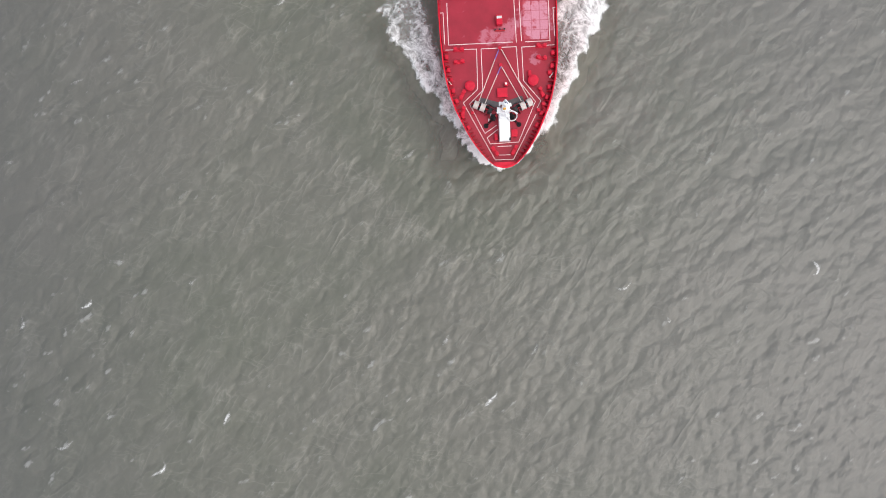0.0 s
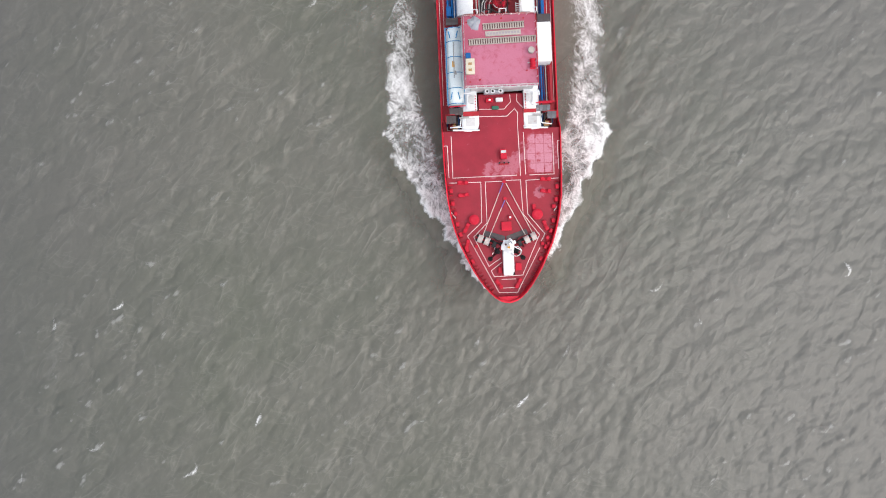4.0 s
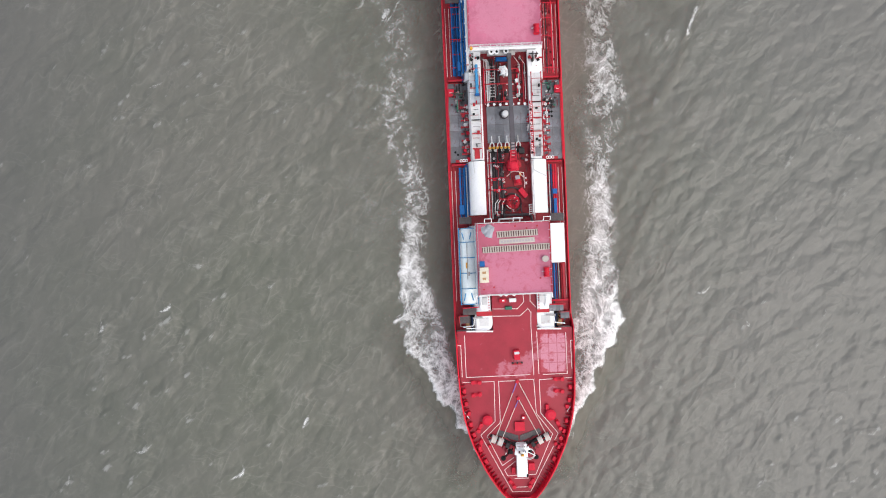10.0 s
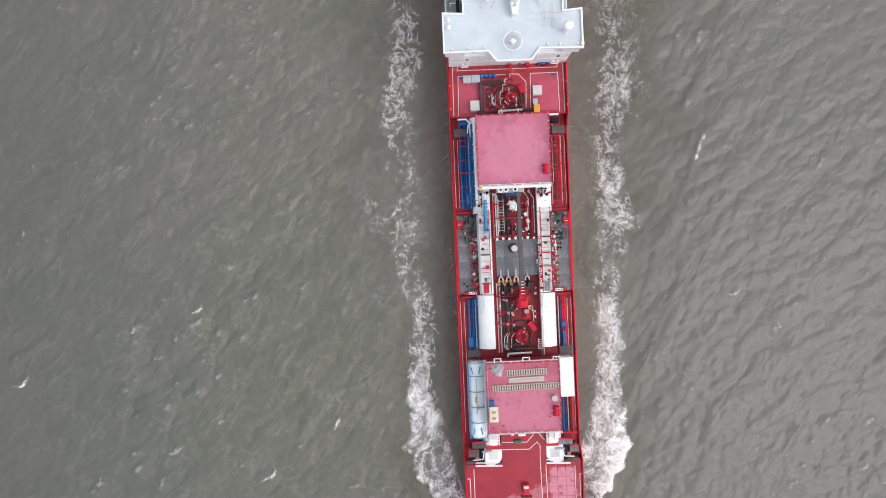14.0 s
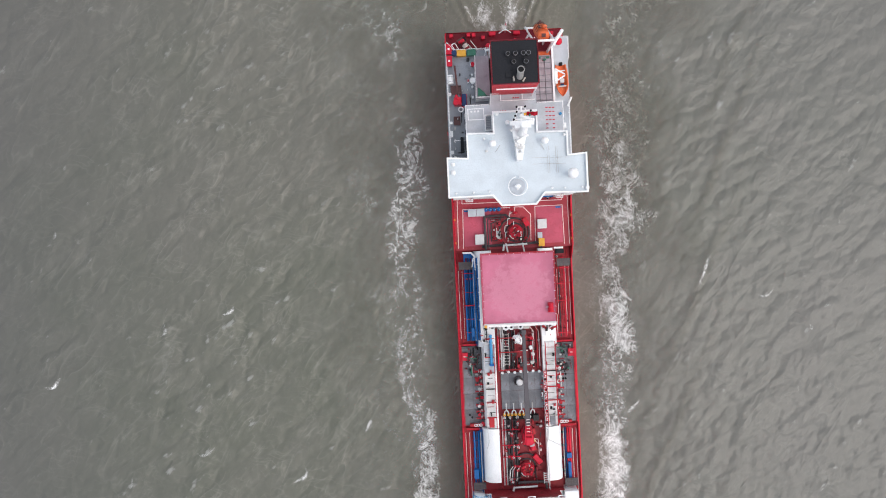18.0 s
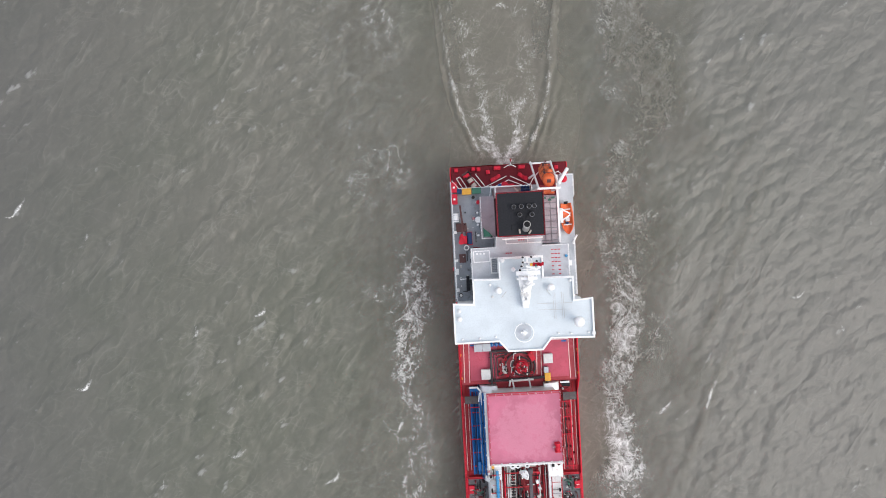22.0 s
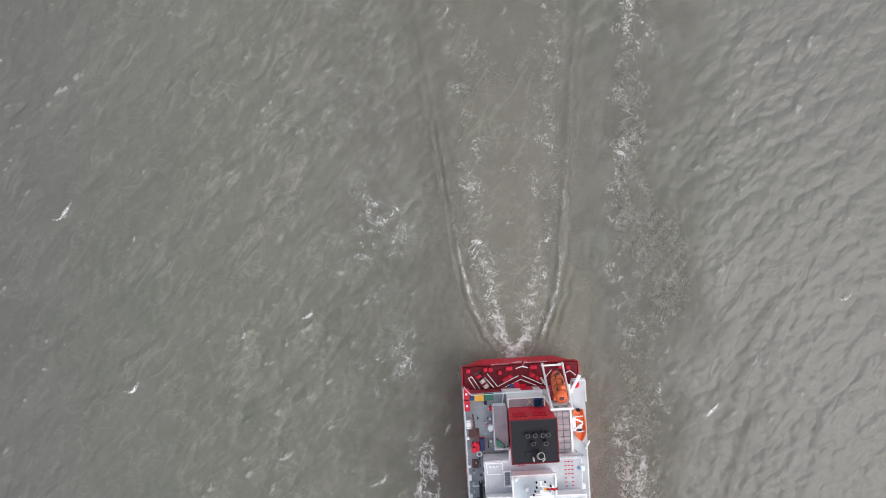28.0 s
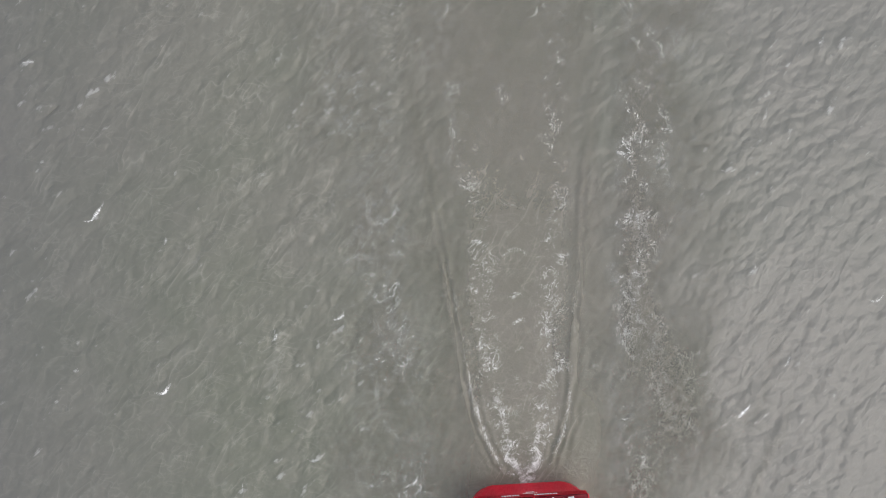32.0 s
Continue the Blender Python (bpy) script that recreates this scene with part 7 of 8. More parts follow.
for x, y in ((-8.7, 88.7), (-6.2, 88.7), (-3.9, 88.8), (5.1, 88.9), (6.9, 88.8), (9.4, 88.8)):
    block("floodlight", WHITE, bridge, x, y, 17.2, 0.28, 0.24, 0.4, 0.06, 35)
block("wing_lamp", WHITE, bridge, 10.1, 88.7, 17.3, 0.5, 0.4, 0.5)
for x, y in ((1.9, 101.0), (-4.1, 94.6)):
    block("roof_vent", DULL_WHITE, bridge, x if y < 99 else 0.4, y if y < 99 else 98.9, 17.2, 0.35, 0.3, 0.3)
for pts in ([(-2.8, 99.95), (3.1, 99.95)], [(-6.65, 97.05), (-3.1, 97.0)], [(3.4, 96.95), (7.35, 96.8)]):
    railing(bridge, pts, 17.2, WHITE, 1.0, 1.3)

# ---- decks behind the bridge ----
RED_DOT = shared("red_stud", lambda: one_box(-0.17, 0.17, -0.06, 0.06, 0, 0.05), BRIGHT_RED)
for i in range(3):
    for j in range(7):
        if not (i == 1 and j < 3):
            again("red_stud", RED_DOT, house, at=(5.17 + 0.49 * i, 97.3 + 0.6 * j, 14.6))
railing(house, [(-6.75, 97.3), (-6.75, 101.6), (-3.15, 101.6), (-3.0, 103.1), (-1.9, 103.1)], 14.6, WHITE, 1.0, 1.2)
railing(house, [(7.45, 97.1), (7.45, 101.6), (3.75, 101.6)], 14.6, WHITE, 1.0, 1.2)
marking("deck_line", [(-6.4, 101.2), (-4.1, 101.2), (-4.1, 99.6), (-6.4, 99.6), (-6.4, 101.2)], 14.6, house, 0.12, WHITE)
for k in range(3):
    block("lifebuoy_rack", WHITE, house, -5.9 + 0.5 * k, 100.8, 14.6, 0.3, 0.25, 0.15)
frame_box = part("stair_coaming", strip(bmesh.new(), [(-3.95, 97.9), (-3.0, 97.9), (-3.0, 100.1), (-3.95, 100.1), (-3.95, 97.9)], 0.14, 14.6, 15.3), WHITE, house, "white coaming round a stairwell")
ladder("stair", frame_box, -3.47, 98.0, 100.0, 14.62, 0.7, GREY_DECK, 0.25)
for pts in ([(-1.6, 103.0), (-1.6, 102.1), (1.6, 102.1)], [(1.6, 103.0), (1.6, 102.1), (3.5, 102.1)]):
    run("rail", WHITE, house, [(x, y, 15.2) for x, y in pts], 0.07)
for x in (0.35, 0.7, 1.05):
    block("red_chock", BRIGHT_RED, house, x, 102.55, 14.6, 0.2, 0.18, 0.15)
for x in (-1.6, -1.3, -0.9):
    block("red_chock", BRIGHT_RED, house, x, 100.7, 14.6, 0.2, 0.18, 0.15)
post("blue_buoy", PALE_BLUE, house, 7.15, 99.9, 14.6, 0.2, 0.4)
for y in (94.6, 96.2, 97.8, 99.4, 101.0):
    part("house_window", one_box(7.28, 7.36, y, y + 0.7, 11.8, 12.6), GLASS, house)
    part("house_window", one_box(-6.86, -6.78, y, y + 0.7, 11.8, 12.6), GLASS, house)
mid = part("middle_deck", one_box(-6.6, -5.8, 93.9, 98.3, 12.2, 12.45), PALE_GREY, house)
block("doorway", SOOT, house, -7.35, 96.4, 10.45, 0.45, 2.2, 1.6, 0.0)
for s, pts in ((-1, [(-9.1, 93.9), (-9.1, 108.4)]), (1, [(9.1, 94.0), (9.1, 102.4)]), (1, [(9.35, 108.9), (9.35, 112.1), (7.6, 112.1)])):
    railing(ship, pts, 10.4, WHITE, 1.05, 1.6)
run("white_post", WHITE, ship, [(8.9, 101.6, 10.9), (9.5, 102.9, 11.3)], 0.14)
for y in (96.0, 98.7, 100.2):
    block("side_locker", (WHITE, PALE_GREY, WHITE)[int(y) % 3], ship, 8.2, y, 10.4, 0.7, 0.8, 0.8)
block("hull_fitting", BRIGHT_RED, ship, -9.35, 98.6, 8.2, 0.25, 0.5, 0.5)

# casing decks round the funnel
stb = part("casing_deck", one_box(-5.05, -2.9, 102.95, 109.3, 12.8, 13.0), LILAC, ship, "lilac-grey casing deck beside the funnel")
part("casing_wall", one_box(-5.0, -2.95, 103.0, 109.25, 10.4, 12.8), WHITE, ship)
railing(stb, [(-4.98, 109.2), (-4.98, 103.05), (-2.95, 103.05)], 13.0, WHITE, 1.0, 1.2)
part("green_cover", prism(bmesh.new(), [(-4.7, 104.6), (-4.7, 103.3), (-3.4, 103.3), (-3.9, 103.9)], 13.0, 13.5, 0.05), GREEN, stb)
for x in (-3.2, -2.7, -2.3):
    block("small_gear", BLACK, stb, x - 0.3, 103.2, 13.0, 0.22, 0.2, 0.3)
part("casing_wall", one_box(3.52, 6.4, 101.9, 109.0, 10.4, 12.7), WHITE, ship)
grating("casing_walkway", 3.6, 6.35, 101.9, 109.0, 12.95, LILAC, ship, "grey grating walkway beside the funnel", 0.8, GREY_DECK)
for x in (4.55, 5.45):
    run("walk_bar", GRATING, ship, [(x, 102.0, 13.0), (x, 108.9, 13.0)], 0.05)
for k in range(8):
    run("walk_bar", GRATING, ship, [(3.7, 102.3 + 0.93 * k, 13.0), (6.3, 102.3 + 0.93 * k, 13.0)], 0.05)
for x, y in ((4.6, 108.6), (5.4, 108.3), (5.9, 108.6)):
    block("green_fitting", GREEN, ship, x, y, 13.0, 0.5, 0.25, 0.2)
part("davit_girder", one_box(6.45, 6.75, 101.9, 112.0, 12.7, 13.2, bev=0.04), WHITE, ship, "long white girder beside the boats")
part("casing_front", one_box(-2.9, 3.5, 102.5, 102.9, 10.4, 14.4), FUNNEL_RED, ship)
run("funnel_rail", WHITE, funnel, [(-2.5, 102.78, 20.2), (3.05, 102.78, 20.2)], 0.11)
run("funnel_ladder", WHITE, funnel, [(3.1, 102.78, 20.2), (3.1, 102.78, 14.4)], 0.11)
part("casing_base", one_box(-2.75, 3.2, 109.0, 109.14, 8.0, 14.0), WHITE, ship)
for x, y, r, h in ((-0.91, 107.09, 0.3, 0.9), (0.12, 107.09, 0.3, 0.9), (1.2, 107.09, 0.32, 0.9), (1.9, 107.1, 0.3, 0.9), (-0.14, 105.97, 0.3, 0.9), (1.53, 105.94, 0.32, 0.9)):
    e = part("exhaust_pipe", rod(bmesh.new(), (x, y + 0.1, 22.0), (x, y, 22 + h), r, r * 0.95, 18), DARK_STEEL, funnel, "dark exhaust pipe with a black mouth")
    part("mouth", rod(bmesh.new(), (x, y, 22 + h), (x, y, 22.02 + h), r * 0.82, seg=18), BLACK, e)
    part("lip", ring(bmesh.new(), (x, y, 22 + h), r * 0.92, 0.03), GRATING, e)
big = part("exhaust_pipe", rod(bmesh.new(), (0.67, 104.05, 22.0), (0.65, 104.6, 24.0), 0.48, 0.48, 20), STEEL, funnel, "large grey main exhaust pipe")
part("mouth", rod(bmesh.new(), (0.65, 104.6, 24.0), (0.65, 104.605, 24.02), 0.4, seg=20), BLACK, big)
part("lip", ring(bmesh.new(), (0.65, 104.6, 24.0), 0.46, 0.05), STEEL, big)
for x, y, rz in ((-0.22, 103.73, 5), (1.19, 103.58, -35)):
    block("cowl", ALLOY, funnel, x, y, 22.0, 0.22, 0.65, 0.5, 0.1, rz)
block("hatch_plate", SOOT, funnel, -0.87, 104.37, 22.0, 0.9, 0.8, 0.12)
for x0 in (-2.55, 0.3):
    lou = part("louvre", one_box(x0, x0 + 1.95, 109.15, 109.2, 17.4, 20.2), MAROON, funnel, "red louvred vent")
    for k in range(8):
        part("slat", one_box(x0 + 0.05, x0 + 1.9, 109.2, 109.25, 17.5 + 0.34 * k, 17.65 + 0.34 * k), FUNNEL_RED, lou)
part("stern_wall", one_box(-3.2, 2.65, 110.62, 110.88, 7.2, 10.6), WHITE, ship, "white wall at the break of the stern")
part("red_door", one_box(-0.3, 1.6, 110.88, 110.92, 7.5, 9.9), BRIGHT_RED, ship)
block("red_machine", BRIGHT_RED, ship, 0.1, 111.15, 7.2, 1.3, 0.5, 0.7, 0.08)
block("blue_machine", BLUE, ship, -1.5, 111.2, 7.2, 0.5, 0.5, 0.7)
railing(ship, [(-9.0, 112.0), (-8.0, 110.8), (-3.3, 110.85), (2.3, 110.8)], 10.4, WHITE, 1.05, 1.2)
railing(ship, [(-3.4, 109.3), (-3.1, 111.0)], 10.4, WHITE)
part("pillar", one_box(2.5, 2.75, 109.8, 111.0, 10.38, 11.4), WHITE, ship)

railing(ship, [(-9.2, 94.2), (-9.2, 111.8)], 10.4, WHITE, 1.0, 1.3)
for y, sy in ((95.4, 0.5), (98.2, 0.9), (99.9, 0.35), (104.2, 0.45), (106.3, 0.3)):
    block("deck_locker", WHITE, ship, -8.85, y, 10.4, 0.4, sy, 0.6, 0.05)
clutter(-8.7, -5.6, 94.5, 101.5, 10.4, 16, [WHITE, DULL_WHITE, DARK_STEEL, BROWN, STEEL], 61, 0.4)
clutter(-8.4, -5.5, 102.5, 109.6, 10.4, 12, [WHITE, DULL_WHITE, DARK_STEEL, BLACK, STEEL], 62, 0.35)
for y in (103.6, 105.2, 107.0, 108.6):
    post("vent_head", WHITE, ship, -5.4, y, 10.4, 0.16, 0.7, lip=0.05)

# ---- stern ----
for pts in ([(-7.2, 110.95), (-8.2, 112.66), (-7.68, 112.92), (-6.5, 110.95)], [(-5.21, 113.23), (-3.7, 111.14), (-0.36, 112.67)], [(-5.68, 112.75), (-4.24, 110.95)],
            [(-2.5, 111.0), (-0.04, 112.06), (2.4, 110.97)], [(0.23, 112.64), (3.25, 111.14), (3.74, 112.0), (4.9, 113.3)], [(7.17, 112.75), (7.78, 113.01), (8.62, 112.22)]):
    marking("deck_line", pts, 7.2, ship, 0.11, WHITE)
sw = part("mooring_winch", one_box(-1.5, 1.4, -0.55, 0.6, 0, 0.2), BROWN, ship, "stern mooring winch with two pale rope drums", pose(-6.1, 112.25, 7.2, 0, 0, -58))
for d in (0.05, 0.98):
    part("rope_drum", rod(bmesh.new(), (d - 0.3, 0, 0.6), (d + 0.3, 0, 0.6), 0.42, seg=18), ROPE, sw)
    for s in (-0.36, 0.36):
        part("drum_flange", rod(bmesh.new(), (d + s - 0.03, 0, 0.6), (d + s + 0.03, 0, 0.6), 0.52, seg=18), DARK_RED, sw)
    part("brake_band", ring(bmesh.new(), (d + 0.46, 0, 0.6), 0.4, 0.05, "X"), BRIGHT_RED, sw)
part("winch_shaft", rod(bmesh.new(), (-1.1, 0, 0.6), (1.5, 0, 0.6), 0.1, seg=10), DARK_STEEL, sw)
block("motor", BRIGHT_RED, sw, -0.85, 0.05, 0.2, 0.5, 0.7, 0.75, 0.08)
block("motor_cover", BRIGHT_RED, sw, -0.95, -0.42, 0.2, 0.4, 0.3, 0.5, 0.06)
block("gearbox", BLACK, sw, -1.0, 0.5, 0.2, 0.6, 0.35, 0.5)
for x, y, rz in ((-2.1, 112.42, 27), (2.15, 112.47, -33)):
    bollard(x, y, 7.2, rz)
for x, y in ((-8.2, 113.9), (-1.8, 113.95), (2.0, 113.95), (-4.7, 113.9), (-3.25, 113.4), (7.4, 113.6), (-5.5, 113.95), (6.2, 113.8)):
    block("fairlead", BRIGHT_RED, ship, x, y, 7.2, 1.05 if abs(x) < 3 else 0.6, 0.6, 0.8, 0.1)
post("red_ventilator", BRIGHT_RED, ship, -0.74, 111.25, 7.2, 0.48, 0.8, lip=0.06)
staff = part("flagstaff", rod(bmesh.new(), (0.2, 114.1, 7.9), (0.3, 114.9, 10.2), 0.05, seg=8), WHITE, ship)
part("staff_arms", pipe(bmesh.new(), [(-0.75, 113.9, 8.0), (-0.3, 114.15, 8.3), (0.2, 114.3, 8.6), (0.7, 114.15, 8.3), (1.1, 113.95, 8.0)], 0.07), WHITE, staff)
bm = bmesh.new()
grid = [[bm.verts.new((0.3 + 0.12 * math.sin(j * 0.9), 114.7 + 0.1 * i, 9.7 - 0.12 * i - 0.12 * j)) for i in range(6)] for j in range(6)]
for a, b in zip(grid, grid[1:]):
    for i in range(5):
        bm.faces.new((a[i], a[i + 1], b[i + 1], b[i]))
bmesh.ops.solidify(bm, geom=bm.faces[:], thickness=0.06)
part("ensign", bm, BRIGHT_RED, staff, "red ensign hanging from its staff")
# bars for the name and port on the transom
name_bars = [(-4.6 + 0.42 * i, 0.3) for i in range(7)] + [(0.6 + 0.42 * i, 0.3) for i in range(9)]
LETTER = shared("name_letter", lambda: one_box(-0.15, 0.15, -0.02, 0.02, 0, 0.42), WHITE)
for x, w in name_bars:
    again("name_letter", LETTER, hull, at=(x + 0.2, 114.53, 6.2))
SMALL = shared("port_letter", lambda: one_box(-0.11, 0.11, -0.02, 0.02, 0, 0.3), WHITE)
for i in range(7):
    again("port_letter", SMALL, hull, at=(-0.95 + 0.34 * i, 114.53, 5.5))
for i in range(4):
    again("port_letter", SMALL, hull, at=(-0.4 + 0.34 * i, 114.53, 4.9))


# ---- loose gear that the ship carries ----
def accommodation_ladder(x, y, z, length, width, rz, label):
    g = thing("gangway", pose(x, y, z, 0, 0, rz), label, "gangway", "gangways stowed on the pink deck")
    for s in (-1, 1):
        part("side_beam", one_box(-length / 2, length / 2, s * width / 2 - 0.05, s * width / 2 + 0.05, 0, 0.28, bev=0.02), ALLOY, g)
    n = int(length / 0.36)
    me = shared("tread_%.1f" % width, lambda: one_box(-0.1, 0.1, -width / 2 + 0.05, width / 2 - 0.05, 0.06, 0.12), ALLOY)
    for i in range(n):
        again("tread", me, g, at=(-length / 2 + (i + 0.5) * length / n, 0, 0))
    # brown sheet added to darken the gaps between the treads
    part("underside", one_box(-length / 2, length / 2, 0.05 - width / 2, width / 2 - 0.05, 0.0, 0.04), BROWN, g)
    return g


accommodation_ladder(0.6, 41.2, 13.0, 6.2, 0.85, 1.5, "grey aluminium gangway lying on the pink deck")
accommodation_ladder(0.35, 39.0, 13.0, 10.1, 0.85, 1.2, "long aluminium gangway lying on the pink deck")
flat = thing("gangway", pose(0.5, 40.1, 13.0, 0, 0, 1.5), "plain grey gangway plank on the pink deck", "gangway", "gangways stowed on the pink deck")
part("plank", one_box(-2.65, 2.65, -0.38, 0.38, 0.05, 0.2, bev=0.03), ALLOY, flat)
SLOT = shared("plank_slot", lambda: one_box(-0.13, 0.13, -0.16, 0.16, 0.2, 0.206), LILAC)
for i in range(11):
    again("slot", SLOT, flat, at=(-2.25 + 0.45 * i, 0, 0))
for x in (-2.0, 0, 2.0):
    part("batten", one_box(x - 0.06, x + 0.06, -0.42, 0.42, 0, 0.05), STEEL, flat)

tarp = thing("tarpaulin", pose(-3.75, 41.7, 13.0, 0, 0, 10), "crumpled grey tarpaulin lying on the pink deck", "tarpaulin")
bm = bmesh.new()
rr = random.Random(3)
ringv = []
for k, rad in enumerate((0.95, 0.7, 0.4)):
    ringv.append([bm.verts.new((rad * math.cos(a) * (1 + 0.25 * math.sin(3 * a)), rad * math.sin(a) * (1.1 + 0.2 * math.cos(5 * a)), (0.02, 0.28, 0.42)[k] + (rr.uniform(-0.1, 0.14) if k else 0))) for a in (2 * math.pi * i / 16 for i in range(16))])
top = bm.verts.new((0.05, 0.1, 0.38))
for a, b in zip(ringv, ringv[1:]):
    for i in range(16):
        bm.faces.new((a[i], a[(i + 1) % 16], b[(i + 1) % 16], b[i]))
for i in range(16):
    bm.faces.new((ringv[2][i], ringv[2][(i + 1) % 16], top))
bm.faces.new(ringv[0][::-1])
part("sheet", bm, TARP, tarp)


def crate(name, x, y, z, sx, sy, sz, mat, label, category, rz=0.0, lid=None, group=""):
    c = thing(name, pose(x, y, z, 0, 0, rz), label, category, group)
    part("body", one_box(-sx / 2, sx / 2, -sy / 2, sy / 2, 0, sz * 0.88, bev=0.04), mat, c)
    part("lid", one_box(-sx / 2 - 0.03, sx / 2 + 0.03, -sy / 2 - 0.03, sy / 2 + 0.03, sz * 0.88, sz, bev=0.03), lid or mat, c)
    return c


cr = crate("storage_crate", -4.6, 35.2, 13.0, 1.25, 2.2, 0.9, CREAM, "cream crate with two tan labels on the pink deck", "crate")
for y in (-0.55, 0.35):
    part("sticker", one_box(-0.3, 0.25, y - 0.18, y + 0.18, 0.9, 0.906), TAN, cr)
crate("storage_box", -4.85, 36.85, 13.0, 0.7, 0.75, 0.7, BLUE, "small blue storage box on the pink deck", "box")
dr = thing("drum", (4.55, 37.25, 13.0), "pale grey steel drum on the pink deck", "drum")
part("body", rod(bmesh.new(), (0, 0, 0), (0, 0, 0.85), 0.45, seg=20), ALLOY, dr)
part("rim", ring(bmesh.new(), (0, 0, 0.85), 0.44, 0.05), STEEL, dr)
for x, mat, lab in ((-6.25, PALE_GREY, "pale grey steel chest on the poop deck"), (-4.95, PALE_GREY, "pale grey steel chest on the poop deck")):
    crate("deck_chest", x, 86.15, 8.0, 1.2, 1.1, 0.9, mat, lab, "chest", group="grey chests before the bridge")
for k in range(4):
    d = thing("drum", (-4.1 + 0.68 * k, 86.55, 8.0), "blue plastic drum standing before the bridge", "drum", "row of blue drums")
    part("body", rod(rod(bmesh.new(), (0, 0, 0), (0, 0, 0.85), 0.3, seg=16), (0, 0, 0.85), (0, 0, 0.9), 0.3, 0.22, 16), BLUE, d)
    part("bung", rod(bmesh.new(), (0.12, 0, 0.9), (0.12, 0, 0.94), 0.06), DULL_WHITE, d)
for x, y, sx, sy, mat, lab in ((-5.25, 82.0, 1.35, 1.5, DULL_WHITE, "white covered chest on the poop deck"), (4.5, 84.0, 1.35, 1.4, DULL_WHITE, "white covered chest on the poop deck"),
                               (4.1, 82.25, 0.65, 0.85, PALE_GREY, "small grey chest on the poop deck"), (4.3, 81.15, 0.85, 1.2, YELLOW, "yellow storage box on the poop deck")):
    crate("deck_chest", x, y, 8.0, sx, sy, 0.9, mat, lab, "chest")

# boats
def boat_hull(length, beam, depth, n=14, canopy=False):
    bm = bmesh.new()
    rows = []
    for i in range(n + 1):
        u = i / n
        w = beam / 2 * (1 - max(0, (u - 0.5) / 0.5) ** 3.2 * 0.94) * (0.82 + 0.18 * min(1, u / 0.3))
        y = -length / 2 + length * u
        k = max(w, 0.03)
        top = depth * (1 + 0.15 * u * u)
        prof = [(-k, top), (-k * 0.98, top * 0.6), (-k * 0.7, top * 0.15), (0, 0), (k * 0.7, top * 0.15), (k * 0.98, top * 0.6), (k, top)]
        if canopy:
            hgt = top + 0.75 * math.sin(math.pi * min(1, max(0, 0.08 + 0.95 * u))) ** 0.6
            prof += [(k * 0.86, top + (hgt - top) * 0.6), (k * 0.5, hgt), (-k * 0.5, hgt), (-k * 0.86, top + (hgt - top) * 0.6)]
        else:
            prof += [(k * 0.8, top), (k * 0.72, top * 0.45), (-k * 0.72, top * 0.45), (-k * 0.8, top)]
        rows.append([bm.verts.new((x, y, z)) for x, z in prof])
    m = len(rows[0])
    for a, b in zip(rows, rows[1:]):
        for i in range(m):
            bm.faces.new((a[i], a[(i + 1) % m], b[(i + 1) % m], b[i]))
    bm.faces.new(rows[0]), bm.faces.new(rows[-1][::-1])
    return bm


# free-fall lifeboat on its steep ramp, bow aft and down
lb = thing("lifeboat", pose(4.85, 111.45, 14.0, -63, 0, 0), "orange free-fall lifeboat on a steep white ramp", "lifeboat")
smooth(part("hull", boat_hull(6.4, 2.0, 1.0, canopy=True), ORANGE, lb))
part("hatch", rod(bmesh.new(), (0.1, 1.6, 1.3), (0.1, 1.6, 1.8), 0.32, seg=14), BROWN, lb)
part("conning_dome", ball(bmesh.new(), (0.25, -1.9, 1.85), 0.45, 0.8), ORANGE, lb)
for y in (-2.6, -1.2, 0.1, 1.2):
    run("grab_rail", BROWN, lb, [(-0.95, y, 1.3), (-0.5, y, 1.95), (0.5, y, 1.95), (0.95, y, 1.3)], 0.04)
for x in (-0.4, 0.4):
    run("grab_rail", BROWN, lb, [(x, -2.8, 1.9), (x, 0.6, 1.95)], 0.04)
part("stern_plate", one_box(-0.3, 0.3, -3.4, -3.2, 0.7, 1.2, bev=0.05), BROWN, lb)
for x, y in ((-0.55, -2.2), (0.5, -0.6), (-0.3, 0.9), (0.2, 2.3)):
    part("deck_fitting", one_box(x - 0.14, x + 0.14, y - 0.2, y + 0.2, 1.75, 2.0, bev=0.03), BROWN, lb)
davit = part("davit", pipe(bmesh.new(), [(3.35, 114.5, 8.4), (3.12, 109.7, 18.8)], 0.16, 8), WHITE, ship, "white ramp frame of the free-fall lifeboat")
part("ramp_side", pipe(bmesh.new(), [(6.45, 114.5, 8.4), (6.0, 109.7, 18.8)], 0.16, 8), WHITE, davit)
part("ramp_beam", one_box(2.88, 6.2, 109.5, 109.8, 18.6, 19.0, bev=0.05), WHITE, davit)
part("ramp_beam", one_box(3.1, 6.65, 114.15, 114.4, 8.6, 8.9, bev=0.04), WHITE, davit)
part("ramp_beam", one_box(5.7, 6.65, 114.2, 114.5, 8.2, 8.55, bev=0.04), WHITE, davit)
for x in (3.15, 6.05):
    part("ramp_leg", one_box(x - 0.14, x + 0.14, 109.6, 109.9, 10.3, 18.6), WHITE, davit)
    part("ramp_leg", one_box(x - 0.12, x + 0.12, 112.0, 112.25, 7.2, 12.6), WHITE, davit)
block("boat_cradle", ORANGE, ship, 5.4, 109.6, 10.4, 2.0, 0.6, 1.2)
run("stores_crane", WHITE, ship, [(7.0, 110.8, 12.2), (8.5, 113.0, 11.6)], 0.26, "white stores crane arm")
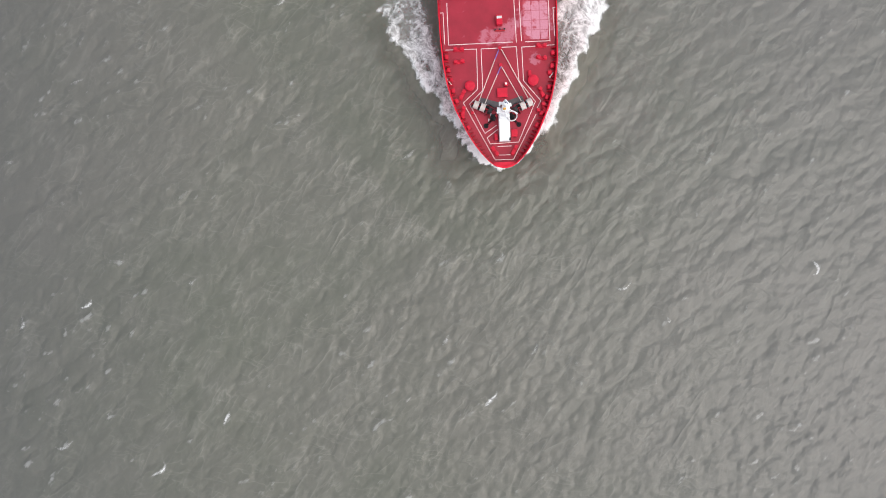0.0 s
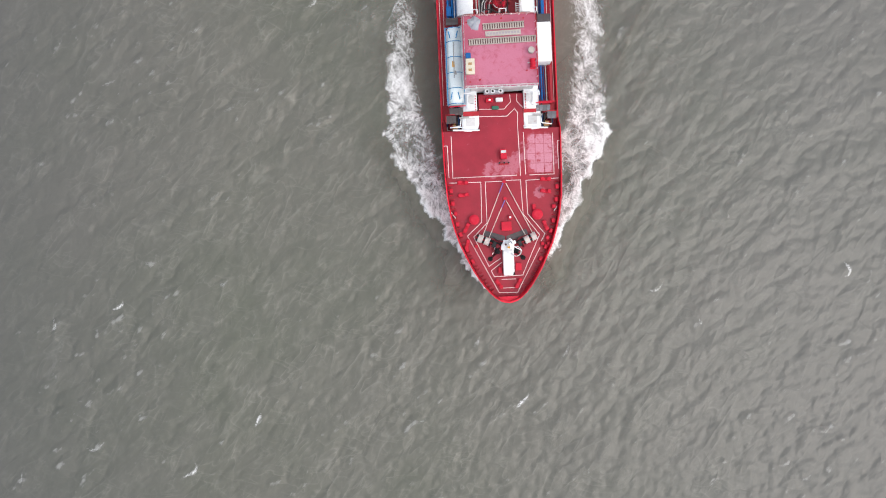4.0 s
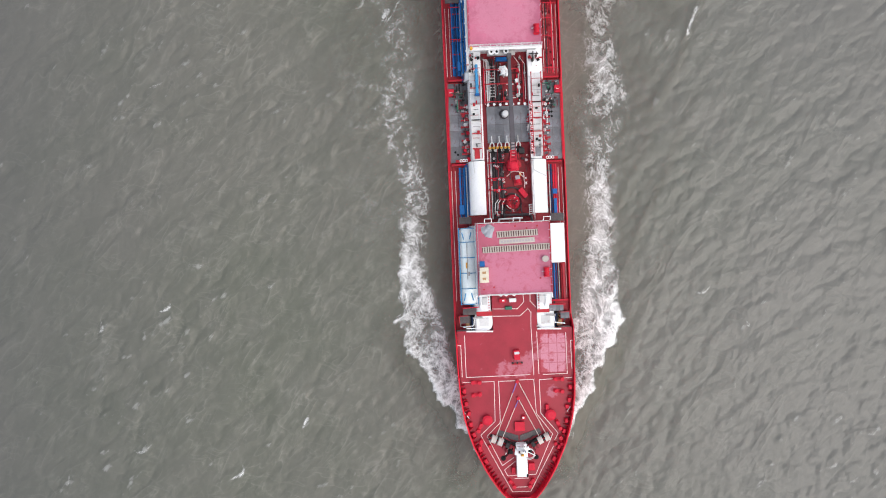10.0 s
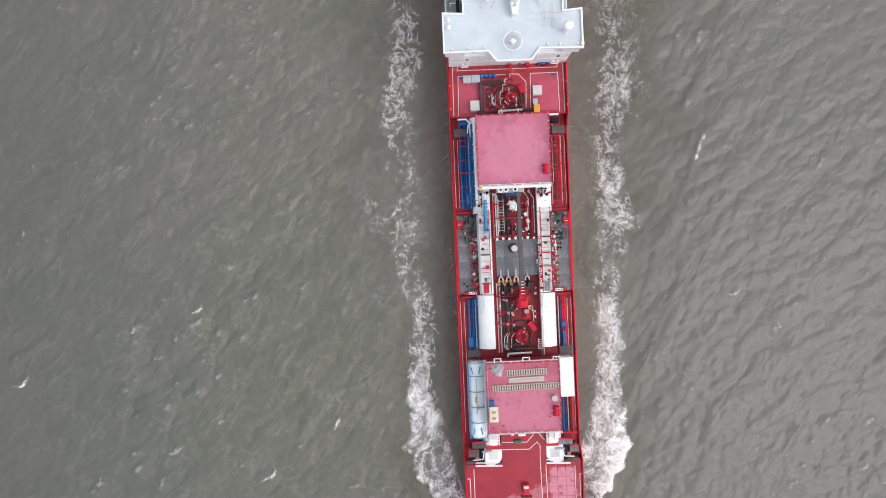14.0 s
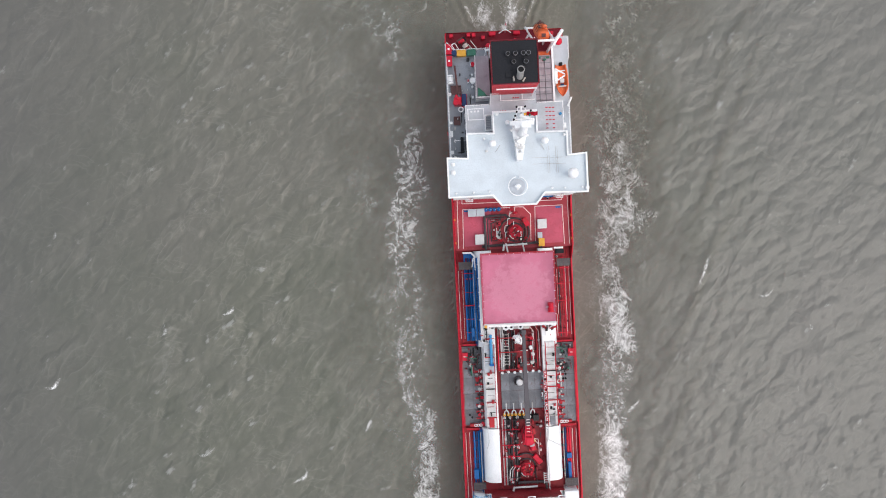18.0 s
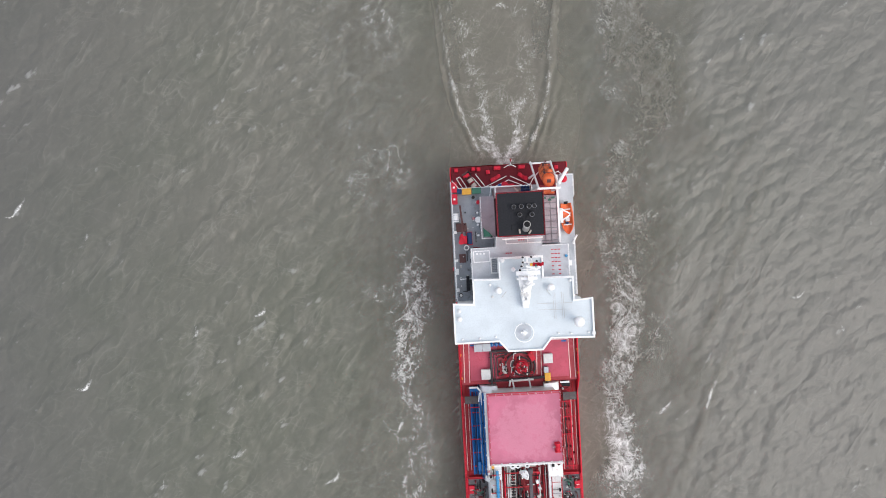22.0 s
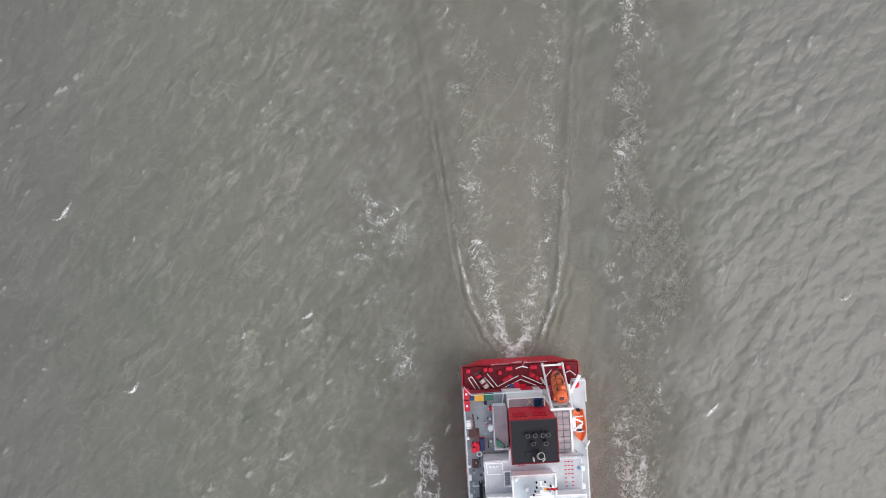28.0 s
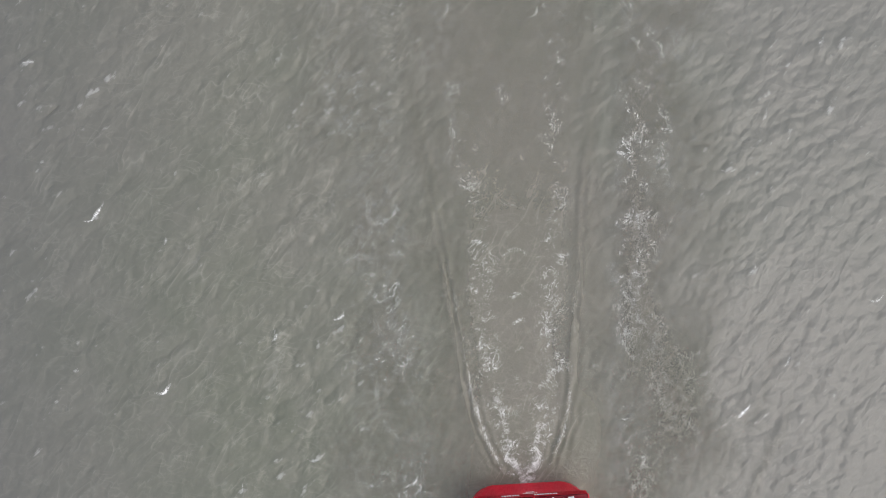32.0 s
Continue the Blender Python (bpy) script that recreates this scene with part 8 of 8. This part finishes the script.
post("crane_post", WHITE, ship, 7.0, 110.8, 10.4, 0.3, 2.0)
part("buoy", ball(bmesh.new(), (7.95, 111.5, 10.9), 0.58, 0.9, 18), BRIGHT_RED, ship, "round bright red buoy")
rb = thing("rescue_boat", pose(8.08, 105.4, 11.0, 0, 0, 183), "open orange rescue boat on its davit", "boat")
smooth(part("hull", boat_hull(4.7, 1.9, 0.85), ORANGE, rb))
part("engine", one_box(-0.25, 0.25, -2.6, -2.2, 0.5, 1.3, bev=0.06), BLACK, rb)
part("console", one_box(-0.3, 0.3, -0.2, 0.4, 0.4, 1.1, bev=0.05), DULL_WHITE, rb)
part("seat", one_box(-0.25, 0.25, 0.5, 1.0, 0.4, 0.8, bev=0.05), NAVY, rb)
for y in (-1.4, 0.9):
    part("thwart", one_box(-0.6, 0.6, y - 0.08, y + 0.08, 0.75, 0.85), DULL_WHITE, rb)
for y0, y1 in ((106.9, 106.1), (105.0, 105.9)):
    run("boat_davit", WHITE, ship, [(6.9, y0, 12.9), (8.4, y1, 12.7)], 0.12, "white davit arm over the rescue boat")
block("davit_foot", WHITE, ship, 7.1, 105.9, 10.4, 0.5, 2.2, 2.3)

# gear on the grey boat deck
for y in (111.0, 109.2):
    c = crate("fire_locker", -8.75, y, 10.4, 0.85, 1.5, 0.9, BRIGHT_RED, "bright red locker at the deck edge", "locker", group="red lockers")
    part("label_plate", one_box(-0.15, 0.15, -0.15, 0.15, 0.9, 0.906), WHITE, c)
crate("waste_bin", -6.85, 110.35, 10.4, 1.35, 0.95, 0.9, YELLOW, "yellow waste bin beside a green one", "bin", group="waste bins")
crate("waste_bin", -5.35, 110.4, 10.4, 1.3, 0.95, 0.9, GREEN, "green waste bin beside a yellow one", "bin", group="waste bins")
bd = thing("drum", (-7.95, 110.4, 10.4), "dark blue drum beside the waste bins", "drum")
part("body", rod(bmesh.new(), (0, 0, 0), (0, 0, 0.9), 0.38, seg=16), NAVY, bd)
part("lid", rod(bmesh.new(), (0, 0, 0.9), (0, 0, 0.95), 0.4, seg=16), NAVY, bd)
lr = thing("liferaft", pose(-8.65, 106.4, 10.4), "white liferaft canister on a cradle at the rail", "liferaft")
part("canister", rod(bmesh.new(), (0, -0.65, 0.75), (0, 0.65, 0.75), 0.42, seg=18), WHITE, lr)
for y in (-0.4, 0.4):
    part("strap", rod(bmesh.new(), (0, y - 0.04, 0.75), (0, y + 0.04, 0.75), 0.44, seg=18), TARP, lr)
part("cradle", one_box(-0.4, 0.4, -0.55, 0.55, 0, 0.45), STEEL, lr)
block("dark_hatch", BROWN, ship, -7.9, 104.9, 10.4, 1.6, 1.3, 0.35, 0.03, 0, "rusty brown deck hatch")
block("dark_hatch", BROWN, ship, -7.95, 100.2, 10.4, 1.0, 1.3, 0.3)
run("provision_crane", BROWN, ship, [(-7.9, 103.4, 12.0), (-7.75, 105.0, 12.2), (-8.0, 108.2, 12.3)], 0.14, "brown provision crane jib")
pc = block("crane_base", BRIGHT_RED, ship, -7.75, 103.0, 10.4, 1.1, 1.2, 1.5, 0.12, 0, "red provision crane base")
post("crane_drum", BRIGHT_RED, pc, -0.3, -0.3, 1.5, 0.4, 0.5)
block("crane_cylinder", BRIGHT_RED, pc, -0.1, 0.5, 1.4, 0.4, 0.8, 0.5, 0.08, 25)
block("blue_unit", NAVY, ship, -6.75, 103.2, 10.4, 0.7, 1.8, 1.0, 0.05, 0)
block("unit_frame", BRIGHT_RED, ship, -6.75, 103.2, 10.4, 0.85, 2.0, 0.3, 0.02)
part("white_vent", rod(rod(bmesh.new(), (-5.35, 105.9, 10.4), (-5.35, 105.9, 12.2), 0.22), (-5.35, 105.9, 12.2), (-5.35, 105.9, 12.5), 0.5, 0.35, 18), WHITE, ship, "white mushroom ventilator")
post("vent", DARK_STEEL, ship, -5.9, 109.4, 10.4, 0.25, 0.6)
post("vent", BRIGHT_RED, ship, -5.2, 108.6, 10.4, 0.3, 0.9)
part("lifebuoy", ring(bmesh.new(), (-7.3, 101.8, 11.2), 0.34, 0.09), WHITE, ship)
post("capstan", BLACK, ship, -8.5, 94.6, 10.4, 0.3, 0.7)
part("capstan_cap", ball(bmesh.new(), (-8.5, 94.6, 11.15), 0.24), DULL_WHITE, ship)
bb = thing("gas_bottle_rack", (1.7, 109.85, 13.56), "bundle of dark blue gas bottles in a rack", "gas bottles")
for k in range(9):
    part("bottle", rod(rod(bmesh.new(), (0, 0, 0), (0, 0, 1.2), 0.2, seg=12), (0, 0, 1.2), (0, 0, 1.4), 0.2, 0.06, 12), NAVY, bb, at=(-0.45 + 0.45 * (k % 3), -0.45 + 0.45 * (k // 3), 0))
part("rack", strip(bmesh.new(), [(-0.7, -0.7), (0.7, -0.7), (0.7, 0.7), (-0.7, 0.7), (-0.7, -0.7)], 0.06, 0.6, 0.7), STEEL, bb)
sp = thing("spare_propeller", pose(0.6, 109.85, 13.56), "pale four-armed spare part lying on the deck", "spare part")
for a in (40, 130, 220, 310):
    part("arm", one_box(0.05, 0.75, -0.1, 0.1, 0.05, 0.2, bev=0.03), ROPE, sp, at=pose(0, 0, 0.1, 0, 0, a))
part("hub", rod(bmesh.new(), (0, 0, 0), (0, 0, 0.4), 0.2), ROPE, sp)


# ---- what moves ----
def motions():
    rows = [(t, pose(x, y, 0, 0, 0, h)) for t, x, y, h in COURSE]
    for ob, local in CARRIED:
        walk(ob, [(t, m @ local) for t, m in rows])
    walk(river, [(0, pose(0, 0, 0)), (32, pose(42, -2, 0))])


motions()
